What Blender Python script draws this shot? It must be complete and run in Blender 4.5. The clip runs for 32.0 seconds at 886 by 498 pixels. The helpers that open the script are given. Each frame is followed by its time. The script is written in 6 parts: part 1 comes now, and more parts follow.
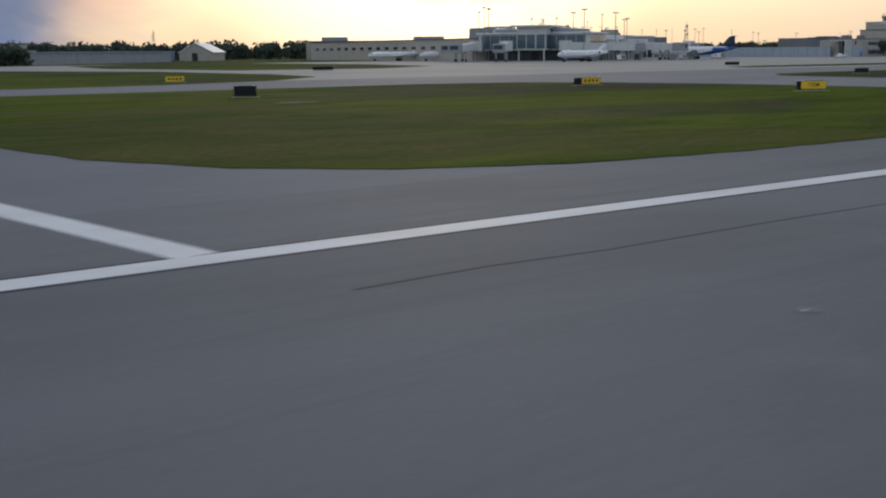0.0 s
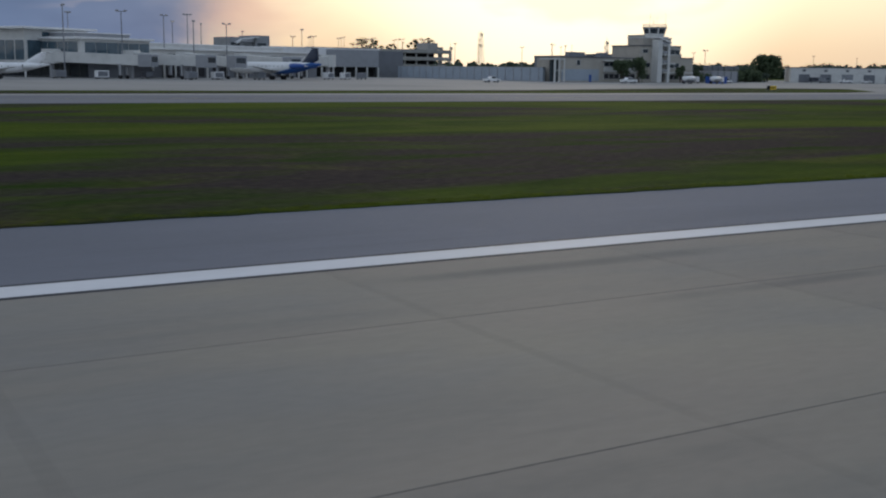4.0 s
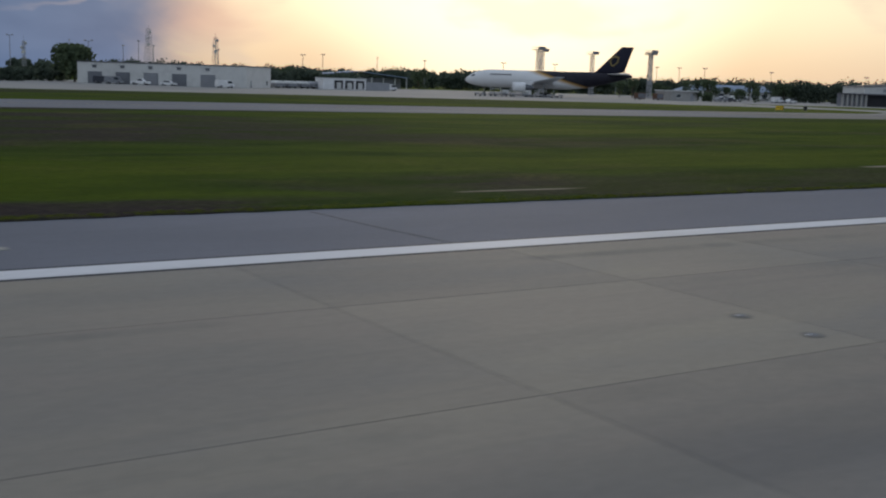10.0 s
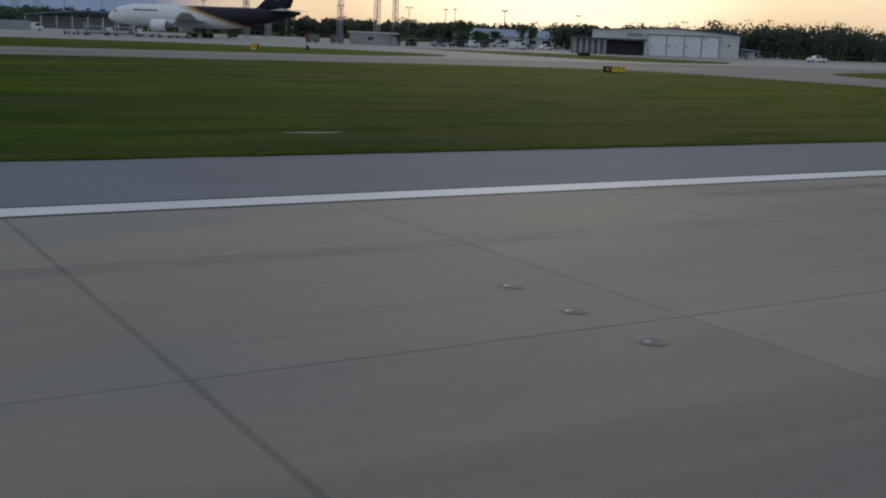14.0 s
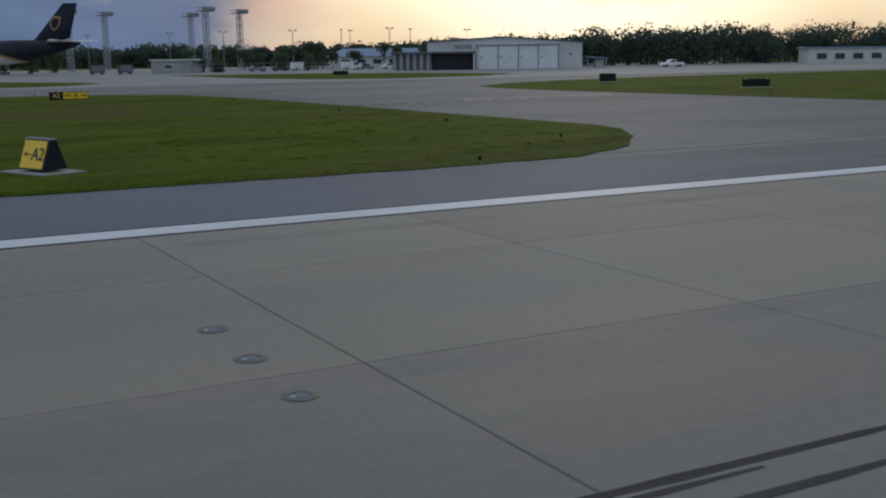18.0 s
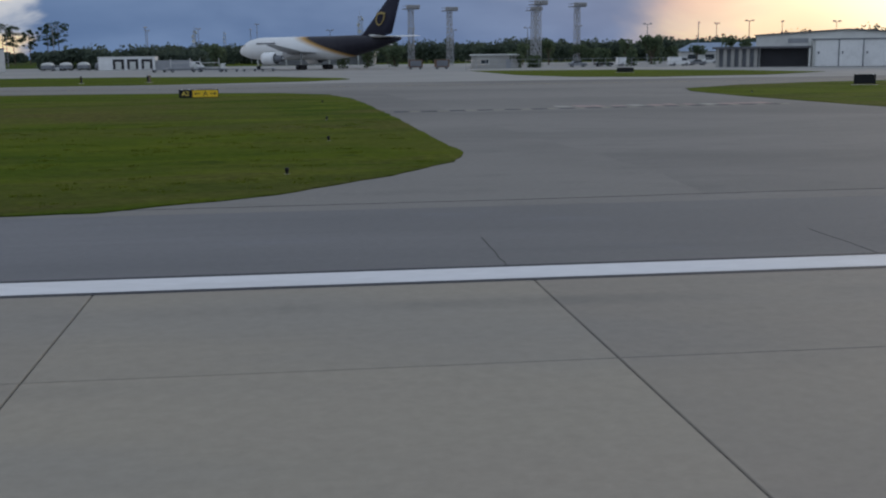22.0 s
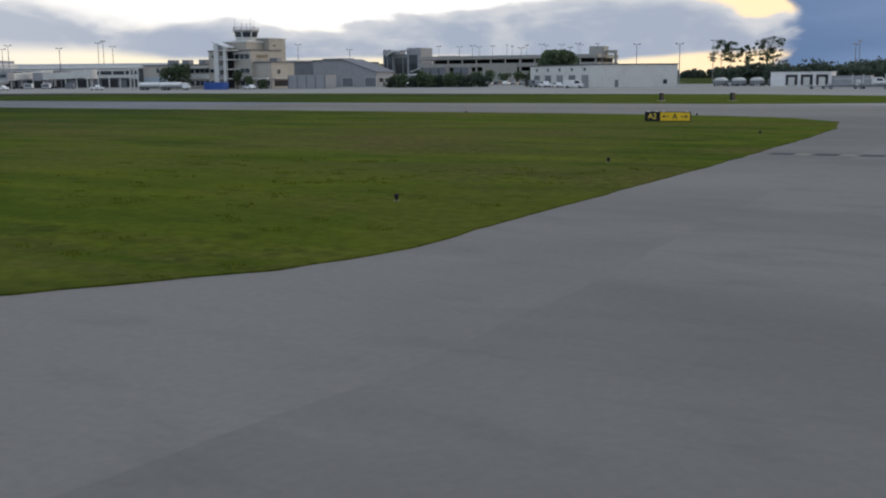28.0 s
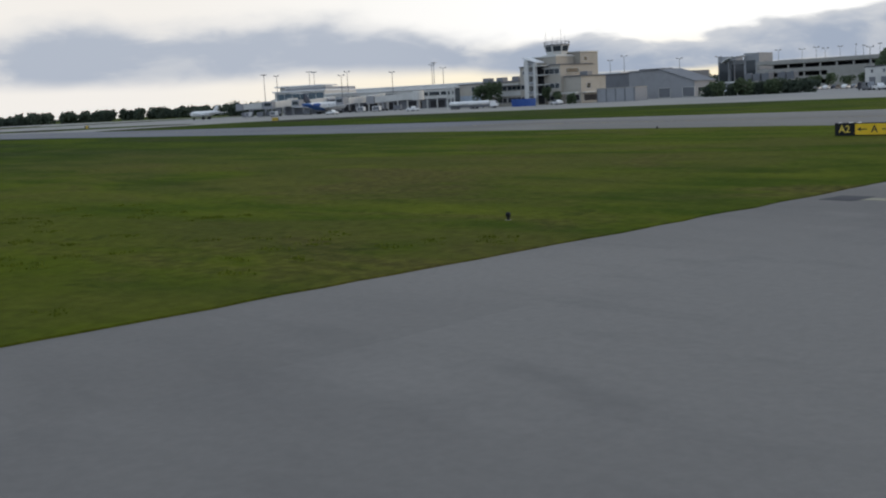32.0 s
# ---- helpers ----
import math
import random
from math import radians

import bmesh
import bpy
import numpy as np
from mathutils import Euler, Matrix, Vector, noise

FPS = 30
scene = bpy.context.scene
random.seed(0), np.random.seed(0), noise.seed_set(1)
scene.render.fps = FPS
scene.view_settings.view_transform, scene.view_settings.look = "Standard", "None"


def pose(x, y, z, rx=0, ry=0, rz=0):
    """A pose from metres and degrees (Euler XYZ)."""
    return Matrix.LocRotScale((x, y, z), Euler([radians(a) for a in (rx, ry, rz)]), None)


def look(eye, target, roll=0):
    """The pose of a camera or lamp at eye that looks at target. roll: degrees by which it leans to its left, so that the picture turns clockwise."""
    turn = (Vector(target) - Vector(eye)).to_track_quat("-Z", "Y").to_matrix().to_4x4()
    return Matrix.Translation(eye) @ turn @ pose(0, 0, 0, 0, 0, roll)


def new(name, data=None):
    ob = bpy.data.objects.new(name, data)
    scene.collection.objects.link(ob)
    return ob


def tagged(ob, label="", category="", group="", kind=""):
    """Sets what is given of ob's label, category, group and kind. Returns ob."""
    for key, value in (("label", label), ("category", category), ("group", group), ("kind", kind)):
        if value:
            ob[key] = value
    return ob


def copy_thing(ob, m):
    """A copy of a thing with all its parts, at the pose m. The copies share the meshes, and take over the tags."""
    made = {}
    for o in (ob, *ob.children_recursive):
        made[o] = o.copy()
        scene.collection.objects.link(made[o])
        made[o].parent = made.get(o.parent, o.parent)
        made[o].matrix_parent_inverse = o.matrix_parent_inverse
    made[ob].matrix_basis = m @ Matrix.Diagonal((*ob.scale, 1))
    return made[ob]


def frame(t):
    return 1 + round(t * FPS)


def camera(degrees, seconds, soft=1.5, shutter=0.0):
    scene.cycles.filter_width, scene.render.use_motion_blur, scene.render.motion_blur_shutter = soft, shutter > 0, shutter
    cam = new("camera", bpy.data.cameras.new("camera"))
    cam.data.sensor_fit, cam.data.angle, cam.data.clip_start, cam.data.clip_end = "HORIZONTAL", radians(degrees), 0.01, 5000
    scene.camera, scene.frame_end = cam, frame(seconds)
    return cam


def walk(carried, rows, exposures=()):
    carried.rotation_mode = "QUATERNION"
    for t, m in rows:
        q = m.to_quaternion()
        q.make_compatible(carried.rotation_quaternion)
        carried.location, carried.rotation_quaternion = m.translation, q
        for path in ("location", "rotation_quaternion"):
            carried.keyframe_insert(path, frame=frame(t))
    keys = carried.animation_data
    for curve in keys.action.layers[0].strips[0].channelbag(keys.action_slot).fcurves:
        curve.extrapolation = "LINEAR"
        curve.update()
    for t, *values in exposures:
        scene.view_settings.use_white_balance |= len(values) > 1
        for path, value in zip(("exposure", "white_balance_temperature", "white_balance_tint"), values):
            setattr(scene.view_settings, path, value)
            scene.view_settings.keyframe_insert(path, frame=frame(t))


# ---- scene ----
cam = camera(44.83, 32.0, soft=2.1, shutter=0.12)
# seconds, x, y, height, heading to the left of +y, pitch, roll (degrees)
PATH = [
    (0, 47.66, 3.15, 3.95, -36.55, -10.42, -0.47),
    (0.5, 79.15, 3.25, 3.94, -34.63, -10.34, -1.91),
    (1, 109.50, 3.41, 3.94, -37.12, -9.60, 1.02),
    (1.5, 139.26, 3.43, 3.95, -37.15, -10.47, -1.00),
    (2, 168.77, 3.48, 3.90, -37.04, -9.95, -1.19),
    (2.5, 198.09, 3.27, 3.88, -36.62, -9.80, -0.45),
    (4.5, 314.10, 3.33, 3.82, -26.37, -9.01, 0.86),
    (5, 342.48, 3.03, 3.88, -22.39, -8.18, 1.03),
    (5.5, 369.82, 2.73, 3.94, -18.91, -7.61, 1.17),
    (6, 395.30, 2.43, 4.00, -16.85, -7.40, 1.53),
    (6.5, 418.48, 2.32, 3.93, -15.19, -7.42, 0.93),
    (7, 440.05, 2.54, 3.97, -14.08, -8.10, 1.15),
    (7.5, 460.33, 2.02, 3.81, -12.84, -8.82, 0.23),
    (8, 480.66, 2.37, 3.73, -15.25, -9.48, -0.87),
    (8.5, 501.07, 2.10, 3.75, -20.40, -9.07, -0.37),
    (9, 521.46, 1.69, 3.80, -25.57, -8.24, -0.35),
    (9.5, 541.86, 1.40, 3.84, -30.04, -8.86, 0.96),
    (10, 562.11, 1.08, 3.91, -32.11, -8.89, 1.88),
    (10.5, 581.93, 1.18, 3.88, -33.10, -9.31, 1.96),
    (11, 600.88, 1.28, 3.85, -32.13, -9.55, 1.37),
    (11.5, 617.86, 1.20, 3.87, -32.84, -9.38, 2.63),
    (12, 632.98, 1.43, 3.71, -28.39, -10.45, 0.19),
    (12.5, 646.2, 1.15, 3.80, -28.1, -11.38, -0.15),
    (13, 657.83, 0.86, 3.87, -27.87, -11.86, -3.19),
    (13.5, 670.2, 1.04, 3.76, -31.05, -11.08, 0.97),
    (14, 684.7, 1.15, 3.62, -30.72, -11.33, 2.33),
    (14.5, 695.32, 1.24, 3.66, -30.55, -10.64, 0.11),
    (16.5, 731.53, 0.83, 3.51, -28.72, -10.61, -1.65),
    (17, 738.92, 0.53, 3.48, -27.86, -10.17, -1.35),
    (17.5, 744.80, 0.69, 3.48, -28.80, -11.09, -0.95),
    (18, 749.63, 0.73, 3.43, -27.99, -10.22, -0.73),
    (18.5, 754.15, 1.11, 3.39, -25.72, -9.61, 0.18),
    (19, 758.49, 1.64, 3.37, -25.18, -9.49, 0.22),
    (19.5, 762.61, 2.07, 3.37, -22.74, -9.81, 0.32),
    (20, 765.58, 2.51, 3.39, -19.76, -10.04, -1.07),
    (20.5, 768.06, 3.04, 3.43, -16.54, -9.64, -1.36),
    (21, 770.90, 3.69, 3.50, -13.86, -9.93, -1.14),
    (21.5, 773.86, 4.94, 3.49, -10.06, -10.39, -0.96),
    (22, 775.90, 5.76, 3.46, -6.26, -10.29, -0.66),
    (22.5, 777.88, 6.70, 3.43, -2.36, -10.00, -0.23),
    (23, 779.76, 7.86, 3.57, 1.34, -10.14, 0.21),
    (23.5, 781.40, 9.47, 3.56, 5.07, -10.39, 0.44),
    (24, 783.30, 10.74, 3.58, 9.14, -10.66, -0.71),
    (24.5, 784.77, 11.81, 3.57, 12.55, -10.80, -1.36),
    (25, 786.22, 14.25, 3.56, 15.90, -10.53, -1.0),
    (25.5, 787.24, 16.56, 3.46, 19.06, -10.35, -2.56),
    (26, 787.98, 18.92, 3.36, 21.89, -10.00, -2.08),
    (26.5, 789.50, 20.79, 3.37, 25.50, -10.08, -1.77),
    (28.5, 793.17, 28.35, 3.26, 34.22, -8.65, -0.38),
    (29, 794.02, 30.57, 3.23, 37.58, -8.56, -0.81),
    (29.5, 794.01, 33.24, 3.27, 40.63, -8.95, -2.04),
    (30, 794.97, 35.81, 3.13, 42.62, -8.44, -2.50),
    (30.5, 795.44, 38.08, 3.08, 44.66, -8.24, -2.79),
    (31, 795.31, 41.34, 3.03, 46.99, -8.20, -2.88),
    (31.5, 795.07, 44.30, 2.99, 49.28, -8.14, -3.50),
    (32, 795.32, 46.60, 3.00, 50.94, -7.85, -2.99),
]


def aim(x, y, z, yaw, pitch, roll):
    yaw, pitch = radians(yaw), radians(pitch)
    ahead = Vector((-math.sin(yaw) * math.cos(pitch), math.cos(yaw) * math.cos(pitch), math.sin(pitch)))
    eye = Vector((x, y, z))
    return look(eye, eye + ahead, roll)


EXPOSURES = [(0, -0.65, 6500, 10), (1, -0.88, 6750, 10), (2, -0.93, 6180, 9), (5, -0.80, 6350, 10), (6, -0.80, 6720, 10), (7, -0.75, 6450, 10), (8, -0.7, 6600, 10), (9, -0.84, 6300, 10), (10, -0.86, 6420, 10), (12, -0.98, 5880, 8), (13, -0.99, 6060, 9),
             (14.5, -0.90, 6450, 9), (17, -0.96, 6080, 8), (20, -0.90, 6200, 9), (21, -0.83, 6220, 10), (21.5, -0.73, 6280, 10), (23, -0.37, 6340, 11), (24, -0.24, 6380, 11), (26, -0.27, 6600, 10), (29, -0.37, 6560, 10), (32, -0.42, 6500, 9)]
U = 0.625     # metres for one unit of the plan
walk(cam, [(r[0], aim(r[1] * U, r[2] * U, r[3] * U, *r[4:])) for r in PATH], EXPOSURES)

# ---- sky and sun: low sun behind broken cloud ----
SUN_BEARING, SUN_HEIGHT = 36.0, 9.0      # degrees from +y towards +x, degrees over the horizon
sb, sh = radians(SUN_BEARING), radians(SUN_HEIGHT)
SUN_DIR = Vector((math.sin(sb) * math.cos(sh), math.cos(sb) * math.cos(sh), math.sin(sh)))


class Nodes:
    """Short calls for building a node tree."""

    def __init__(self, tree):
        self.t = tree
        tree.nodes.clear()

    def add(self, kind, **kw):
        n = self.t.nodes.new(kind)
        ins = kw.pop("ins", {})
        if "op" in kw:
            n.operation = kw.pop("op")
        if "blend" in kw:
            n.data_type, n.blend_type = "RGBA", kw.pop("blend")
        if "sky" in kw:
            n.sky_type = kw.pop("sky")
        for k, v in ins.items():
            if isinstance(v, bpy.types.NodeSocket):
                self.t.links.new(v, n.inputs[k])
            else:
                n.inputs[k].default_value = v
        return n

    def math(self, op, a, b=0.0, clamp=False):
        n = self.add("ShaderNodeMath", op=op, ins={0: a, 1: b})
        n.use_clamp = clamp
        return n.outputs[0]

    def vec(self, op, a, b=(0, 0, 0)):
        n = self.add("ShaderNodeVectorMath", op=op, ins={0: a, 1: b})
        return n.outputs["Value"] if op in ("DOT_PRODUCT", "LENGTH") else n.outputs[0]

    def xyz(self, v):
        return self.add("ShaderNodeSeparateXYZ", ins={0: v}).outputs

    def join(self, x, y, z):
        return self.add("ShaderNodeCombineXYZ", ins={0: x, 1: y, 2: z}).outputs[0]

    def mix(self, fac, a, b, blend="MIX"):
        n = self.add("ShaderNodeMix", blend=blend, ins={"Factor": fac})
        for k, v in ((6, a), (7, b)):
            if isinstance(v, bpy.types.NodeSocket):
                self.t.links.new(v, n.inputs[k])
            else:
                n.inputs[k].default_value = (*v[:3], 1)
        return n.outputs[2]

    def span(self, v, a, b, lo=0.0, hi=1.0, smooth=True):
        n = self.add("ShaderNodeMapRange", ins={0: v, 1: a, 2: b, 3: lo, 4: hi})
        n.interpolation_type = "SMOOTHSTEP" if smooth else "LINEAR"
        return n.outputs[0]

    def noise(self, v, scale, detail=4.0, rough=0.55, warp=0.0):
        return self.add("ShaderNodeTexNoise", ins={"Vector": v, "Scale": scale, "Detail": detail, "Roughness": rough, "Distortion": warp}).outputs[0]


world = bpy.data.worlds.new("sky")
scene.world = world
world.use_nodes = True
w = Nodes(world.node_tree)
way = w.add("ShaderNodeTexCoord").outputs["Generated"]
wx, wy, wz = w.xyz(way)
sky = w.add("ShaderNodeTexSky", sky="NISHITA")
sky.sun_disc, sky.sun_elevation, sky.sun_rotation = False, sh, sb
sky.air_density, sky.dust_density = 1.2, 2.5
bearing = w.math("MULTIPLY", w.math("ARCTAN2", wx, wy), 57.296)
height = w.math("MULTIPLY", w.math("ARCSINE", wz), 57.296)
high = w.math("MAXIMUM", height, 0.0)
air = w.vec("MULTIPLY", way, (1.0, 1.0, 2.7))
puff = w.noise(air, 8.0, 5.0, 0.52, 0.5)
tuftlet = w.noise(air, 30.0, 4.0, 0.5, 0.3)
puff0, tuft0 = w.math("SUBTRACT", puff, 0.5), w.math("SUBTRACT", tuftlet, 0.5)
lumps = w.math("ADD", w.math("MULTIPLY", puff0, 0.75), w.math("MULTIPLY", tuft0, 0.20))
# clear air on the shaded side: white, a little yellow along the horizon
soft_lumps = w.math("ADD", w.math("MULTIPLY", w.math("SUBTRACT", w.noise(air, 4.2, 3.0, 0.5, 0.4), 0.5), 0.9), w.math("MULTIPLY", tuft0, 0.12))
cool = w.mix(w.span(high, 0.8, 3.2), (1.40, 1.24, 0.92), (1.38, 1.37, 1.36))
cool = w.mix(w.span(bearing, -42.0, -68.0), cool, (1.20, 1.15, 1.10))
cool = w.mix(w.span(bearing, -26.0, -16.0), cool, (1.48, 1.16, 0.74))
# a bank of cumulus with a flat base and billowing tops, growing into broad soft cloud farther round
wide = w.span(bearing, -41.0, -55.0)
tall = w.span(bearing, -38.0, -27.0)
crest = w.math("ADD", w.math("ADD", w.math("ADD", 2.9, w.math("MULTIPLY", tall, 0.9)), w.math("MULTIPLY", wide, 1.5)),
               w.math("ADD", w.math("MULTIPLY", soft_lumps, 5.5), w.math("MULTIPLY", lumps, 3.2)))
below = w.math("SUBTRACT", crest, high)
base = w.span(w.math("ADD", high, w.math("MULTIPLY", soft_lumps, 1.6)), w.math("ADD", 0.75, w.math("MULTIPLY", wide, 0.5)), w.math("ADD", 1.15, w.math("MULTIPLY", wide, 1.1)))
grey = w.mix(w.span(below, 0.0, 1.5), (0.86, 0.88, 0.93), (0.47, 0.55, 0.70))
grey = w.mix(w.math("MULTIPLY", w.span(lumps, 0.02, -0.14), 0.55), grey, (0.88, 0.89, 0.92))
grey = w.mix(w.math("MULTIPLY", wide, 0.32), grey, (0.84, 0.86, 0.92))
holes = w.math("MULTIPLY", wide, w.span(soft_lumps, -0.04, -0.15))
cumulus = w.math("MULTIPLY", w.math("MULTIPLY", w.span(below, w.math("SUBTRACT", -0.1, w.math("MULTIPLY", wide, 0.9)), w.math("ADD", 0.4, w.math("MULTIPLY", wide, 1.2))), base), w.math("SUBTRACT", 1.0, w.math("MULTIPLY", holes, 0.75)))
cool = w.mix(cumulus, cool, grey)
# the sun's side: peach along the horizon, blinding above, thin mauve wisps
to_glow = w.vec("DOT_PRODUCT", way, tuple(SUN_DIR))
warm = w.mix(w.span(high, 0.3, 4.5), (1.52, 1.14, 0.76), (1.95, 1.66, 1.14))
warm = w.mix(w.span(to_glow, 0.97, 0.999), warm, (2.6, 2.25, 1.65))
warm = w.mix(w.span(bearing, 46.0, 75.0), warm, (1.15, 0.92, 0.74))
wisp = w.math("MULTIPLY", w.span(soft_lumps, 0.05, 0.16), 0.40)
warm = w.mix(wisp, warm, (1.05, 0.90, 0.80))
col = w.mix(w.span(bearing, 4.0, 14.0), cool, warm)
# the dark bank between them: low down it melts into the glow, above a ragged deck reaches out over the sun
outer = w.math("ADD", w.math("ADD", bearing, 14.5), w.math("MULTIPLY", lumps, 9.0))
melt = w.math("ADD", bearing, w.math("MULTIPLY", puff0, 6.0))
rose = w.math("MULTIPLY", w.span(w.math("ABSOLUTE", w.math("SUBTRACT", melt, 18.5)), 6.0, 0.5), w.span(w.math("ABSOLUTE", w.math("SUBTRACT", high, 2.9)), 2.0, 0.2))
col = w.mix(w.math("MULTIPLY", rose, 0.85), col, (1.45, 0.92, 0.70))
slate = w.mix(w.span(soft_lumps, -0.14, 0.14), (0.150, 0.258, 0.480), (0.220, 0.342, 0.585))
slate = w.mix(w.span(bearing, 15.5, 21.0), slate, (0.52, 0.43, 0.46))
low_bank = w.math("MULTIPLY", w.span(melt, 22.5, 14.5), w.span(outer, -0.8, 0.8))
col = w.mix(low_bank, col, slate)
lift = w.math("SUBTRACT", high, w.math("ADD", 3.5, w.math("MULTIPLY", w.math("SUBTRACT", bearing, 13.5), 0.155)))
ragged_lift = w.math("ADD", lift, w.math("ADD", w.math("MULTIPLY", puff0, 2.2), w.math("MULTIPLY", tuft0, 1.3)))
deck = w.math("MULTIPLY", w.math("MULTIPLY", w.span(ragged_lift, -0.12, 0.30), w.span(bearing, 38.0, 30.0)), w.span(outer, -0.8, 0.8))
deck_tone = w.mix(w.span(bearing, 14.0, 30.0), slate, (0.62, 0.62, 0.66))
deck_tone = w.mix(w.math("MULTIPLY", w.span(ragged_lift, 0.45, 0.0), 0.5), deck_tone, (1.1, 0.88, 0.78))
col = w.mix(w.math("MULTIPLY", deck, w.span(bearing, 8.0, 15.0)), col, deck_tone)
# overhead and behind: broken grey cloud
over = w.mix(w.span(lumps, -0.15, 0.15), (0.92, 1.05, 1.24), (0.54, 0.66, 0.84))
col = w.mix(w.math("MAXIMUM", w.span(high, 9.0, 22.0), w.span(wy, 0.15, -0.35)), col, over)
col = w.mix(1.0, col, w.mix(1.0, sky.outputs[0], (0.006, 0.006, 0.006), "MULTIPLY"), "ADD")
ground_side = w.span(wz, -0.02, 0.0)
col = w.mix(ground_side, (0.10, 0.11, 0.09), col)
bg = w.add("ShaderNodeBackground", ins={"Color": col, "Strength": 1.0})
w.t.links.new(bg.outputs[0], w.add("ShaderNodeOutputWorld").inputs[0])

sun = new("sun", bpy.data.lights.new("sun", "SUN"))
sun.data.energy, sun.data.angle, sun.data.color = 0.8, radians(12), (1.0, 0.84, 0.66)
sun.matrix_basis = look(SUN_DIR * 300, (0, 0, 0))


# ---- materials ----
def material(name, base, rough=0.7, metal=0.0, grain=(8.0, 0.5), stain=(0.25, 0.35), stain_colour=None, bump=0.0, bump_scale=30.0,
             stretch=(1, 1, 1), island=0.0, alpha=1.0, ior=1.45, world_space=True, spec=0.5):
    """A surface with variation at two scales: grain (scale, amount) and stains (scale, amount)."""
    m = bpy.data.materials.new(name)
    m.use_nodes = True
    n = Nodes(m.node_tree)
    at = n.add("ShaderNodeTexCoord").outputs["Object"]
    if world_space:
        at = n.add("ShaderNodeNewGeometry").outputs["Position"]
    at = n.vec("MULTIPLY", at, tuple(v / U for v in stretch))
    g = n.noise(at, grain[0], 5.0, 0.65)
    s = n.noise(at, stain[0], 5.0, 0.6, 0.3)
    dark = tuple(c * (1 - grain[1]) for c in base)
    lite = tuple(min(1, c * (1 + grain[1])) for c in base)
    c = n.mix(n.span(g, 0.25, 0.75, smooth=False), dark, lite)
    sc = stain_colour or tuple(v * 0.6 for v in base)
    c = n.mix(n.math("MULTIPLY", n.span(s, 0.42, 0.72), stain[1]), c, sc)
    if island:
        r = n.add("ShaderNodeObjectInfo").outputs["Random"]
        c = n.mix(1.0, c, n.mix(r, (1 - island,) * 3, (1 + island,) * 3), "MULTIPLY")
    ins = {"Base Color": c, "Roughness": n.span(g, 0.2, 0.8, max(0.02, rough - 0.08), min(1, rough + 0.08)), "Metallic": metal, "IOR": ior,
           "Specular IOR Level": spec}
    if bump:
        ins["Normal"] = n.add("ShaderNodeBump", ins={"Strength": bump, "Distance": 0.02, "Height": n.noise(at, bump_scale, 6.0, 0.7)}).outputs[0]
    if alpha < 1:
        ins["Alpha"] = alpha
    b = n.add("ShaderNodeBsdfPrincipled", ins=ins)
    n.t.links.new(b.outputs[0], n.add("ShaderNodeOutputMaterial").inputs[0])
    return m


M = {}


def pavement_material(name, base, dark, along=0.06, blotch_scale=0.12, wear=0.6, grain=0.10, east=None):
    """Old asphalt: broad blotches, long faint streaks and fine grain."""
    m = bpy.data.materials.new(name)
    m.use_nodes = True
    n = Nodes(m.node_tree)
    at = n.vec("MULTIPLY", n.add("ShaderNodeNewGeometry").outputs["Position"], (1 / U,) * 3)
    blotch = n.noise(n.vec("MULTIPLY", at, (0.45, 1, 1)), blotch_scale, 5.0, 0.6, 0.5)
    streak = n.noise(n.vec("MULTIPLY", at, (along, 1.2, 1)), 0.7, 5.0, 0.6, 0.3)
    fleck = n.noise(at, 6.0, 5.0, 0.7)
    lit, low = base, dark
    if east:
        part_east = n.span(n.xyz(at)[0], 745.0, 785.0)
        lit, low = n.mix(part_east, base, east[0]), n.mix(part_east, dark, east[1])
    c = n.mix(n.math("MULTIPLY", n.span(blotch, 0.35, 0.68), wear), lit, low)
    c = n.mix(n.math("MULTIPLY", n.span(streak, 0.50, 0.75), 0.45), c, low)
    pale = n.noise(n.vec("MULTIPLY", at, (0.6, 1, 1)), 0.4, 4.0, 0.6)
    c = n.mix(n.math("MULTIPLY", n.span(pale, 0.55, 0.75), 0.30), c, tuple(v * 1.22 for v in base))
    c = n.mix(1.0, c, n.mix(n.span(fleck, 0.25, 0.75, smooth=False), (1 - grain,) * 3, (1 + grain,) * 3), "MULTIPLY")
    bump = n.add("ShaderNodeBump", ins={"Strength": 0.3, "Distance": 0.02, "Height": n.noise(at, 45.0, 6.0, 0.7)}).outputs[0]
    b = n.add("ShaderNodeBsdfPrincipled", ins={"Base Color": c, "Roughness": 0.85, "Specular IOR Level": 0.25, "Normal": bump})
    n.t.links.new(b.outputs[0], n.add("ShaderNodeOutputMaterial").inputs[0])
    return m


M["asphalt"] = pavement_material("asphalt", (0.135, 0.14, 0.152), (0.095, 0.097, 0.105))
M["shoulder"] = pavement_material("shoulder_asphalt", (0.152, 0.158, 0.185), (0.120, 0.126, 0.148), east=((0.180, 0.174, 0.170), (0.118, 0.115, 0.115)))
M["taxi"] = pavement_material("taxiway_asphalt", (0.194, 0.182, 0.168), (0.122, 0.116, 0.110), 0.5, 0.045, 0.85)
M["taxi_west"] = pavement_material("taxiway_asphalt_blue_grey", (0.160, 0.165, 0.185), (0.118, 0.121, 0.136), 0.4, 0.06, 0.7)
M["taxi_lane"] = pavement_material("worn_taxiway_lane", (0.190, 0.179, 0.166), (0.120, 0.114, 0.109), 0.5, 0.07, 0.7)
M["connector"] = pavement_material("connector_concrete", (0.178, 0.172, 0.156), (0.135, 0.132, 0.126), 0.3)
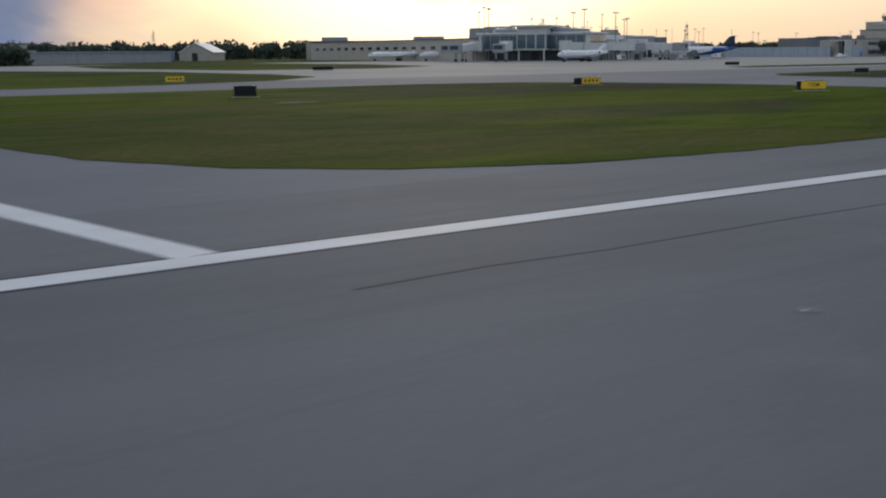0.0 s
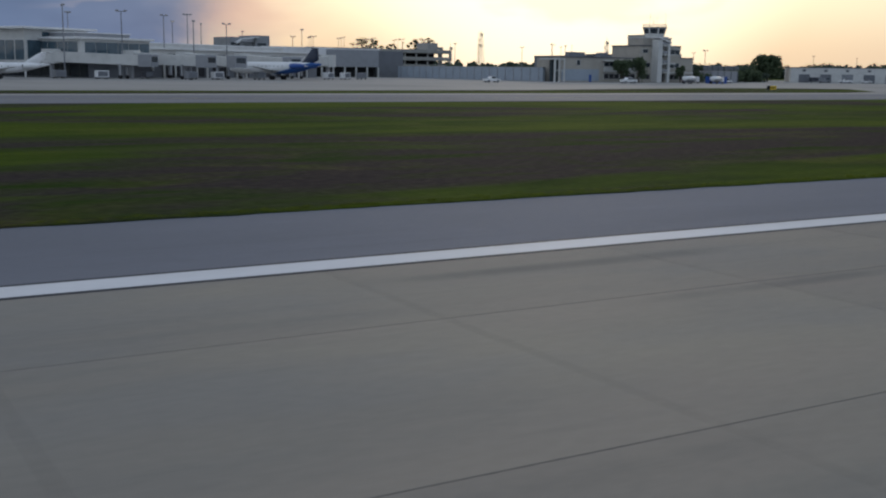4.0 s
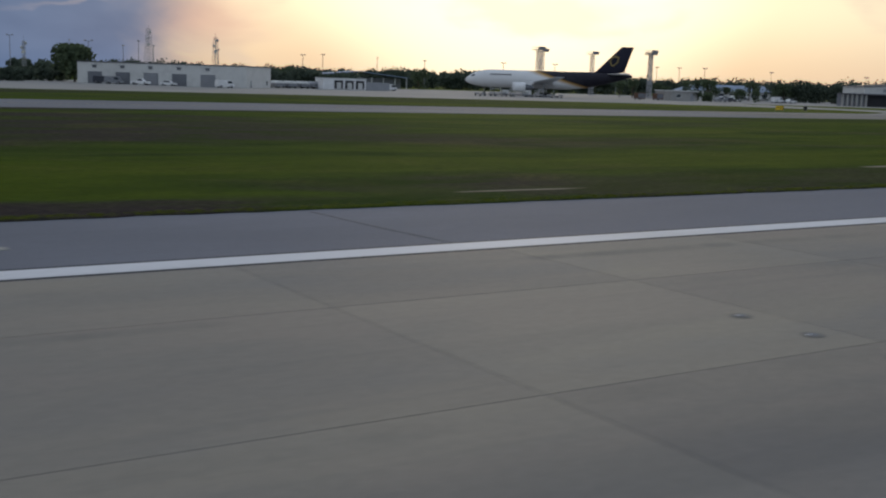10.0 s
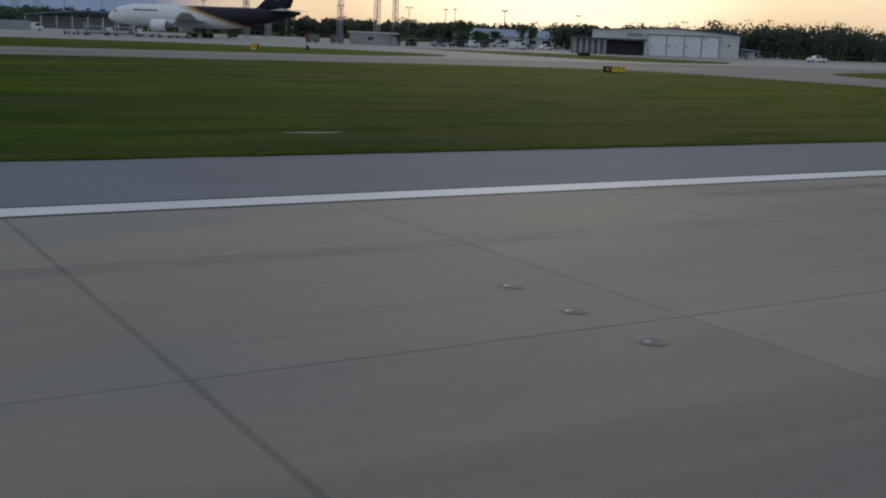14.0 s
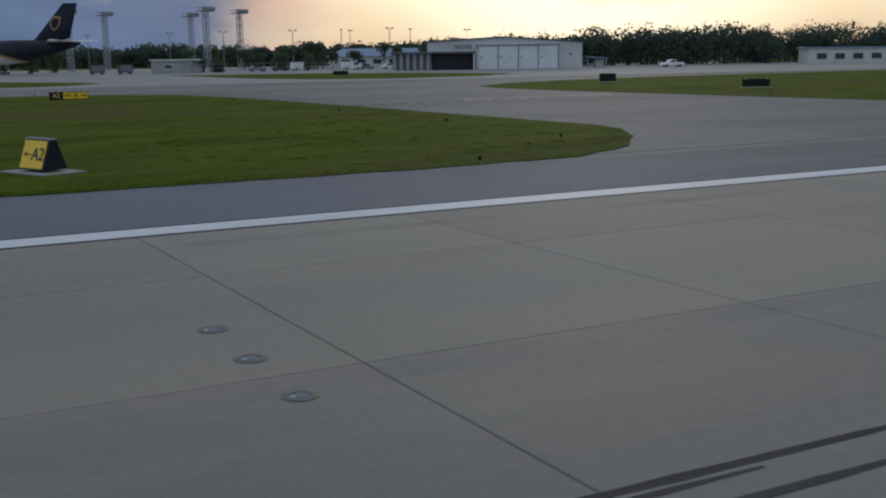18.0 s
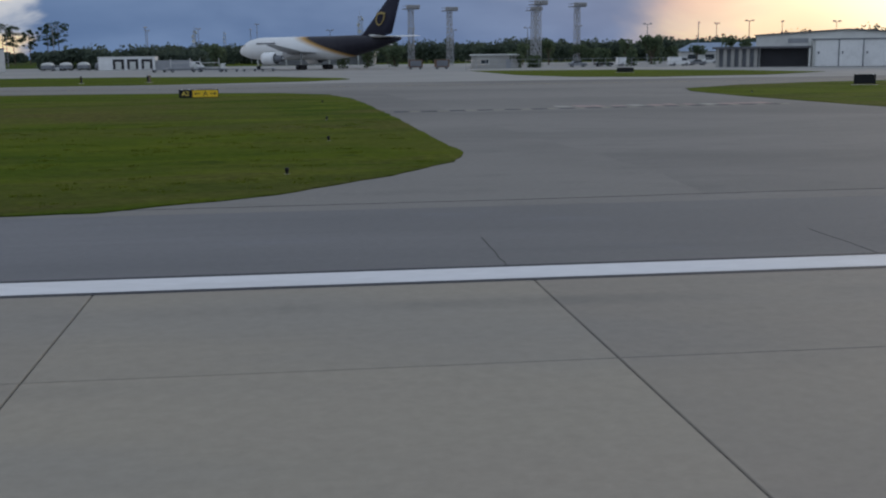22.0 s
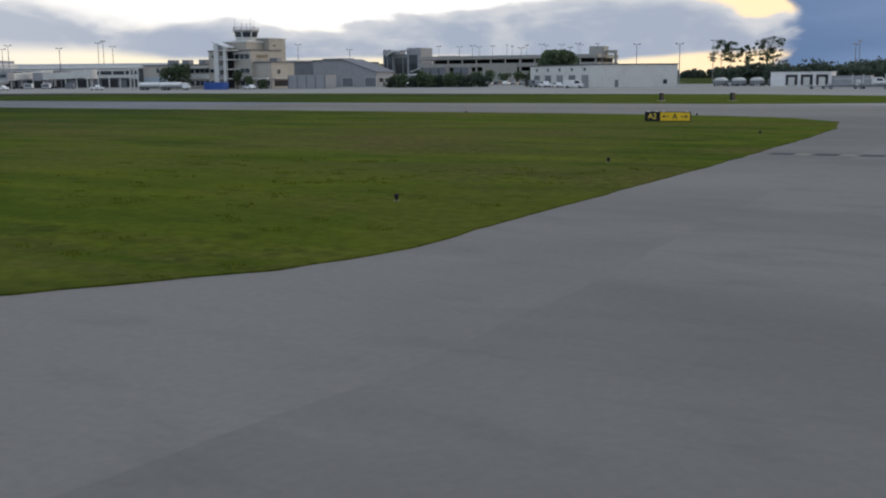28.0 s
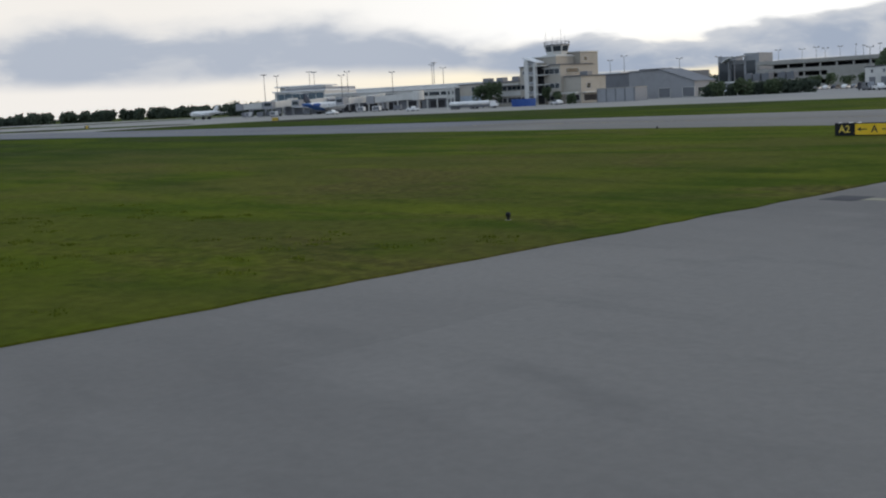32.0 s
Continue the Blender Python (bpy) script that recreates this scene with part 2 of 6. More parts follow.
M["cast"] = material("weathered_cast_metal", (0.150, 0.143, 0.130), 0.7, 0.15, grain=(9.0, 0.25), stain=(2.0, 0.4))

def concrete_material():
    """Old runway concrete: each slab its own tone, long dark drags of rubber, blotches and fine grain."""
    m = bpy.data.materials.new("runway_concrete")
    m.use_nodes = True
    n = Nodes(m.node_tree)
    at = n.vec("MULTIPLY", n.add("ShaderNodeNewGeometry").outputs["Position"], (1 / U,) * 3)
    blotch = n.noise(n.vec("MULTIPLY", at, (0.4, 1, 1)), 0.16, 5.0, 0.6, 0.4)
    drag = n.noise(n.vec("MULTIPLY", at, (0.045, 1.6, 1)), 0.9, 5.0, 0.6, 0.2)
    fleck = n.noise(at, 5.0, 5.0, 0.7)
    x, y, z = n.xyz(at)
    c = n.mix(n.span(blotch, 0.30, 0.70), (0.203, 0.184, 0.160), (0.262, 0.230, 0.184))
    tint = n.noise(n.vec("MULTIPLY", at, (0.5, 1, 1)), 0.22, 3.0, 0.5)
    c = n.mix(n.math("MULTIPLY", n.span(tint, 0.48, 0.66), 0.5), c, (0.196, 0.189, 0.178))
    c = n.mix(n.math("MULTIPLY", n.span(tint, 0.50, 0.36), 0.6), c, (0.258, 0.220, 0.182))
    # oily drips and smears along the outer wheel line and below the long joints
    for at_y, wide, scale, amount in ((20.35, 0.50, 0.16, 0.62), (17.05, 0.40, 0.10, 0.50), (11.15, 0.55, 0.09, 0.55)):
        off = n.math("ABSOLUTE", n.math("SUBTRACT", y, n.math("ADD", at_y, n.math("MULTIPLY", n.math("SUBTRACT", tint, 0.5), 0.5))))
        smear = n.math("MULTIPLY", n.span(off, wide, 0.03), n.span(n.noise(n.join(x, at_y, 0.0), scale, 4.0, 0.6), 0.44, 0.66))
        c = n.mix(n.math("MULTIPLY", smear, amount), c, (0.085, 0.084, 0.083))
    c = n.mix(n.math("MULTIPLY", n.span(drag, 0.50, 0.78), 0.20), c, (0.120, 0.118, 0.113))
    # tyre rubber and painted-in window vignette dull the strip inside the second long joint
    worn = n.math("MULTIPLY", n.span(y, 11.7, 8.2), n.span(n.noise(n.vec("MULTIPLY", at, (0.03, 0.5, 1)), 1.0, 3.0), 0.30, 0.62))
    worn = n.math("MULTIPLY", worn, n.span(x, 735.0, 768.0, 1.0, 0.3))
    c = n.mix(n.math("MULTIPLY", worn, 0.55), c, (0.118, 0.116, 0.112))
    # past the touchdown zone the slabs are cleaner
    c = n.mix(n.math("MULTIPLY", n.span(x, 738.0, 768.0), 0.35), c, (0.298, 0.262, 0.214))
    c = n.mix(1.0, c, n.mix(n.span(fleck, 0.25, 0.75, smooth=False), (0.90,) * 3, (1.10,) * 3), "MULTIPLY")
    r = n.add("ShaderNodeObjectInfo").outputs["Random"]
    c = n.mix(1.0, c, n.mix(r, (0.90, 0.90, 0.92), (1.07, 1.07, 1.05)), "MULTIPLY")
    bump = n.add("ShaderNodeBump", ins={"Strength": 0.25, "Distance": 0.02, "Height": n.noise(at, 40.0, 6.0, 0.7)}).outputs[0]
    b = n.add("ShaderNodeBsdfPrincipled", ins={"Base Color": c, "Roughness": 0.8, "Specular IOR Level": 0.3, "Normal": bump})
    n.t.links.new(b.outputs[0], n.add("ShaderNodeOutputMaterial").inputs[0])
    return m


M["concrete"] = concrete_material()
M["apron"] = material("apron_concrete", (0.275, 0.265, 0.25), 0.85, grain=(0.6, 0.10), stain=(0.03, 0.6), stain_colour=(0.20, 0.195, 0.185), spec=0.25)
M["joint"] = material("joint_sealant", (0.075, 0.073, 0.07), 0.9, spec=0.2)
M["white_paint"] = material("white_marking_paint", (0.63, 0.62, 0.63), 0.7, grain=(9.0, 0.10), stain=(0.5, 0.5), stain_colour=(0.45, 0.44, 0.43), stretch=(0.3, 1, 1))
M["black_paint"] = material("black_marking_paint", (0.026, 0.028, 0.036), 0.75, grain=(9.0, 0.2), stain=(0.7, 0.4), stain_colour=(0.08, 0.08, 0.085), stretch=(0.3, 1, 1), spec=0.3)
M["yellow_paint"] = material("yellow_marking_paint", (0.42, 0.31, 0.09), 0.75, grain=(9.0, 0.15), stain=(0.6, 0.6), stain_colour=(0.24, 0.21, 0.13))
M["faded_yellow"] = material("faded_yellow_marking", (0.25, 0.235, 0.17), 0.8, grain=(9.0, 0.15), stain=(0.6, 0.6), stain_colour=(0.19, 0.185, 0.165))
M["red_paint"] = material("faded_red_paint", (0.27, 0.185, 0.175), 0.8, grain=(4.0, 0.2), stain=(0.8, 0.8), stain_colour=(0.25, 0.2, 0.2))
M["rubber"] = material("tyre_rubber_streak", (0.022, 0.022, 0.024), 0.8, grain=(3.0, 0.3), stain=(0.6, 0.7), stain_colour=(0.055, 0.055, 0.054), stretch=(0.2, 4, 1), spec=0.3)


def grass_material():
    m = bpy.data.materials.new("mown_grass")
    m.use_nodes = True
    n = Nodes(m.node_tree)
    at = n.vec("MULTIPLY", n.add("ShaderNodeNewGeometry").outputs["Position"], (1 / U,) * 3)
    streak = n.vec("MULTIPLY", at, (0.36, 1.0, 1.0))
    big = n.noise(streak, 0.055, 4.0, 0.55, 0.4)
    mid = n.noise(streak, 0.28, 5.0, 0.6, 0.3)
    tuft = n.noise(at, 2.6, 6.0, 0.7)
    c = n.mix(n.span(mid, 0.3, 0.7), (0.022, 0.047, 0.004), (0.056, 0.086, 0.006))
    # the western infields are drier, with purplish-brown seed heads; the eastern one is greener
    dry = n.math("MULTIPLY", n.span(big, 0.46, 0.58), n.span(mid, 0.3, 0.55))
    dry = n.math("MULTIPLY", dry, n.span(n.xyz(at)[0], 560.0, 640.0, 0.95, 0.35))
    c = n.mix(dry, c, n.mix(n.span(tuft, 0.4, 0.65), (0.033, 0.025, 0.031), (0.050, 0.037, 0.036)))
    lush = n.math("MAXIMUM", n.span(n.xyz(at)[0], 690.0, 756.0), n.math("MULTIPLY", n.span(n.xyz(at)[0], 125.0, 90.0), 0.55))
    c = n.mix(n.math("MULTIPLY", lush, 0.8), c, n.mix(n.span(mid, 0.3, 0.7), (0.048, 0.082, 0.006), (0.122, 0.144, 0.012)))
    lush = n.math("MULTIPLY", lush, n.span(n.xyz(at)[1], 150.0, 118.0, 0.30, 1.0))
    tired = n.noise(n.vec("MULTIPLY", at, (0.7, 1.0, 1.0)), 0.06, 5.0, 0.6, 0.8)
    c = n.mix(n.math("MULTIPLY", n.math("MULTIPLY", lush, n.span(tired, 0.43, 0.59)), 0.62), c, (0.100, 0.094, 0.026))
    worn = n.noise(n.vec("MULTIPLY", at, (0.6, 1.0, 1.0)), 0.13, 5.0, 0.65, 0.6)
    c = n.mix(n.math("MULTIPLY", n.math("MULTIPLY", n.span(worn, 0.52, 0.66), n.span(lush, 0.0, 1.0, 0.45, 1.0)), 0.65), c, n.mix(n.span(tuft, 0.4, 0.62), (0.080, 0.064, 0.026), (0.128, 0.112, 0.030)))
    c = n.mix(n.math("MULTIPLY", n.span(worn, 0.42, 0.30), 0.5), c, (0.030, 0.048, 0.006))
    c = n.mix(n.math("MULTIPLY", n.span(big, 0.50, 0.36), 0.45), c, (0.088, 0.112, 0.008))
    clump = n.noise(n.vec("MULTIPLY", at, (0.7, 1.0, 1.0)), 0.75, 5.0, 0.65, 0.5)
    c = n.mix(n.math("MULTIPLY", n.span(clump, 0.58, 0.70), 0.6), c, (0.034, 0.050, 0.008))
    c = n.mix(n.math("MULTIPLY", n.math("MULTIPLY", n.span(clump, 0.42, 0.30), n.span(lush, 0.0, 1.0, 0.12, 1.0)), 0.45), c, (0.118, 0.128, 0.020))
    c = n.mix(1.0, c, n.mix(n.span(tuft, 0.3, 0.72, smooth=False), (0.72, 0.72, 0.72), (1.26, 1.26, 1.22)), "MULTIPLY")
    bump = n.add("ShaderNodeBump", ins={"Strength": 0.8, "Distance": 0.06, "Height": n.noise(at, 7.0, 6.0, 0.75)}).outputs[0]
    b = n.add("ShaderNodeBsdfPrincipled", ins={"Base Color": c, "Roughness": 0.95, "Specular IOR Level": 0.02, "Normal": bump})
    n.t.links.new(b.outputs[0], n.add("ShaderNodeOutputMaterial").inputs[0])
    return m


def plain(name, c, rough=0.6, metal=0.0, **kw):
    kw.setdefault("grain", (2.5, 0.07))
    kw.setdefault("stain", (0.35, 0.3))
    return material(name, c, rough, metal, **kw)


M["grass"] = grass_material()
M["beige"] = plain("beige_stucco_wall", (0.42, 0.39, 0.34), 0.85, bump=0.2)
M["pale"] = plain("pale_painted_wall", (0.60, 0.60, 0.58), 0.8)
M["grey_wall"] = plain("grey_panel_wall", (0.30, 0.31, 0.33), 0.75)
M["dark_wall"] = plain("dark_grey_wall", (0.17, 0.18, 0.20), 0.8)
M["concrete_wall"] = plain("weathered_concrete_wall", (0.36, 0.35, 0.33), 0.9, bump=0.2)
M["panel_blue"] = plain("pale_blue_grey_panel", (0.34, 0.39, 0.45), 0.7)
M["roof_dark"] = plain("dark_roofing", (0.12, 0.12, 0.13), 0.9)
M["roof_white"] = plain("white_metal_roof", (0.72, 0.72, 0.72), 0.5)
M["roof_blue"] = plain("blue_grey_metal_roof", (0.20, 0.26, 0.36), 0.5)
M["glass_dark"] = material("dark_window_glass", (0.03, 0.04, 0.05), 0.12, grain=(1.0, 0.2), stain=(0.2, 0.2), spec=0.6)
M["glass_blue"] = material("blue_green_curtain_glass", (0.07, 0.11, 0.14), 0.1, grain=(0.6, 0.25), stain=(0.2, 0.3), spec=0.7)
# near-black colour stands in for shade inside openings, bays and interiors; also dock seals
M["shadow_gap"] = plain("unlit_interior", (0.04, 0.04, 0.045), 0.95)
M["steel"] = plain("galvanised_steel", (0.35, 0.36, 0.38), 0.5, 0.6)
M["pole"] = plain("grey_painted_pole", (0.22, 0.23, 0.25), 0.6, 0.2)
M["lamp_head"] = plain("floodlight_housing", (0.30, 0.30, 0.31), 0.5, 0.3)
M["sign_yellow"] = plain("yellow_sign_face", (0.85, 0.55, 0.02), 0.45, grain=(3.0, 0.05))
M["sign_black"] = plain("black_sign_face", (0.012, 0.013, 0.016), 0.6, spec=0.25)
M["letter_black"] = plain("black_sign_lettering", (0.02, 0.02, 0.02), 0.5)
M["letter_yellow"] = plain("yellow_sign_lettering", (0.80, 0.60, 0.10), 0.5)
M["pad"] = plain("pale_concrete_pad", (0.30, 0.29, 0.26), 0.9)
M["sand"] = plain("dry_sand", (0.17, 0.145, 0.10), 0.95, grain=(3.0, 0.3))
M["tyre"] = plain("black_tyre", (0.02, 0.02, 0.022), 0.85)
M["white_gloss"] = plain("glossy_white_paint", (0.78, 0.78, 0.78), 0.3, grain=(0.8, 0.03))
M["blue_gloss"] = plain("glossy_blue_paint", (0.03, 0.09, 0.33), 0.35)
M["metal_bare"] = plain("bare_metal", (0.55, 0.55, 0.57), 0.3, 0.9)
M["car_grey"] = plain("grey_car_paint", (0.22, 0.23, 0.25), 0.3, 0.3)
M["car_dark"] = plain("dark_car_paint", (0.04, 0.045, 0.06), 0.3, 0.2)
M["bark"] = plain("tree_bark", (0.10, 0.075, 0.055), 0.95, bump=0.5)
M["gold"] = plain("gold_emblem_paint", (0.30, 0.22, 0.07), 0.5)
M["orange"] = plain("rusty_brown_paint", (0.14, 0.075, 0.045), 0.7)


def leaf_material(name, a, b):
    m = bpy.data.materials.new(name)
    m.use_nodes = True
    n = Nodes(m.node_tree)
    r = n.add("ShaderNodeNewGeometry").outputs["Random Per Island"]
    at = n.add("ShaderNodeNewGeometry").outputs["Position"]
    c = n.mix(r, a, b)
    c = n.mix(n.math("MULTIPLY", n.span(n.noise(at, 0.35, 3.0), 0.35, 0.7), 0.4), c, tuple(v * 0.5 for v in a))
    p = n.add("ShaderNodeBsdfDiffuse", ins={"Color": c})
    thin = n.add("ShaderNodeBsdfTranslucent", ins={"Color": c})
    both = n.add("ShaderNodeMixShader", ins={0: 0.45, 1: p.outputs[0], 2: thin.outputs[0]})
    n.t.links.new(both.outputs[0], n.add("ShaderNodeOutputMaterial").inputs[0])
    return m


# leaf tones lifted, woodland ones bluer, to paint distance haze into the foliage
M["leaf"] = leaf_material("broad_leaves", (0.088, 0.118, 0.074), (0.145, 0.185, 0.105))
M["leaf_far"] = leaf_material("hazed_woodland_leaves", (0.084, 0.108, 0.088), (0.132, 0.164, 0.118))
M["needle"] = leaf_material("pine_needles", (0.046, 0.072, 0.046), (0.080, 0.115, 0.062))
M["blade"] = leaf_material("grass_blades", (0.090, 0.120, 0.015), (0.160, 0.185, 0.028))

# ---- building blocks ----
ZERO = Matrix.Identity(4)


class Shape:
    """Collects vertices and faces of one mesh."""

    def __init__(self):
        self.v, self.f = [], []

    def add(self, vs, fs):
        o = len(self.v)
        self.v += [tuple(p) for p in vs]
        self.f += [tuple(i + o for i in q) for q in fs]
        return self

    def box(self, x0, x1, y0, y1, z0, z1):
        return self.add([(x, y, z) for z in (z0, z1) for x, y in ((x0, y0), (x1, y0), (x1, y1), (x0, y1))],
                        [(3, 2, 1, 0), (4, 5, 6, 7), (0, 1, 5, 4), (1, 2, 6, 5), (2, 3, 7, 6), (3, 0, 4, 7)])

    def chamfer(self, x0, x1, y0, y1, z0, z1, c=0.05):
        """A box with its upper edges taken off."""
        low = [(x0, y0), (x1, y0), (x1, y1), (x0, y1)]
        top = [(x0 + c, y0 + c), (x1 - c, y0 + c), (x1 - c, y1 - c), (x0 + c, y1 - c)]
        vs = [(*p, z0) for p in low] + [(*p, z1 - c) for p in low] + [(*p, z1) for p in top]
        fs = [(3, 2, 1, 0), (8, 9, 10, 11)]
        for k in (0, 4):
            fs += [(k + i, k + (i + 1) % 4, k + 4 + (i + 1) % 4, k + 4 + i) for i in range(4)]
        return self.add(vs, fs)

    def prism(self, poly, z0, z1):
        n = len(poly)
        vs = [(x, y, z0) for x, y in poly] + [(x, y, z1) for x, y in poly]
        return self.add(vs, [tuple(range(n - 1, -1, -1)), tuple(range(n, 2 * n))] + [(i, (i + 1) % n, n + (i + 1) % n, n + i) for i in range(n)])

    def slab_side(self, profile, y0, y1):
        """A profile in x, z, drawn out along y."""
        n = len(profile)
        vs = [(x, y0, z) for x, z in profile] + [(x, y1, z) for x, z in profile]
        return self.add(vs, [tuple(range(n)), tuple(range(2 * n - 1, n - 1, -1))] + [(i, n + i, n + (i + 1) % n, (i + 1) % n) for i in range(n)])

    def tube(self, p0, p1, r0, r1=None, n=8):
        p0, p1 = Vector(p0), Vector(p1)
        r1 = r0 if r1 is None else r1
        d = (p1 - p0).normalized()
        a = d.orthogonal().normalized()
        b = d.cross(a)
        ring = [(math.cos(2 * math.pi * i / n), math.sin(2 * math.pi * i / n)) for i in range(n)]
        vs = [p0 + r0 * (c * a + s * b) for c, s in ring] + [p1 + r1 * (c * a + s * b) for c, s in ring]
        return self.add(vs, [tuple(range(n - 1, -1, -1)), tuple(range(n, 2 * n))] + [(i, (i + 1) % n, n + (i + 1) % n, n + i) for i in range(n)])

    def loft(self, rings):
        """Rings of equally many points, closed at both ends."""
        n = len(rings[0])
        fs = [tuple(range(n - 1, -1, -1)), tuple(range(n * (len(rings) - 1), n * len(rings)))]
        for k in range(len(rings) - 1):
            fs += [(k * n + i, k * n + (i + 1) % n, (k + 1) * n + (i + 1) % n, (k + 1) * n + i) for i in range(n)]
        return self.add([p for r in rings for p in r], fs)

    def quad(self, a, b, c, d):
        return self.add([a, b, c, d], [(0, 1, 2, 3)])

    def mesh(self, name, mat, smooth=False):
        me = bpy.data.meshes.new(name)
        me.from_pydata([(x * U, y * U, z * U) for x, y, z in self.v], [], self.f)
        me.materials.append(mat)
        if smooth:
            me.shade_smooth()
        return me


def part(name, shape, mat, parent=None, label="", smooth=False, m=None):
    ob = new(name, shape.mesh(name, M[mat] if isinstance(mat, str) else mat, smooth) if isinstance(shape, Shape) else shape)
    if parent:
        ob.parent = parent
    if m is not None:
        ob.matrix_basis = m
    if label:
        ob["label"] = label
    return ob


def thing(name, label, category, x=0, y=0, z=0, turn=0, group="", kind=""):
    ob = new(name)
    ob.matrix_basis = pose(x * U, y * U, z * U, 0, 0, turn)
    return tagged(ob, label, category, group, kind)


def setting(name, shape, mat, label="", category="", kind="structure"):
    return tagged(part(name, shape, mat), label, category or name.replace("_", " "), "", kind)


rnd = random.Random(7)


# ---- ground, runway, taxiways ----
def rough_outline(poly, step=0.7, amount=0.10, seed=3):
    r = random.Random(seed)
    out = []
    for (ax, ay), (bx, by) in zip(poly, poly[1:] + poly[:1]):
        far = math.hypot(bx - ax, by - ay)
        k = max(1, min(int(far / step), 400))
        nx, ny = -(by - ay) / far, (bx - ax) / far
        for i in range(k):
            t = i / k
            p = (ax + (bx - ax) * t, ay + (by - ay) * t)
            j = amount * (noise.noise(Vector((p[0] * 0.6, p[1] * 0.6, seed))) * 1.6 + r.uniform(-0.4, 0.4))
            out.append((p[0] + nx * j, p[1] + ny * j))
    return out


def turf(name, poly, label, seed):
    s = Shape()
    s.prism(rough_outline(poly, seed=seed), -0.02, 0.035)
    return setting(name, s, "grass", label, "grass")


far_ring = [(400 + 4200 * math.cos(a), 4200 * math.sin(a), -0.03) for a in np.linspace(0, 2 * math.pi, 96, endpoint=False)]
s = Shape()
s.add(far_ring, [tuple(range(96))])
setting("ground", s, "grass", "flat mown airfield grass reaching the horizon", "ground")

RUNWAY_EDGE, STRIPE_IN, SHOULDER = 22.86, 21.946, 30.0
ROWS_Y = [22.86, 17.39, 11.58, 5.77, 0.0, -5.77, -11.58, -17.39, -22.86]
CONCRETE_FROM, CONCRETE_TO = 106.2, 1020.0
setting("runway_asphalt", Shape().box(-500, CONCRETE_FROM, -30, SHOULDER, -0.3, 0.0), "asphalt", "weathered dark asphalt runway surface", "runway")
setting("runway_shoulder", Shape().box(CONCRETE_FROM, 1500, RUNWAY_EDGE, SHOULDER, -0.3, 0.0), "shoulder", "blue-grey asphalt runway shoulder", "shoulder")
setting("taxiway", Shape().box(-500, 700, SHOULDER, 143, -0.3, 0.001), "taxi_west", "blue-grey asphalt taxiway pavement", "taxiway")
setting("taxiway", Shape().box(700, 1500, SHOULDER, 143, -0.3, 0.001), "taxi", "grey asphalt taxiway pavement with worn joints", "taxiway")
setting("apron", Shape().box(-500, 1000, 143, 400, -0.3, -0.001), "apron", "pale concrete airport apron", "apron")

INFIELD = {
    "a": [(59.5, 112), (59.5, 55), (61, 44), (64, 37.5), (68, 33.5), (74, 30.8), (82, 30), (149, 30), (151.5, 33), (152.5, 41), (150.5, 56), (148.5, 84), (144, 100), (137, 108), (126, 112)],
    "b": [(183, 62), (185, 43), (187.5, 37), (191.5, 32.6), (198, 30), (488, 30), (494, 30.6), (498, 35), (500.2, 42), (499.5, 50), (497.4, 62), (494.5, 84), (488, 103), (478, 110), (462, 113), (210, 113), (194, 111), (186, 104), (183, 90)],
    "c": [(525, 64), (526.8, 46), (528.2, 36), (530.2, 31.2), (534, 30), (764, 30), (770.7, 30.5), (774.7, 33), (777.8, 36.8), (780.1, 40.4), (780.85, 43.6), (780.4, 52), (780.0, 64), (779.2, 80), (778.2, 94), (776.4, 103), (772, 108.5), (766, 111), (752, 113), (548, 113), (532, 110), (525, 103), (523.5, 92)],
    "d": [(812.5, 46), (811, 59), (809.4, 73), (808.2, 86), (808.2, 98), (810, 105), (818, 113), (830, 119), (852, 125), (900, 130), (1000, 133), (1300, 133), (1300, 30), (832, 30), (820, 33), (815, 38)],
    "e": [(546, 145), (560, 142.8), (700, 143.2), (756, 146), (774, 154), (780, 163), (779, 172), (768, 190), (742, 203), (650, 211), (562, 211), (542, 203), (535, 190), (537, 158)],
    "f": [(243, 154), (300, 150), (404, 152), (468, 155), (484, 161), (494, 172), (508, 188), (500, 194), (470, 196), (432, 184), (400, 172), (343, 166), (262, 167), (246, 162)],
    "g": [(-400, 138), (84, 135), (101, 136), (122, 144), (138, 160), (143, 185), (141, 235), (121, 280), (60, 300), (-400, 300)],
    "h": [(160, 236), (196, 228), (226, 248), (240, 300), (243, 395), (200, 396), (165, 372), (152, 300)],
    "i": [(806, 226), (807, 178), (812, 160), (822, 153), (840, 157), (856, 172), (850, 196), (836, 216)],
}
for n, (k, poly) in enumerate(INFIELD.items()):
    turf("grass_infield", poly, "mown green grass with brown dry patches between pavements", 11 + n)

setting("connector", Shape().prism([(479, 23.05), (486, 25), (494, 30), (499, 36), (500.5, 42), (499.5, 50), (497, 62), (494, 84), (488, 103), (480, 112.9), (546, 112.9), (531, 109), (524.5, 103), (523, 92), (524.5, 64), (526, 46), (528, 36), (531, 31), (538, 27), (552, 23.05)], -0.02, 0.0025), "connector", "pale concrete taxiway connector", "taxiway")
lane = [(785.2, 31.2), (785.6, 36), (785.3, 42), (784.8, 48), (784.2, 58), (783.6, 72), (782.8, 88), (781.4, 104), (778, 112.9), (816, 112.9), (809.5, 105), (807.8, 98), (807.8, 86), (809, 73), (810.8, 59), (812, 46), (814, 38), (812, 31.2)]
setting("taxiway_lane", Shape().prism(rough_outline(lane, 0.8, 0.06, 5), -0.02, 0.0022), "taxi_lane", "darker worn asphalt lane of the runway exit", "taxiway")
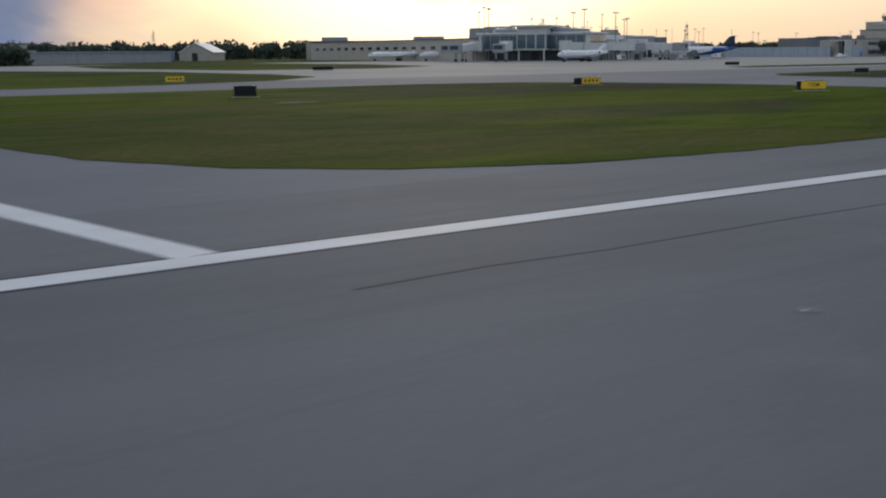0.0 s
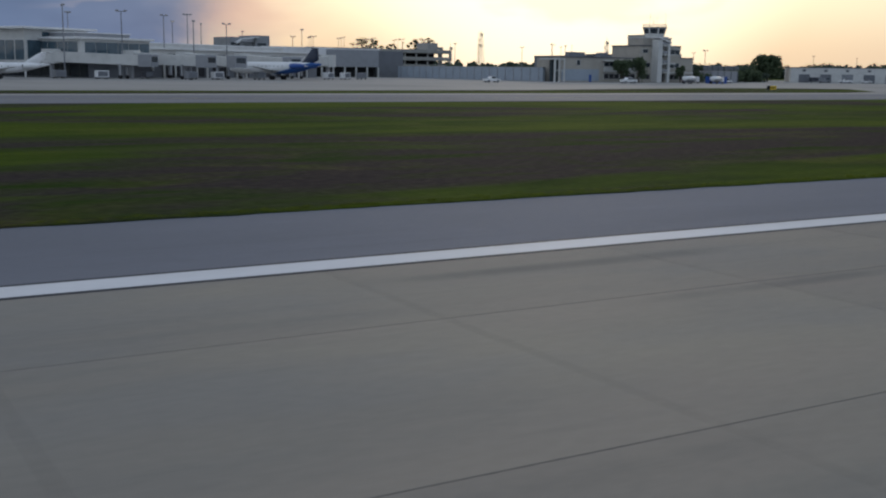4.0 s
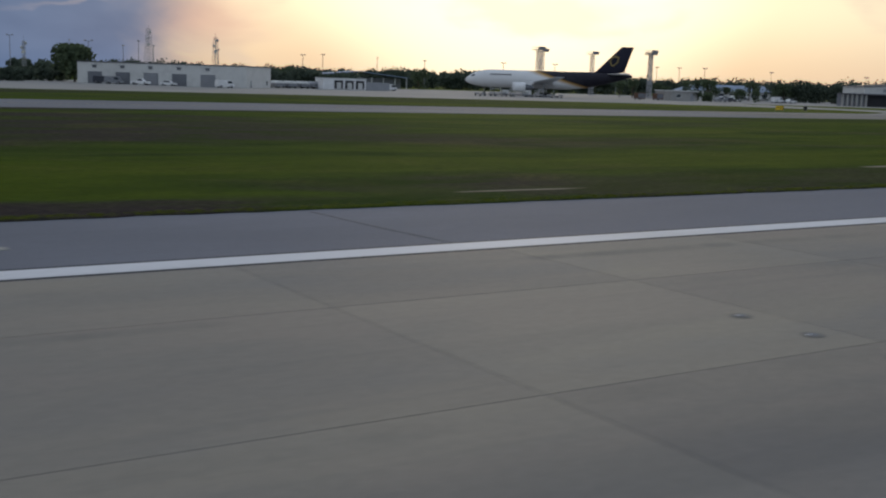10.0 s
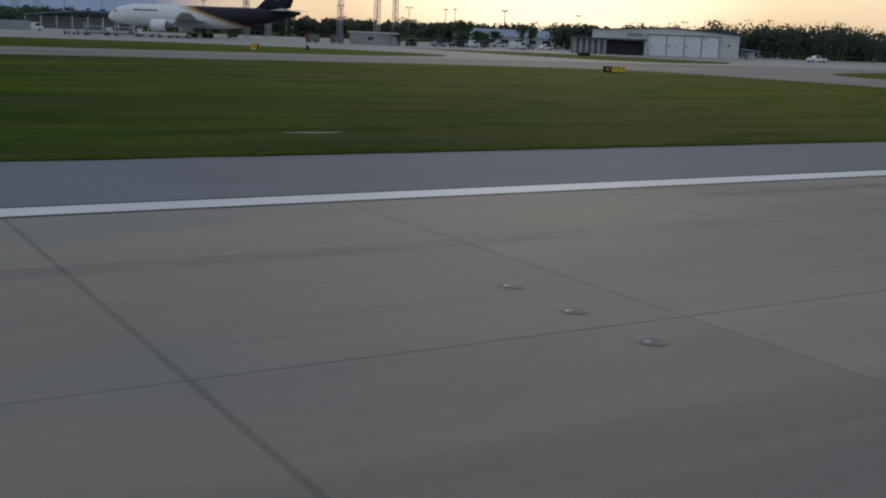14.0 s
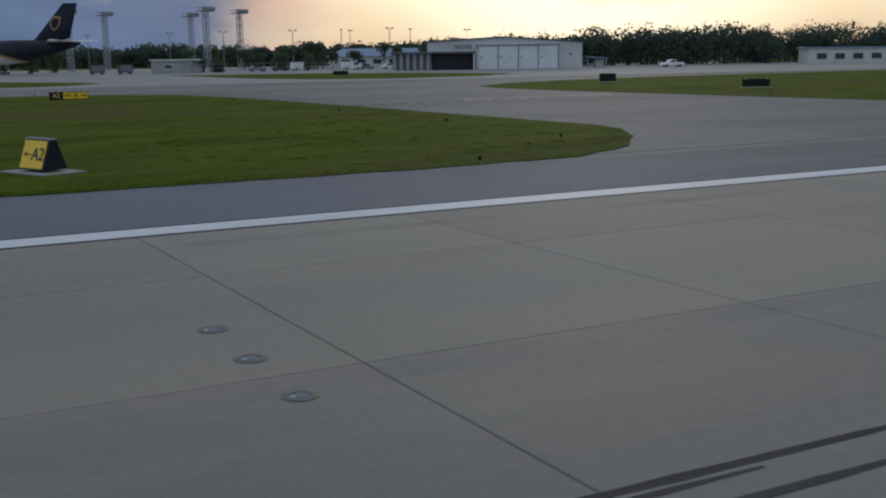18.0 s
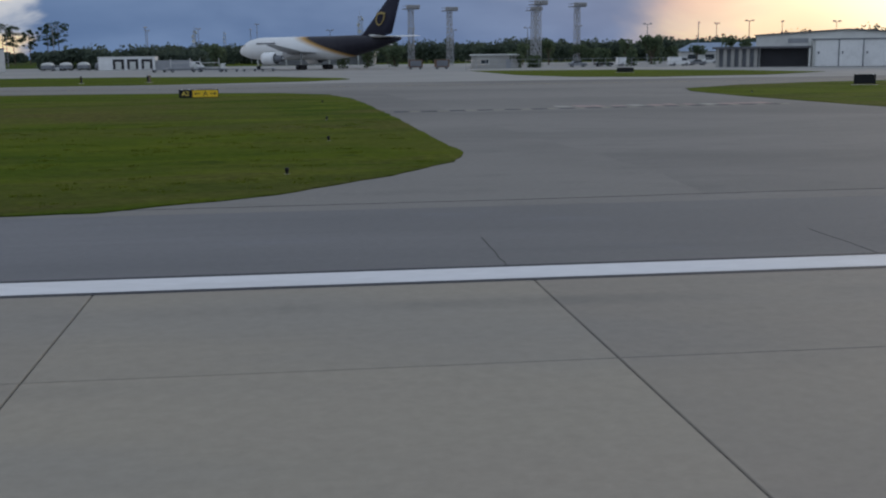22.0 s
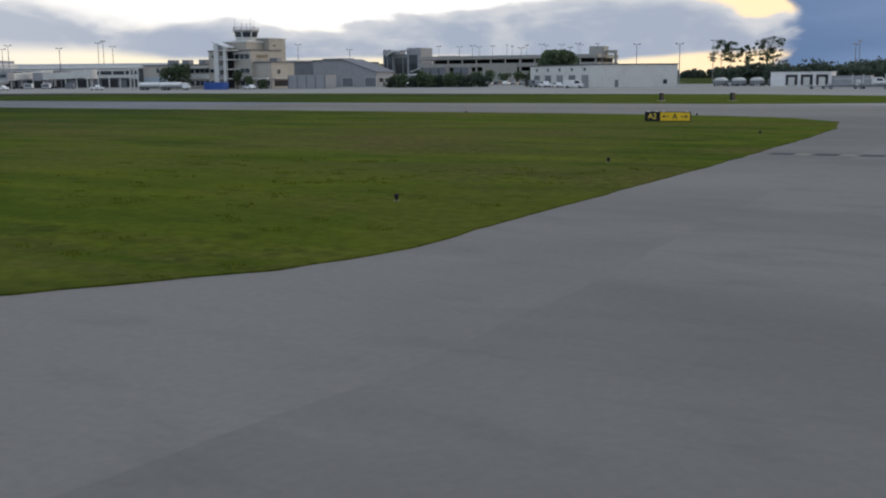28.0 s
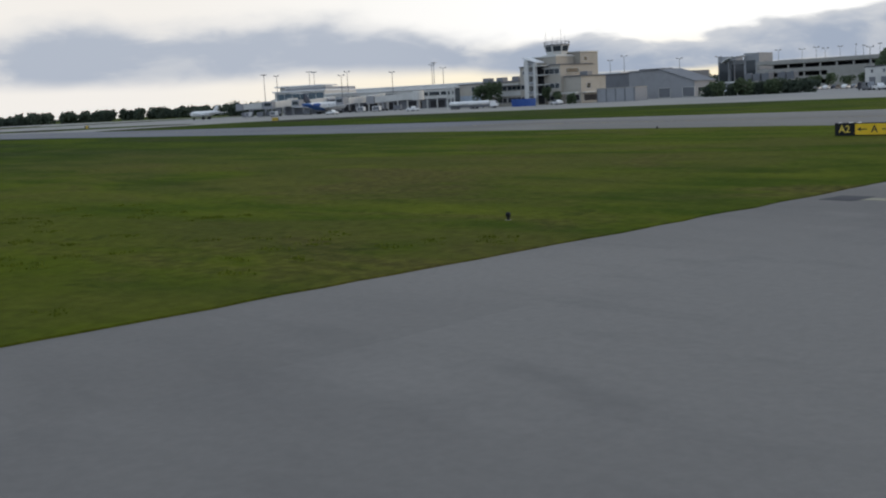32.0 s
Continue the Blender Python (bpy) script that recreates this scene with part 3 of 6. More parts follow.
# concrete slabs of the runway: separate ones where the camera passes near, the rest in one mesh
GAP = 0.009


SKEW, SKEW_FROM = -0.028, 17.4      # the cross joints lie a little askew


def slanted(s, y0):
    s.v = [(x + SKEW * (y - y0), y, z) for x, y, z in s.v]
    return s


def slab_shape(w_, d_, t=0.05, gap=GAP):
    return slanted(Shape().chamfer(-w_ / 2 + gap, w_ / 2 - gap, -d_ / 2 + GAP, d_ / 2 - GAP, -t, 0.0, 0.012), 0.0)


bed = setting("runway", Shape().box(CONCRETE_FROM, CONCRETE_TO, -30, RUNWAY_EDGE, -0.3, -0.022), "joint", "concrete slab runway with dark sealed joints", "runway")
# stretches of equal slabs along the runway: where each ends, and how many it holds
JOINTS = [CONCRETE_FROM]
for end, count in ((393.9, 43), (637.95, 36), (644.75, 1), (664.7, 3), (687.75, 3), (694.6, 1), (741.75, 7), (748.4, 1), (760.0, 2), (766.3, 1), (772.55, 1), (779.2, 1), (785.5, 1), (CONCRETE_TO, 37)):
    start = JOINTS[-1]
    JOINTS += [start + (end - start) * (k + 1) / count for k in range(count)]
SLAB_JOBS, rest = [], Shape()
for xa, xb in zip(JOINTS, JOINTS[1:]):
    for row in range(len(ROWS_Y) - 1):
        ya, yb = ROWS_Y[row + 1], ROWS_Y[row]
        if row < 3 and xa < 797:
            SLAB_JOBS.append(((xa + xb) / 2 + SKEW * ((ya + yb) / 2 - SKEW_FROM), (ya + yb) / 2, round(xb - xa, 2), yb - ya))
        else:
            rest.chamfer(xa + GAP, xb - GAP, ya + GAP, yb - GAP, -0.05, 0.0, 0.012)
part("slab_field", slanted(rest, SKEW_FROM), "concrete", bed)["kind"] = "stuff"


def strip(name, x0, x1, y0, y1, mat, label, z=0.004, parent=None):
    s = Shape()
    k = max(1, int((x1 - x0) / 40))
    for i in range(k):
        s.box(x0 + (x1 - x0) * i / k, x0 + (x1 - x0) * (i + 1) / k, y0, y1, -0.003, z)
    return setting(name, s, mat, label, "marking") if parent is None else part(name, s, mat, parent)


EDGE_FROM, EDGE_TO = -300, 1010
strip("edge_stripe", EDGE_FROM, EDGE_TO, STRIPE_IN, RUNWAY_EDGE, "white_paint", "worn white runway edge stripe", 0.0075)
strip("edge_stripe_border", EDGE_FROM, EDGE_TO, STRIPE_IN - 0.17, STRIPE_IN, "black_paint", "black border of the runway edge stripe", 0.0045)
strip("edge_stripe_border", EDGE_FROM, EDGE_TO, RUNWAY_EDGE, RUNWAY_EDGE + 0.17, "black_paint", "black border of the runway edge stripe", 0.0045)


def marking_bar(x0, x1, y0, y1):
    t = thing("touchdown_bar", "white touchdown zone bar painted on concrete with black border", "marking", (x0 + x1) / 2, (y0 + y1) / 2, 0, group="touchdown zone bars")
    a, b, e = (x1 - x0) / 2, (y1 - y0) / 2, 0.19
    part("border", Shape().box(-a - 0.26, a + 0.26, -b - e, b + e, -0.003, 0.0045), "black_paint", t, "black painted border")
    part("paint", Shape().box(-a, a, -b, b, 0.0045, 0.0075), "white_paint", t)
    return t


for x1 in (397.4, 536.0, 685.2):
    marking_bar(x1 - 22.86, x1, 10.973 + (0.35 if x1 < 400 else 0), 12.802 + (0.35 if x1 < 400 else 0))
    if x1 > 400:
        marking_bar(x1 - 22.86, x1, 14.326, 16.154)


def ribbon(pts, width):
    """A flat strip along points, with its left and right edges."""
    left, right = [], []
    for i, p in enumerate(pts):
        a, b = pts[max(0, i - 1)], pts[min(len(pts) - 1, i + 1)]
        d = math.hypot(b[0] - a[0], b[1] - a[1])
        nx, ny = -(b[1] - a[1]) / d, (b[0] - a[0]) / d
        left.append((p[0] + nx * width / 2, p[1] + ny * width / 2))
        right.append((p[0] - nx * width / 2, p[1] - ny * width / 2))
    return left, right


def paint_line(name, pts, width, mat, label, z):
    left, right = ribbon(pts, width)
    s = Shape()
    for i in range(len(pts) - 1):
        s.add([(*left[i], z), (*right[i], z), (*right[i + 1], z), (*left[i + 1], z),
               (*left[i], z - 0.02), (*right[i], z - 0.02), (*right[i + 1], z - 0.02), (*left[i + 1], z - 0.02)],
              [(0, 1, 2, 3), (0, 3, 7, 4), (2, 1, 5, 6)])
    return setting(name, s, mat, label, "marking")


def bezier(a, b, c, d, n=24):
    return [tuple((1 - t) ** 3 * a[i] + 3 * (1 - t) ** 2 * t * b[i] + 3 * (1 - t) * t * t * c[i] + t ** 3 * d[i] for i in (0, 1)) for t in np.linspace(0, 1, n)]


def taxi_line(pts, z=0.003, wide=0.25):
    paint_line("taxi_line_border", pts, wide + 0.35, "black_paint", "black border of a yellow taxiway line", z)
    paint_line("taxi_line", pts, wide, "yellow_paint", "worn yellow taxiway centre line", z + 0.0012)


# crossing runway's edge line on the asphalt
paint_line("crossing_edge_line", [(56.2, 22.9), (54.9, 32), (52.9, 46), (45, 100)], 1.0, "white_paint", "white edge line of a crossing runway", 0.006)

# connectors' yellow lines
taxi_line(bezier((502.6, 11.8), (508.5, 16), (515.6, 24.8), (518.4, 36)) + [(518.4, 44), (517.0, 54), (514.6, 67), (510.8, 104), (508, 128)])
taxi_line(bezier((535.2, 13.9), (529, 18.5), (522.5, 25), (519.3, 36))[:-1] + [(519.2, 36.4)], 0.0033)
taxi_line(bezier((190, 10.2), (181.5, 17.2), (175, 23.8), (170, 34)) + [(167, 60), (166, 110)], wide=0.17)
taxi_line([(-400, 128), (200, 128), (500, 128), (780, 128), (1200, 128)])

# hold-short line of the exit and the faded red surface marking
for k in range(15):
    x = 780.2 + 1.76 * k
    y = 71.7 + 0.09 * (x - 780)
    strip("hold_dash", x, x + 0.95, y - 0.4, y + 0.7, "black_paint", "dark dash of the hold-short line", 0.006)
    strip("hold_dash_yellow", x + 0.97, x + 1.6, y - 0.1, y + 0.4, "faded_yellow", "faded yellow dash of the hold-short line", 0.006)
for k in range(13):
    x = 498.6 + 1.95 * k
    strip("hold_dash", x, x + 1.0, 66.3, 67.3, "black_paint", "dark dash of the hold-short line", 0.006)
    if k in (4, 5, 6, 8, 9, 10):
        strip("surface_sign_bar", x + 0.2, x + 1.4, 68.2, 69.6, "red_paint", "faded red painted surface sign", 0.006)
r_ = random.Random(5)
for k in range(12):
    x = 791 + 1.25 * k
    strip("surface_sign_bar", x, x + r_.uniform(0.6, 1.1), 73.6 + 0.1 * k + r_.uniform(0, .5), 75.4 + 0.1 * k + r_.uniform(0, .9), "red_paint" if k % 4 else "pad", "faded red and white painted surface sign", 0.006)
def ragged(pts, step=0.5, amount=0.07):
    out = []
    for (ax, ay), (bx, by) in zip(pts, pts[1:]):
        k = max(1, int(math.hypot(bx - ax, by - ay) / step))
        out += [(ax + (bx - ax) * i / k, ay + (by - ay) * i / k + amount * noise.noise(Vector((ax + i * step * 1.3, ay, 4)))) for i in range(k)]
    return out + [pts[-1]]


# pavement seams on the exit
paint_line("pavement_seam", ragged([(744, 30.25), (760, 30.3), (772, 30.9), (781, 31.0), (788, 31.3), (799, 31.1), (812, 31.4)]), 0.035, "joint", "dark cracked seam between asphalt strips", 0.007)
for x in (785.5, 779.0, 791.9):
    pts = [(x - 0.15 + 0.03 * noise.noise(Vector((x, k * 0.7, 0))), 22.99 + k * 0.35) for k in range(9)]
    paint_line("pavement_crack", pts, 0.022, "joint", "thin crack carried on from a slab joint", 0.004)
paint_line("tar_seam", [(57, 18.3), (60, 18.45), (63, 18.25), (68.5, 18.4), (80, 18.3), (100, 18.3)], 0.10, "joint", "broken tar seam in the asphalt", 0.004)
paint_line("shoulder_seam", [(575.4, 29.6), (575.7, 26), (576.1, 23.1)], 0.06, "joint", "thin seam across the shoulder", 0.004)

# tyre streaks beside the centre line
r_ = random.Random(21)
streaks = Shape()


def streak(x0, x1, y, wd, layer):
    """One drag of rubber: a tapered strip with ragged sides."""
    k = 14
    top, low = [], []
    for i in range(k + 1):
        u = i / k
        half = wd / 2 * math.sin(math.pi * min(0.97, max(0.03, u))) ** 0.5 * r_.uniform(0.75, 1.1)
        x, yy = x0 + (x1 - x0) * u, y + 0.02 * math.sin(3 * u + layer)
        top.append((x, yy + half, 0.0035 + 0.0002 * layer))
        low.append((x, yy - half, 0.0035 + 0.0002 * layer))
    for i in range(k):
        streaks.add([low[i], low[i + 1], top[i + 1], top[i]], [(0, 1, 2, 3)])


for n_, (x0, x1, y, wd) in enumerate(((665.1, 670.6, 8.40, 0.17), (664.76, 669.0, 7.45, 0.20), (664.33, 664.65, 8.49, 0.07), (662.84, 663.65, 8.53, 0.10), (663.62, 664.02, 7.55, 0.10), (664.05, 665.02, 6.93, 0.09),
        (664.2, 666.6, 6.63, 0.12), (661.28, 661.72, 8.57, 0.08), (662.58, 662.85, 7.6, 0.08), (671.4, 677.8, 8.72, 0.12), (670.8, 678.2, 7.7, 0.18), (675.4, 678.0, 6.7, 0.08), (679.8, 685.8, 7.6, 0.12), (681.8, 686.8, 8.7, 0.10),
        (624.6, 628.4, 8.35, 0.10), (625.8, 629.0, 7.6, 0.08), (736.8, 742.4, 6.3, 0.14), (737.6, 741.0, 6.95, 0.10), (743.0, 751.5, 7.0, 0.20), (751.0, 758.4, 7.18, 0.16), (744.0, 752.0, 6.5, 0.16), (753.0, 758.0, 6.6, 0.14), (745.2, 753.0, 6.1, 0.14), (752.0, 756.0, 7.0, 0.12))):
    streak(x0, x1, y, wd, n_ % 9)
setting("tyre_streaks", streaks, "rubber", "black tyre rubber streaks on the runway", "tyre marks", "stuff")


# ---- airfield lights ----
def inset_light(x, y):
    t = thing("inset_light", "flush round steel runway light set in concrete", "runway light", x, y, 0.0, rnd.uniform(-8, 8), "touchdown zone lights")
    s = Shape()
    n = 20
    for ra, rb, za, zb in ((0.20, 0.165, 0.007, 0.012), (0.165, 0.11, 0.012, 0.013)):
        ring = [(ra * math.cos(2 * math.pi * i / n), ra * math.sin(2 * math.pi * i / n), za) for i in range(n)] + [(rb * math.cos(2 * math.pi * i / n), rb * math.sin(2 * math.pi * i / n), zb) for i in range(n)]
        s.add(ring, [(i, (i + 1) % n, n + (i + 1) % n, n + i) for i in range(n)])
    part("ring", s, "cast", t, "dull metal ring")
    part("lens_cover", Shape().tube((0, 0, 0.0), (0, 0, 0.017), 0.11, 0.08, 14), "dark_wall", t, "dark cast cover")
    part("lens", Shape().box(-0.10, -0.065, -0.03, 0.03, 0.008, 0.016), "white_gloss", t, "small clear lens")
    return t


first = inset_light(608.3, 13.95)
LIGHTS_X = [315.0, 345.8, 377.1, 408.2, 434.0, 460.0, 485.9, 516.5, 547.1, 576.4, 608.3, 637.1, 663.6, 693.5, 723.9, 753.3]
for x in LIGHTS_X:
    for y in (13.95, 12.4, 10.8):
        if (x, y) != (608.3, 13.95):
            copy_thing(first, pose(x * U, y * U, 0, 0, 0, rnd.uniform(-8, 8)))
copy_thing(first, pose(61.7 * U, 12.7 * U, 0, 0, 0, 4))


def edge_light(x, y, pad=True):
    t = thing("edge_light", "small elevated white runway edge light on a pale base plate", "runway light", x, y, 0.0, 0, "runway edge lights")
    part("base_plate", Shape().chamfer(-0.32, 0.32, -0.2, 0.2, -0.02, 0.02, 0.01), "pad", t, "pale concrete plate")
    part("stem", Shape().tube((0, 0, 0.02), (0, 0, 0.30), 0.02, 0.02, 8), "pole", t)
    part("globe", Shape().loft([[(r * math.cos(a), r * math.sin(a), z) for a in np.linspace(0, 2 * math.pi, 12, endpoint=False)] for r, z in ((0.04, 0.29), (0.07, 0.31), (0.07, 0.37), (0.05, 0.42), (0.01, 0.44))]), "pale", t, "clear glass globe", True)
    return t


first = edge_light(396.9, 25.75)
for x in (228.0, 284.0, 340.5, 451.0, 508.0, 566.0, 624.5, 678.7, 733.0):
    copy_thing(first, pose(x * U, 25.6 * U, 0))


def taxi_marker(x, y):
    t = thing("taxiway_edge_light", "short black taxiway edge light standing in the grass", "taxiway light", x, y, 0.035, 0, "taxiway edge lights")
    part("base", Shape().tube((0, 0, -0.03), (0, 0, 0.004), 0.09, 0.08, 12), "pad", t, "round pale concrete base")
    part("stem", Shape().tube((0, 0, 0.0), (0, 0, 0.10), 0.035, 0.035, 8), "sign_black", t)
    part("lens", Shape().loft([[(r * math.cos(a), r * math.sin(a), z) for a in np.linspace(0, 2 * math.pi, 12, endpoint=False)] for r, z in ((0.045, 0.07), (0.062, 0.085), (0.062, 0.17), (0.045, 0.19))]), "sign_black", t, "black lamp head", True)
    return t


first = taxi_marker(774.8, 37.6)
for x, y in ((767.0, 30.8), (776.1, 50.0), (776.1, 64.3), (775.9, 85.7), (764.0, 31.5 + 79), (742.0, 111.5), (532.6, 38.5), (530.5, 47.6), (535.5, 32.8), (494.5, 39.5), (492.0, 70.0), (186.5, 48.0), (146.5, 60.0), (812.8, 64.0), (811.2, 92.0), (552.0, 34.0)):
    copy_thing(first, pose(x * U, y * U, 0.035 * U))


# ---- guidance signs ----
def exit_sign(x, y, turn, wd, text, label, height=0.80):
    """A two-faced sign with an A-shaped section; the lettered face looks along local -y and leans back."""
    t = thing("guidance_sign", label, "airfield sign", x, y, 0.035, turn, "airfield guidance signs")
    part("pad", Shape().chamfer(-wd / 2 - 0.5, wd / 2 + 0.5, -0.75, 0.75, -0.03, 0.035, 0.01), "pad", t, "pale concrete pad")
    z0, z1, a, b = 0.10, 0.10 + height, 0.42, 0.10
    h = wd / 2
    body = Shape().add([(-h, -a, z0), (h, -a, z0), (h, a, z0), (-h, a, z0), (-h, -b, z1), (h, -b, z1), (h, b, z1), (-h, b, z1)],
                       [(3, 2, 1, 0), (4, 5, 6, 7), (0, 1, 5, 4), (1, 2, 6, 5), (2, 3, 7, 6), (3, 0, 4, 7)])
    shell = part("housing", body, "sign_black", t, "black sign housing")
    tilt = math.degrees(math.atan2(a - b, height))
    long_ = math.hypot(a - b, height)
    lean = pose(0, -a * U, z0 * U, -tilt, 0, 0)
    part("face", Shape().box(-h + 0.04, h - 0.10, -0.015, 0.005, 0.05, long_ - 0.05), "sign_yellow", shell, "yellow sign face", False, lean)
    sign_arrow = arrow(shell, -0.24 * wd - 0.02, 0, 0.15 * wd, True, y=0.0)
    sign_arrow.matrix_basis = pose(0, (-a + (a - b) * 0.5 - 0.03) * U, (z0 + height * 0.5) * U, -tilt, 0, 0)
    if text:
        word(text, height * 0.62, "letter_black", shell, pose(0.17 * wd * U, (-a + (a - b) * 0.5 - 0.022) * U, (z0 + height * 0.5) * U, 90 - tilt, 0, 0))
    else:
        part("bar", Shape().box(0.10 * wd, 0.26 * wd, -0.01, 0.0, -0.22, 0.22), "letter_black", shell, "plain dark bar", False, pose(0, (-a + (a - b) * 0.5 - 0.02) * U, (z0 + height * 0.5) * U, -tilt, 0, 0))
    part("top_cap", Shape().chamfer(-h - 0.02, h + 0.02, -b - 0.02, b + 0.02, z1 - 0.01, z1 + 0.03, 0.01), "pole", shell)
    for lx in (-h * 0.7, h * 0.7):
        part("foot", Shape().tube((lx, 0, 0.02), (lx, 0, z0 + 0.02), 0.05, n=6), "pole", t)
    return t



def word(text, size, mat, parent, m, thick=0.01):
    c = bpy.data.curves.new("lettering", "FONT")
    c.body, c.size, c.extrude, c.align_x, c.align_y = text, size * U, thick * U, "CENTER", "CENTER"
    c.offset = 0.008 * U * size
    tmp = bpy.data.objects.new("lettering", c)
    me = bpy.data.meshes.new_from_object(tmp)
    bpy.data.objects.remove(tmp)
    me.materials.clear()
    me.materials.append(M[mat])
    return part("lettering", me, mat, parent, "", False, m)


def arrow(parent, cx, cz, size, left, mat="letter_black", y=-0.13):
    d = -1 if left else 1
    a = size
    poly = [(-a, -0.1 * a), (0.25 * a, -0.1 * a), (0.25 * a, -0.42 * a), (a, 0), (0.25 * a, 0.42 * a), (0.25 * a, 0.1 * a), (-a, 0.1 * a)]
    s = Shape()
    v = [(cx + d * px_, y, cz + pz) for px_, pz in poly] + [(cx + d * px_, y + 0.012, cz + pz) for px_, pz in poly]
    n = len(poly)
    s.add(v, [tuple(range(n)) if not left else tuple(range(n - 1, -1, -1))] + [(i, (i + 1) % n, n + (i + 1) % n, n + i) for i in range(n)])
    return part("arrow", s, mat, parent, "painted arrow")


def guidance_sign(x, y, turn, panels, label, height=0.72, raise_=0.16, pad=0.22):
    """panels: (width, face, text, text colour, arrows) in a row, centred; the faces look along local -y."""
    t = thing("guidance_sign", label, "airfield sign", x, y, 0.035, turn, "airfield guidance signs")
    total = sum(p[0] for p in panels)
    part("pad", Shape().chamfer(-total / 2 - pad, total / 2 + pad, -0.36, 0.36, -0.03, 0.03 if raise_ else -0.015, 0.01), "pad", t, "pale concrete pad")
    for k in range(2 + len(panels)):
        lx = -total / 2 + 0.2 + (total - 0.4) * k / (1 + len(panels))
        part("leg", Shape().tube((lx, 0, 0.05), (lx, 0, raise_ + 0.03), 0.04), "pole", t)
    z0, z1, at = raise_, raise_ + height, -total / 2
    for wd, face, text, ink, arrows in panels:
        b = part("panel", Shape().slab_side([(at, z0), (at + wd, z0), (at + wd, z1), (at, z1)], -0.11, 0.11), "sign_black", t, "black sign housing")
        part("face", Shape().box(at + 0.04, at + wd - 0.04, -0.122, -0.10, z0 + 0.05, z1 - 0.05), face, b)
        part("back", Shape().box(at + 0.04, at + wd - 0.04, 0.10, 0.122, z0 + 0.05, z1 - 0.05), "sign_black", b)
        cz = (z0 + z1) / 2
        if text:
            shift = 0.0 if not arrows or arrows == "both" else (0.22 * wd if arrows == "left" else -0.22 * wd)
            word(text, height * (0.62 if len(text) > 2 else 0.80), ink, b, pose((at + wd / 2 + shift) * U, -0.123 * U, cz * U, 90, 0, 0))
        if arrows in ("left", "both"):
            arrow(b, at + (0.19 if arrows == "both" else 0.25) * wd, cz, 0.12 * wd if arrows == "both" else 0.17 * wd, True)
        if arrows in ("right", "both"):
            arrow(b, at + 0.81 * wd, cz, 0.12 * wd, False)
        if text is None and face == "sign_yellow":
            for k in range(4):
                part("bar", Shape().box(at + wd * (0.14 + 0.2 * k), at + wd * (0.25 + 0.2 * k), -0.13, -0.12, cz - 0.16, cz + 0.16), "letter_black", b, "plain dark bar")
        for lx in (at + 0.25, at + wd - 0.25):
            part("clip", Shape().box(lx - 0.05, lx + 0.05, -0.13, 0.13, z1 - 0.01, z1 + 0.03), "white_gloss", b, "pale top clip")
        at += wd
    return t


A2_SIGN = [(1.10, "sign_black", "A2", "letter_yellow", ""), (2.20, "sign_yellow", "A", "letter_black", "both")]
guidance_sign(765.45, 99.9, 3, A2_SIGN, "black and yellow taxiway sign reading A2 and A with arrows", 0.68, 0.0)
EXIT_SIGNS = ((754.3, 35.8, -66, 1.35, "A2", "yellow A-frame taxiway exit sign with arrow, reading A2", 0.92), 
              (476.2, 32.6, -66, 1.25, "A3", "yellow A-frame taxiway exit sign with arrow, reading A3", 0.88),
              (130.4, 33.9, -62, 0.72, "B", "yellow A-frame runway exit sign with arrow, reading B"))
EXIT_BACKS = ((547.3, 35.0, 150, 1.6, "", "black back of an A-frame runway exit sign"),)
for job in EXIT_SIGNS + EXIT_BACKS:
    exit_sign(*job)
guidance_sign(481.0, 86.8, -4, [(1.0, "sign_black", "A3", "letter_yellow", ""), (1.9, "sign_yellow", "A", "letter_black", "both")], "black and yellow taxiway sign reading A3 and A with arrows", 0.72, 0.1)
guidance_sign(136.2, 64.3, -20, [(0.3, "sign_black", "", "letter_yellow", ""), (2.8, "sign_yellow", "TERM", "letter_black", "")], "yellow taxiway sign reading TERM", 0.8, 0.15)
guidance_sign(134.8, 92.8, -10, [(0.9, "sign_black", "", "letter_yellow", ""), (2.6, "sign_yellow", None, "letter_black", "")], "long yellow taxiway sign with dark bars", 0.75, 0.12)
guidance_sign(466.5, 174.0, 0, [(0.8, "sign_black", "", "letter_yellow", ""), (1.9, "sign_yellow", None, "letter_black", "")], "yellow and black taxiway sign at the apron edge", 0.9, 0.1)
guidance_sign(553.0, 190.0, 0, [(3.0, "sign_yellow", None, "letter_black", "")], "long yellow taxiway sign in a grass island", 0.8, 0.1)
guidance_sign(743.4, 158.0, -80, [(1.8, "sign_yellow", None, "letter_black", "")], "small yellow taxiway sign in a grass island", 0.9, 0.1)
guidance_sign(107.2, 145.0, -30, [(2.6, "sign_yellow", None, "letter_black", "")], "pale yellow taxiway sign in the grass beyond the taxiway", 0.8, 0.1)
BACKS = [(194.0, 66.0, 158, 2.9), (203.8, 102.0, 165, 2.6), (222.3, 107.0, 165, 3.2), (268.0, 178.5, 170, 4.4), (213.3, 34.5, 130, 1.0), (752.3, 158.7, 78, 0.9),
         (536.5, 62.3, 152, 2.7), (541.0, 108.0, 170, 1.2), (828.5, 106.5, 160, 2.0), (825.2, 78.5, 160, 2.7), (91.7, 92.3, 150, 2.0), (171.0, 214.0, 160, 4.6), (827.0, 185.5, 170, 2.8)]
for x, y, turn, wd in BACKS:
    guidance_sign(x, y, turn, [(wd, "sign_black", "", "letter_yellow", "")], "black back of an airfield guidance sign", 0.72 if wd > 2 else 0.92, 0.10)


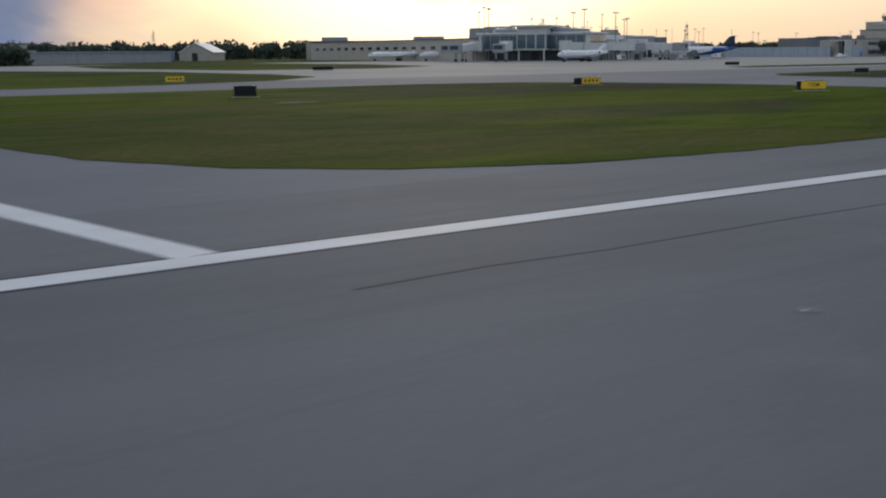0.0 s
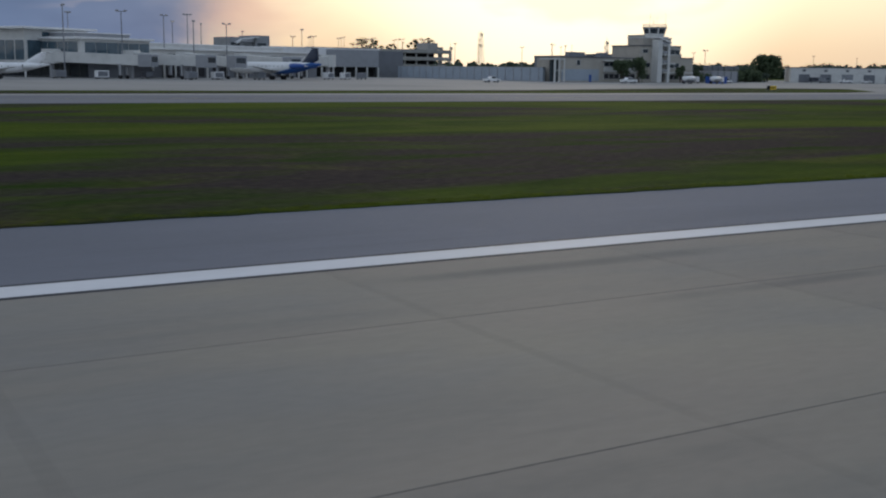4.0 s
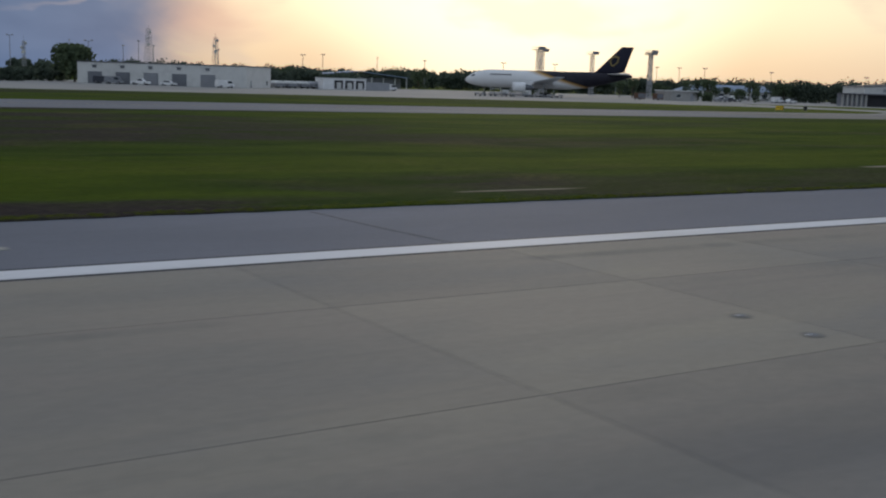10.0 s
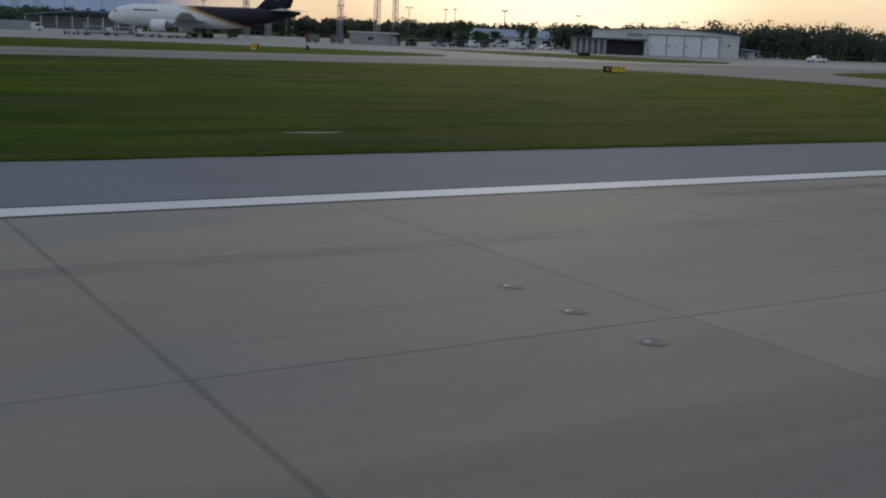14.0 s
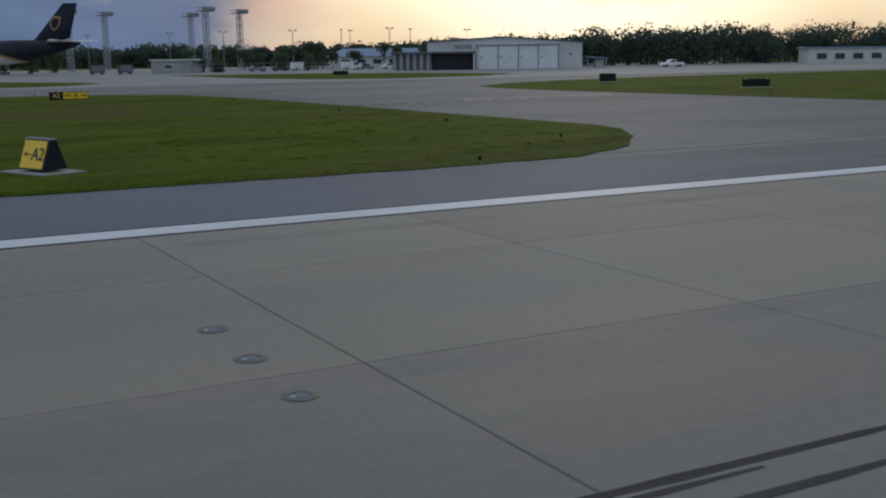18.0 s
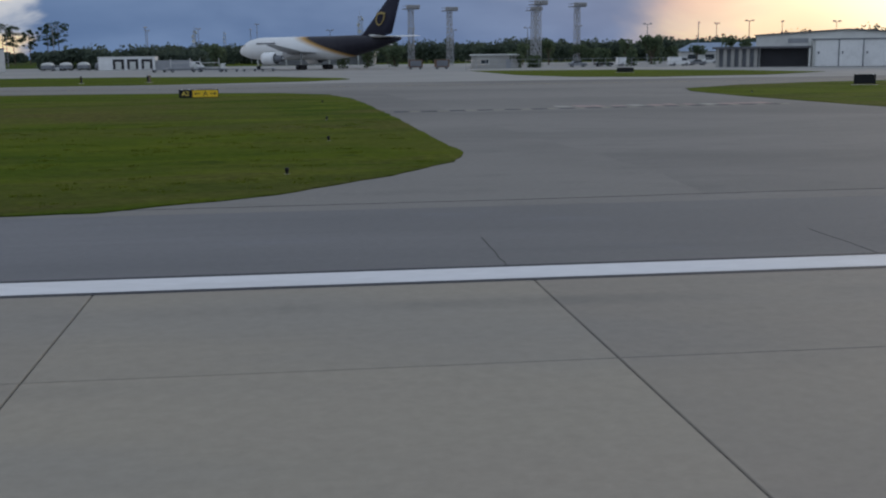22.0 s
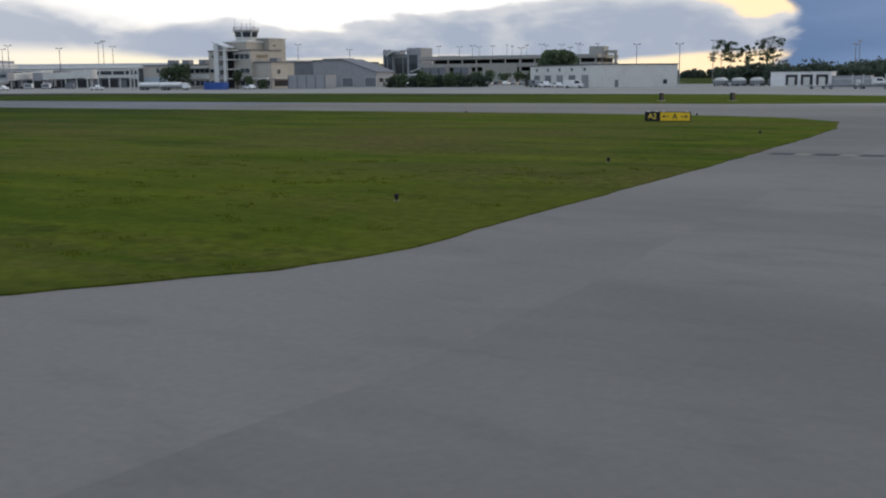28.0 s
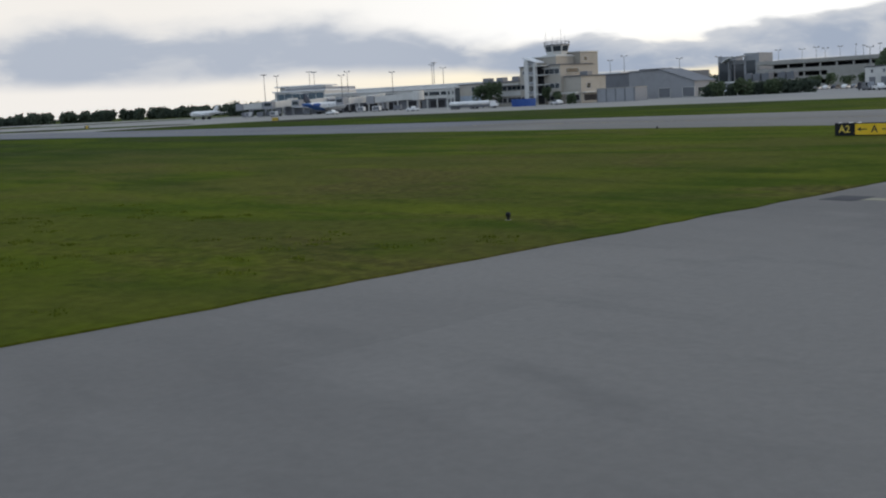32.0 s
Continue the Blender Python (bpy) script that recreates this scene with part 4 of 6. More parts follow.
# ---- buildings ----
def block(parent, name, x0, x1, y0, y1, z0, z1, mat, cap="", over=0.25, cap_h=0.35, label=""):
    b = part(name, Shape().box(x0, x1, y0, y1, z0, z1), mat, parent, label)
    if cap:
        part("roof_edge", Shape().chamfer(x0 - over, x1 + over, y0 - over, y1 + over, z1 + 0.002, z1 + cap_h, 0.06), cap, b)
    return b


def window(parent, x0, x1, y, z0, z1, glass="glass_dark", bars=0, frame="pale", depth=0.12):
    """A window in a wall that looks along -y: frame proud of the wall, pane set back in it."""
    f = 0.12
    s = Shape()
    for a, b, c, d in ((x0, x1, z0, z0 + f), (x0, x1, z1 - f, z1), (x0, x0 + f, z0 + f, z1 - f), (x1 - f, x1, z0 + f, z1 - f)):
        s.box(a, b, y - depth, y + 0.02, c, d)
    for k in range(bars):
        xm = x0 + (x1 - x0) * (k + 1) / (bars + 1)
        s.box(xm - f / 2, xm + f / 2, y - depth, y + 0.02, z0 + f, z1 - f)
    w_ = part("window", s, frame, parent)
    part("pane", Shape().box(x0 + f, x1 - f, y - 0.04, y + 0.015, z0 + f, z1 - f), glass, w_)
    return w_


def window_east(parent, x, y0, y1, z0, z1, glass="glass_dark", frame="pale"):
    f = 0.12
    s = Shape()
    for a, b, c, d in ((y0, y1, z0, z0 + f), (y0, y1, z1 - f, z1), (y0, y0 + f, z0 + f, z1 - f), (y1 - f, y1, z0 + f, z1 - f)):
        s.box(x - 0.02, x + 0.12, a, b, c, d)
    w_ = part("window", s, frame, parent)
    part("pane", Shape().box(x - 0.015, x + 0.04, y0 + f, y1 - f, z0 + f, z1 - f), glass, w_)


def frustum(x, y, z0, z1, r0, r1, n=8, turn=22.5):
    return [[(x + r * math.cos(radians(turn) + 2 * math.pi * i / n), y + r * math.sin(radians(turn) + 2 * math.pi * i / n), z) for i in range(n)] for r, z in ((r0, z0), (r1, z1))]


# control tower building
tw = thing("control_tower", "stepped beige control tower building with flared cab and outside stair", "control tower", 544.7, 298.0, 0, 0)
block(tw, "low_wing", -45, -12.5, 0, 14, 0, 8.0, "beige", "roof_dark")
block(tw, "main_block", -12.5, 6.2, -1, 14, 0, 12.4, "beige", "roof_dark")
block(tw, "side_block", 6.2, 13.6, 0.5, 12, 0, 8.4, "beige", "roof_dark")
block(tw, "upper_block", -9.8, 3.0, 0.5, 8.8, 12.75, 15.2, "beige", "pale")
block(tw, "rear_block", -2.5, 5.5, 9.1, 17.5, 0, 16.4, "beige", "pale")
block(tw, "cab_shaft", -4.2, 2.6, 1.5, 8.8, 15.552, 15.9, "pale")
cab = part("cab", Shape().loft(frustum(-0.9, 5.0, 15.9, 18.9, 3.5, 4.4)), "pale", tw, "pale flared cab")
for k in range(8):
    a0, a1 = radians(22.5 + 45 * k + 4), radians(22.5 + 45 * (k + 1) - 4)
    lo, hi = 0.35, 0.92
    q = []
    for a, f in ((a0, lo), (a1, lo), (a1, hi), (a0, hi)):
        r = (3.5 + 0.9 * f) * math.cos(radians(22.5)) / math.cos(((a - radians(22.5)) % radians(45)) - radians(22.5)) + 0.04
        q.append((-0.9 + r * math.cos(a), 5.0 + r * math.sin(a), 15.9 + 3.0 * f))
    inner = [(-0.9 + (x + 0.9) * 0.98, 5.0 + (y - 5.0) * 0.98, z) for x, y, z in q]
    part("cab_window", Shape().add(q + inner, [(0, 1, 2, 3), (0, 4, 5, 1), (1, 5, 6, 2), (2, 6, 7, 3), (3, 7, 4, 0)]), "glass_dark", cab)
part("cab_roof", Shape().loft(frustum(-0.9, 5.0, 18.9, 19.2, 4.6, 4.5)), "roof_dark", cab)
rail = Shape()
for k in range(16):
    a, b = 2 * math.pi * k / 16, 2 * math.pi * (k + 1) / 16
    p, q = (-0.9 + 4.2 * math.cos(a), 5.0 + 4.2 * math.sin(a)), (-0.9 + 4.2 * math.cos(b), 5.0 + 4.2 * math.sin(b))
    rail.tube((*p, 19.15), (*p, 20.2), 0.05, n=5)
    rail.tube((*p, 20.2), (*q, 20.2), 0.05, n=5)
    rail.tube((*p, 19.7), (*q, 19.7), 0.035, n=5)
part("roof_rail", rail, "pole", tw)
for x, y, h in ((-4.4, 3.5, 4.4), (-2.2, 4.5, 3.0), (-0.9, 5.5, 2.5), (2.6, 3.5, 4.8), (1.4, 6.5, 3.4)):
    part("antenna", Shape().tube((x, y, 19.15), (x, y, 19.15 + h), 0.07, 0.03, 6), "pole", tw)
# outside stair: a wall, one tall post, landings and flights under a slanting roof
part("stair_post", Shape().box(-2.6, -1.6, -4.6, -3.6, 0, 13.4), "pale", tw)
part("stair_wall", Shape().box(-7.0, -5.0, -4.4, -1.002, 0, 14.6), "pale", tw, "pale stair wall")
part("stair_roof", Shape().slab_side([(-7.2, 15.2), (-1.2, 13.4), (-1.2, 13.8), (-7.2, 15.6)], -4.8, -0.8), "roof_white", tw, "slanting pale stair roof")
for k, z in enumerate((3.2, 6.3, 9.4, 12.4)):
    part("landing", Shape().box(-4.998, 1.2, -4.5, -1.02, z, z + 0.3), "pale", tw)
    part("landing_rail", Shape().box(-4.998, -2.602, -4.5, -4.42, z + 0.6, z + 1.3), "grey_wall", tw)
    if k < 3:
        part("flight", Shape().slab_side([(-4.8, z), (-4.2, z), (-2.8, z + 3.0), (-3.4, z + 3.0)], -3.4, -2.2), "concrete_wall", tw)
# flat sheet on the wall; its dark colour stands for the stair's shade
part("stair_back", Shape().box(-4.998, -1.2, -1.04, -1.002, 0.3, 12.2), "shadow_gap", tw, "dark sheet painted as shade behind the stair")
# entrance frame of pale posts before the end of the low wing
ef = part("entrance_frame", Shape().box(-49.4, -45.1, -2.6, -2.2, 7.2, 7.7).box(-49.4, -48.9, -2.6, -2.2, 0, 7.2).box(-47.5, -47.1, -2.6, -2.2, 0, 7.2).box(-45.5, -45.1, -2.6, -2.2, 0, 7.2).box(-48.9, -45.5, -2.55, -2.25, 3.6, 3.9), "pale", tw, "open pale entrance frame")
part("entrance_roof", Shape().box(-49.4, -45.1, -2.196, 6, 7.3, 7.7), "pale", ef)
part("entrance_glass", Shape().box(-48.8, -45.3, 1.0, 1.2, 0, 7.2), "glass_dark", ef)
window(tw, -38.6, -36.9, 0, 5.4, 7.3)
part("base_panel", Shape().box(-44.8, -29.0, -0.06, -0.002, 0.3, 4.2), "panel_blue", tw, "pale blue lower wall panel")
part("side_door", Shape().box(-33.2, -32.2, -0.12, -0.062, 0, 2.4), "blue_gloss", tw, "blue door")
for x in (-27.0, -20.0):
    window(tw, x, x + 6.8, 0, 5.2, 6.8, bars=2)
part("canopy", Shape().box(-27.4, -12.7, -1.6, -0.002, 7.0, 7.35), "pale", tw)
part("spandrel", Shape().box(-27.2, -12.7, -0.5, -0.002, 3.4, 5.0), "pale", tw, "pale band between the window rows")
for x in (-27.0, -20.0):
    window(tw, x, x + 6.8, 0, 1.0, 2.9, "shadow_gap", bars=2)
window(tw, -12.2, -7.4, -1, 5.2, 6.8, bars=1)
window(tw, -12.2, -7.4, -1, 1.0, 2.9, "shadow_gap", bars=1)
window(tw, -11.2, -8.6, -1, 10.0, 11.4)
window(tw, -0.9, 5.8, -1, 9.6, 11.4, bars=2)
part("window_shade", Shape().box(-1.2, 6.1, -1.8, -1.002, 11.5, 11.75), "pale", tw)
window(tw, -0.9, 5.8, -1, 5.0, 6.8, bars=2)
window(tw, -0.9, 5.8, -1, 1.0, 2.8, "shadow_gap", bars=2)
part("canopy", Shape().box(-1.2, 13.8, -2.2, -1.002, 3.2, 3.6), "pale", tw)
window(tw, 7.0, 13.0, 0.5, 0.8, 2.8, "shadow_gap", bars=1)
window_east(tw, 6.2, 1.5, 7.5, 9.8, 11.4)
window_east(tw, 13.6, 3.0, 5.0, 4.6, 6.4)
part("east_canopy", Shape().box(13.602, 15.0, 1.0, 9.5, 3.2, 3.5), "pale", tw)
window_east(tw, 13.6, 1.5, 9.0, 0.6, 2.8, "shadow_gap")
window_east(tw, 5.5, 10.5, 12.5, 13.6, 15.0)
for x, y in ((-38, 5), (-33, 7), (-24, 6), (9.0, 5)):
    part("roof_unit", Shape().chamfer(x, x + 3.2, y, y + 2.4, 8.36 if x < 0 else 8.76, 10.0, 0.1), "pole", tw, "grey roof air unit")
# low grey sheds behind and beside the tower
sh_ = thing("metal_shed", "grey metal shed with shallow gable roof and roof vents", "shed", 544.0, 338, 0, 0)
prof = [(0, 0), (28, 0), (28, 5.2), (13.7, 9.6), (0, 9.4)]
part("wall", Shape().slab_side(prof, 0, 11), "grey_wall", sh_)
part("roof", Shape().slab_side([(-0.4, 9.42), (13.7, 9.62), (28.4, 5.1), (28.4, 5.35), (13.7, 9.9), (-0.4, 9.7)], -0.4, 11.4), "dark_wall", sh_)
part("roof_vent", Shape().chamfer(3, 12, 2, 9, 9.4, 10.2, 0.1), "roof_dark", sh_)
for x in (3, 13, 23):
    window(sh_, x, x + 5, 0, 0.1, 3.4, "dark_wall")
for y in (1.5, 6.5):
    window_east(sh_, 28, y, y + 3, 1.5, 3.2)
lw = thing("screen_wall", "long pale blue-grey panel screen wall between terminal and tower", "wall", 497.5, 304.5, 0, 93.0)
part("wall", Shape().box(0, 96, -0.5, 0.5, 0, 4.6), "panel_blue", lw)
part("coping", Shape().box(-0.1, 96.1, -0.6, 0.6, 4.602, 4.8), "concrete_wall", lw)
for k in range(20):
    part("rib", Shape().box(2 + 4.8 * k, 2.3 + 4.8 * k, 0.502, 0.62, 0, 4.5), "grey_wall", lw)
mid_ = thing("flat_shed", "dark grey flat-roofed shed behind the tower", "shed", 530.4, 338, 0, 0)
block(mid_, "wall", 0, 13.5, 0, 20, 0, 9.0, "dark_wall", "roof_dark", 0.2, 0.3)
yard = thing("yard_wall", "low grey panel wall beside the tower", "wall", 566.3, 297.2, 0, 4)
part("panel", Shape().box(0, 14.3, 0, 6.0, 0, 4.0), "grey_wall", yard)
part("coping", Shape().box(-0.1, 14.4, -0.1, 6.1, 4.002, 4.25), "concrete_wall", yard)
for k in range(5):
    part("post", Shape().box(3.5 * k - 0.15, 3.5 * k + 0.15, -0.12, -0.002, 0, 4.0), "dark_wall", yard)

# white maintenance building with roller doors
wb = thing("maintenance_building", "long white single-storey building with dark roller doors", "building", 638.6, 326.0, 0, math.degrees(math.atan2(-33.5, 38.7)))
WL = 51.2
block(wb, "wall", 0, WL, 0, 22, 0, 6.0, "pale", "roof_dark", 0.15, 0.3)
for k in range(5):
    x = 3.2 + 8.6 * k
    d = part("roller_door", Shape().box(x, x + 4.4, -0.06, 0.02, 0, 3.4), "dark_wall", wb, "dark roller door")
    for j in range(5):
        part("slat", Shape().box(x + 0.1, x + 4.3, -0.10, -0.061, 0.2 + 0.62 * j, 0.62 + 0.62 * j), "grey_wall" if k in (2, 4) else "dark_wall", d)
    v = part("vent", Shape().box(x + 1.5, x + 2.7, -0.12, 0.02, 4.5, 5.3), "dark_wall", wb, "dark wall lamp and vent")
    part("hood", Shape().box(x + 1.3, x + 2.9, -0.35, -0.121, 5.2, 5.35), "dark_wall", v)
window_east(wb, WL, 3.2, 4.5, 0.0, 2.2, "dark_wall")
window_east(wb, WL, 17.5, 19.0, 0.8, 2.2)

# parking garage with its stair block
gar = thing("parking_garage", "long concrete parking garage with open dark decks and a stair block", "parking garage", 490, 493, 0, 10)
GL = 92
for k, z in enumerate((0.0, 3.9, 7.8, 11.6)):
    part("deck", Shape().box(0, GL, 0, 44, z, z + 0.5), "concrete_wall", gar)
    part("parapet", Shape().box(0, GL, -0.3, -0.002, z + 0.2, z + 1.9), "concrete_wall", gar)
    part("side_parapet", Shape().box(GL + 0.002, GL + 0.3, 0, 44, z + 0.2, z + 1.9), "concrete_wall", gar)
part("core", Shape().box(2, GL - 2, 12, 42, 0.6, 11.6), "shadow_gap", gar, "dark interior of the garage")
for k in range(13):
    part("column", Shape().box(7.6 * k - 0.35, 7.6 * k + 0.35, 0.02, 0.7, 0, 11.6), "concrete_wall", gar)
part("ramp_wall", Shape().box(34, 52, -0.9, -0.302, 0, 9.6), "concrete_wall", gar)
st = part("stair_block", Shape().box(-30, -24.01, 20, 36, 0, 17.6).box(-24, -16.01, 22, 35, 0, 15.4).box(-16, -8.01, 20, 36, 0, 18.6).box(-8, 2, 44.1, 56, 0, 14.6), "grey_wall", gar)
part("glazing", Shape().box(-23.6, -16.4, 21.88, 21.99, 2, 13.5), "glass_dark", st)
for x in (-29.4, -14.8):
    part("glazing", Shape().box(x, x + 4.8, 19.88, 19.99, 4, 15), "glass_dark", st)
part("stair_roof", Shape().slab_side([(-27, 14.4), (-24, 16.4), (-15, 17.4), (-15, 17.8), (-24.2, 16.9), (-27.4, 14.8)], 17.5, 22), "roof_white", st, "curved pale roof")
part("low_roof", Shape().slab_side([(-12, 5.8), (-4, 8.2), (-4, 8.6), (-12.3, 6.2)], 15, 19.8), "roof_white", st, "slanting pale canopy")
t2 = part("lift_tower", Shape().box(85, 92.5, 12, 21, 12.1, 17.4), "concrete_wall", gar)
part("lift_bridge", Shape().box(92.502, 98, 14, 17, 14.0, 15.4), "concrete_wall", t2)
part("bridge_post", Shape().box(97, 98, 14.5, 16.5, 0, 13.998), "concrete_wall", t2)
wk = thing("covered_walkway", "long low covered walkway between terminal and garage", "walkway", 437, 470, 0, 8)
part("roof", Shape().chamfer(0, 60, 0, 5, 4.2, 4.9, 0.1), "roof_white", wk)
for k in range(11):
    part("post", Shape().box(1 + 5.8 * k, 1.4 + 5.8 * k, 2.2, 2.6, 0, 4.2), "pale", wk)

# hangar with sliding doors, open bay and a low portico before it
HT = math.degrees(math.atan2(-17, 33))
hg = thing("hangar", "pale metal hangar with shallow gable roof and tall sliding doors", "hangar", 869.0, 232.0, 0, HT)
HW = 37.0
prof = [(0, 0), (HW, 0), (HW, 6.1), (HW * 0.50, 7.5), (0, 6.5)]
part("wall", Shape().slab_side(prof, 0, 16), "pale", hg)
part("roof", Shape().slab_side([(-0.4, 6.52), (HW * 0.50, 7.52), (HW + 0.4, 6.12), (HW + 0.4, 6.3), (HW * 0.50, 7.75), (-0.4, 6.75)], -0.5, 16.5), "roof_dark", hg)
part("wall_sign", Shape().box(6.5, 10.6, -0.08, -0.002, 4.9, 5.9), "grey_wall", hg, "faded grey wall sign")
part("door_box", Shape().box(11.6, 31.4, -1.0, -0.002, 0, 5.75), "pale", hg, "projecting door housing")
for k in range(4):
    x = 12.2 + 4.75 * k
    d = part("sliding_door", Shape().box(x, x + 4.6, -1.25 - 0.08 * (k % 2), -1.02, 0.05, 5.5), "roof_white", hg)
    part("door_edge", Shape().box(x + 4.55, x + 4.75, -1.40, -1.34, 0.05, 5.5), "dark_wall", d)
    part("handle", Shape().box(x + 0.5, x + 0.8, -1.38, -1.34, 2.6, 3.1), "dark_wall", d)
part("door_track", Shape().box(11.4, 31.6, -1.5, -1.02, 5.5, 5.75), "dark_wall", hg)
part("wall_lamp", Shape().box(34.0, 34.5, -0.3, -0.002, 3.2, 3.7), "dark_wall", hg)
an = thing("hangar_portico", "low flat-roofed portico with brown pilasters and a dark open bay", "portico", 861.0, 234.6, 0, HT)
part("roof", Shape().chamfer(-0.6, 19.6, -1.0, 2.0, 3.85, 4.3, 0.08), "roof_dark", an)
part("room", Shape().box(0, 9.0, 0.3, 3.2, 0, 3.84), "dark_wall", an)
for k in range(6):
    part("pilaster", Shape().box(0.1 + 1.6 * k, 0.8 + 1.6 * k, -0.3, 0.298, 0, 3.84), "concrete_wall", an, "brown ribbed pilaster")
part("bay", Shape().box(9.3, 19.2, 1.2, 1.9, 0, 3.84), "shadow_gap", an, "dark open bay")
part("end_post", Shape().box(19.2, 19.6, -0.8, 1.9, 0, 3.84), "pale", an)
lean = thing("lean_to", "small open lean-to shed beside the hangar", "shed", 903.0, 214.5, 0, HT)
part("roof", Shape().slab_side([(0, 2.6), (5, 2.1), (5, 2.35), (0, 2.9)], 1, 7), "roof_blue", lean)
for x, y in ((0.3, 1.3), (4.7, 1.3), (4.7, 6.6)):
    part("post", Shape().box(x - 0.12, x + 0.12, y - 0.12, y + 0.12, 0, 2.15), "steel", lean)
part("wall", Shape().box(2.5, 4.4, 3, 6.4, 0, 2.0), "pale", lean)

# terminal: pier with glazed head, main block, west wing
PIER_TURN = 31.0
pier = thing("terminal_pier", "two-storey terminal pier with glazed head and white flat roof", "terminal", 336.5, 331.5, 0, PIER_TURN)
block(pier, "lower_floor", 4, 112, -21, 21, 0, 4.2, "dark_wall")
block(pier, "upper_floor", 26, 112, -22, 22, 4.2, 8.4, "pale", "roof_white", 0.6, 0.5)
block(pier, "roof_monitor", 36, 108, -9, 9, 8.9, 10.4, "pale", "roof_white", 0.4, 0.3)
block(pier, "head", 0, 26, -23, 23, 4.2, 10.6, "pale", "roof_white", 0.9, 0.6)
block(pier, "upper_deck", 3, 24, -17, 17, 11.2, 12.4, "grey_wall", "roof_white", 0.3, 0.25)
block(pier, "penthouse", -5.5, 17, -7, 5, 4.2, 13.3, "pale", "roof_white", 2.0, 0.6)
for y in (-6.6, -2.6, 1.2):
    part("penthouse_pane", Shape().box(-5.62, -5.49, y, y + 3.4, 4.8, 10.2), "glass_blue", pier)
for x in (-4.6, 0.6, 5.8, 11.0):
    part("penthouse_pane", Shape().box(x, x + 4.6, -7.12, -6.99, 10.9 if x > 0 else 4.8, 12.6 if x > 0 else 10.2), "glass_blue", pier)
for y in (-6.2, 4.2):
    part("penthouse_post", Shape().tube((-5.0, y, 0), (-5.0, y, 4.2), 0.3, n=10), "pale", pier)
for k in range(11):
    y = -21.5 + 3.95 * k
    part("head_pane", Shape().box(-0.12, 0.01, y, y + 3.7, 4.6, 9.9), "glass_blue", pier)
    part("head_pane", Shape().box(3.88, 4.01, y if y > -20.9 else -20.9, min(y + 3.7, 20.9), 0.3, 3.9), "glass_dark", pier)
for k in range(6):
    x = 1.2 + 4.1 * k
    part("head_side_pane", Shape().box(x, x + 3.8, -23.12, -22.99, 4.8, 9.8), "glass_blue", pier)
for k in range(15):
    x = 28 + 5.5 * k
    part("pier_window", Shape().box(x, x + 4.9, -22.1, -21.99, 5.6, 7.2), "glass_dark", pier)
    if k % 2:
        part("bay", Shape().box(x, x + 7, -21.1, -20.99, 0.3, 3.4), "shadow_gap", pier)
for k in range(17):
    part("column", Shape().box(28 + 4.8 * k, 28.5 + 4.8 * k, -21.9, -21.4, 0, 4.19), "pale", pier)
for k in range(4):
    part("roof_unit", Shape().chamfer(45 + 16 * k, 51 + 16 * k, 12, 17, 8.9, 10.6, 0.1), "grey_wall", pier, "grey roof air unit")
main = thing("terminal_block", "grey terminal block on columns with rounded white eave", "terminal", 434, 402, 0, 0)
block(main, "upper_wall", 0, 50, 0, 46, 4.0, 10.8, "grey_wall", "", label="grey panel upper wall")
block(main, "end_wall", 50.002, 62, 2, 46, 0, 10.6, "dark_wall")
part("soffit_wall", Shape().box(0, 50, 5, 46, 0, 4.0), "shadow_gap", main, "dark recessed ground floor")
for k in range(11):
    part("column", Shape().box(5 * k - 0.3, 5 * k + 0.3, 0.2, 0.8, 0, 4.0), "pale", main)
part("eave", Shape().slab_side([(-0.5, 8.6), (26, 8.6), (26, 10.9), (24, 11.5), (-0.5, 11.5)], -1.6, -0.02), "roof_white", main, "rounded white eave")
part("roof", Shape().box(-0.4, 50.4, -0.01, 46.4, 10.81, 11.3), "roof_white", main)
for x in (2, 10):
    window(main, x, x + 6.5, 0, 5.0, 7.6, bars=2)
wing = thing("terminal_west_wing", "long beige terminal wing with small dark openings", "terminal", 335, 511, 0, -32)
block(wing, "wall", 0, 130, 0, 30, 0, 9.6, "beige", "roof_dark", 0.3, 0.4)
for k in range(16):
    window(wing, 3 + 8 * k, 7 + 8 * k, 0, 4.8, 6.8)
for k, (a, b) in enumerate(((8, 22), (58, 74), (96, 110))):
    part("roof_unit", Shape().chamfer(a, b, 8, 20, 10.0, 12.0, 0.15), "grey_wall", wing, "grey roof plant box")
west2 = thing("terminal_north_wall", "beige terminal side wall behind parked jets", "terminal", 322, 352, 0, 86)
block(west2, "wall", 0, 150, -24, 0, 0, 8.8, "beige", "roof_dark", 0.3, 0.4)
for k in range(18):
    x = 4 + 8 * k
    f = part("window", Shape().box(x, x + 4, -0.02, 0.1, 4.6, 6.4), "pale", west2)
    part("pane", Shape().box(x + 0.15, x + 3.85, 0.09, 0.14, 4.75, 6.25), "glass_dark", f)

gb_ = thing("gable_shed", "white-roofed gable storage shed with beige end wall", "shed", 284.5, 560, 0, -38)
part("wall", Shape().slab_side([(0, 0), (18, 0), (18, 4.4), (9, 9.2), (0, 4.4)], 0, 30), "beige", gb_)
part("roof", Shape().slab_side([(-0.6, 4.25), (9, 9.25), (18.6, 4.25), (18.6, 4.6), (9, 9.65), (-0.6, 4.6)], -0.5, 30.5), "roof_white", gb_)
part("door", Shape().box(7, 10, -0.15, 0.01, 0, 4.2), "shadow_gap", gb_)
ww = thing("storage_wall", "long low blue-grey storage building wall", "building", 214, 520, 0, 33)
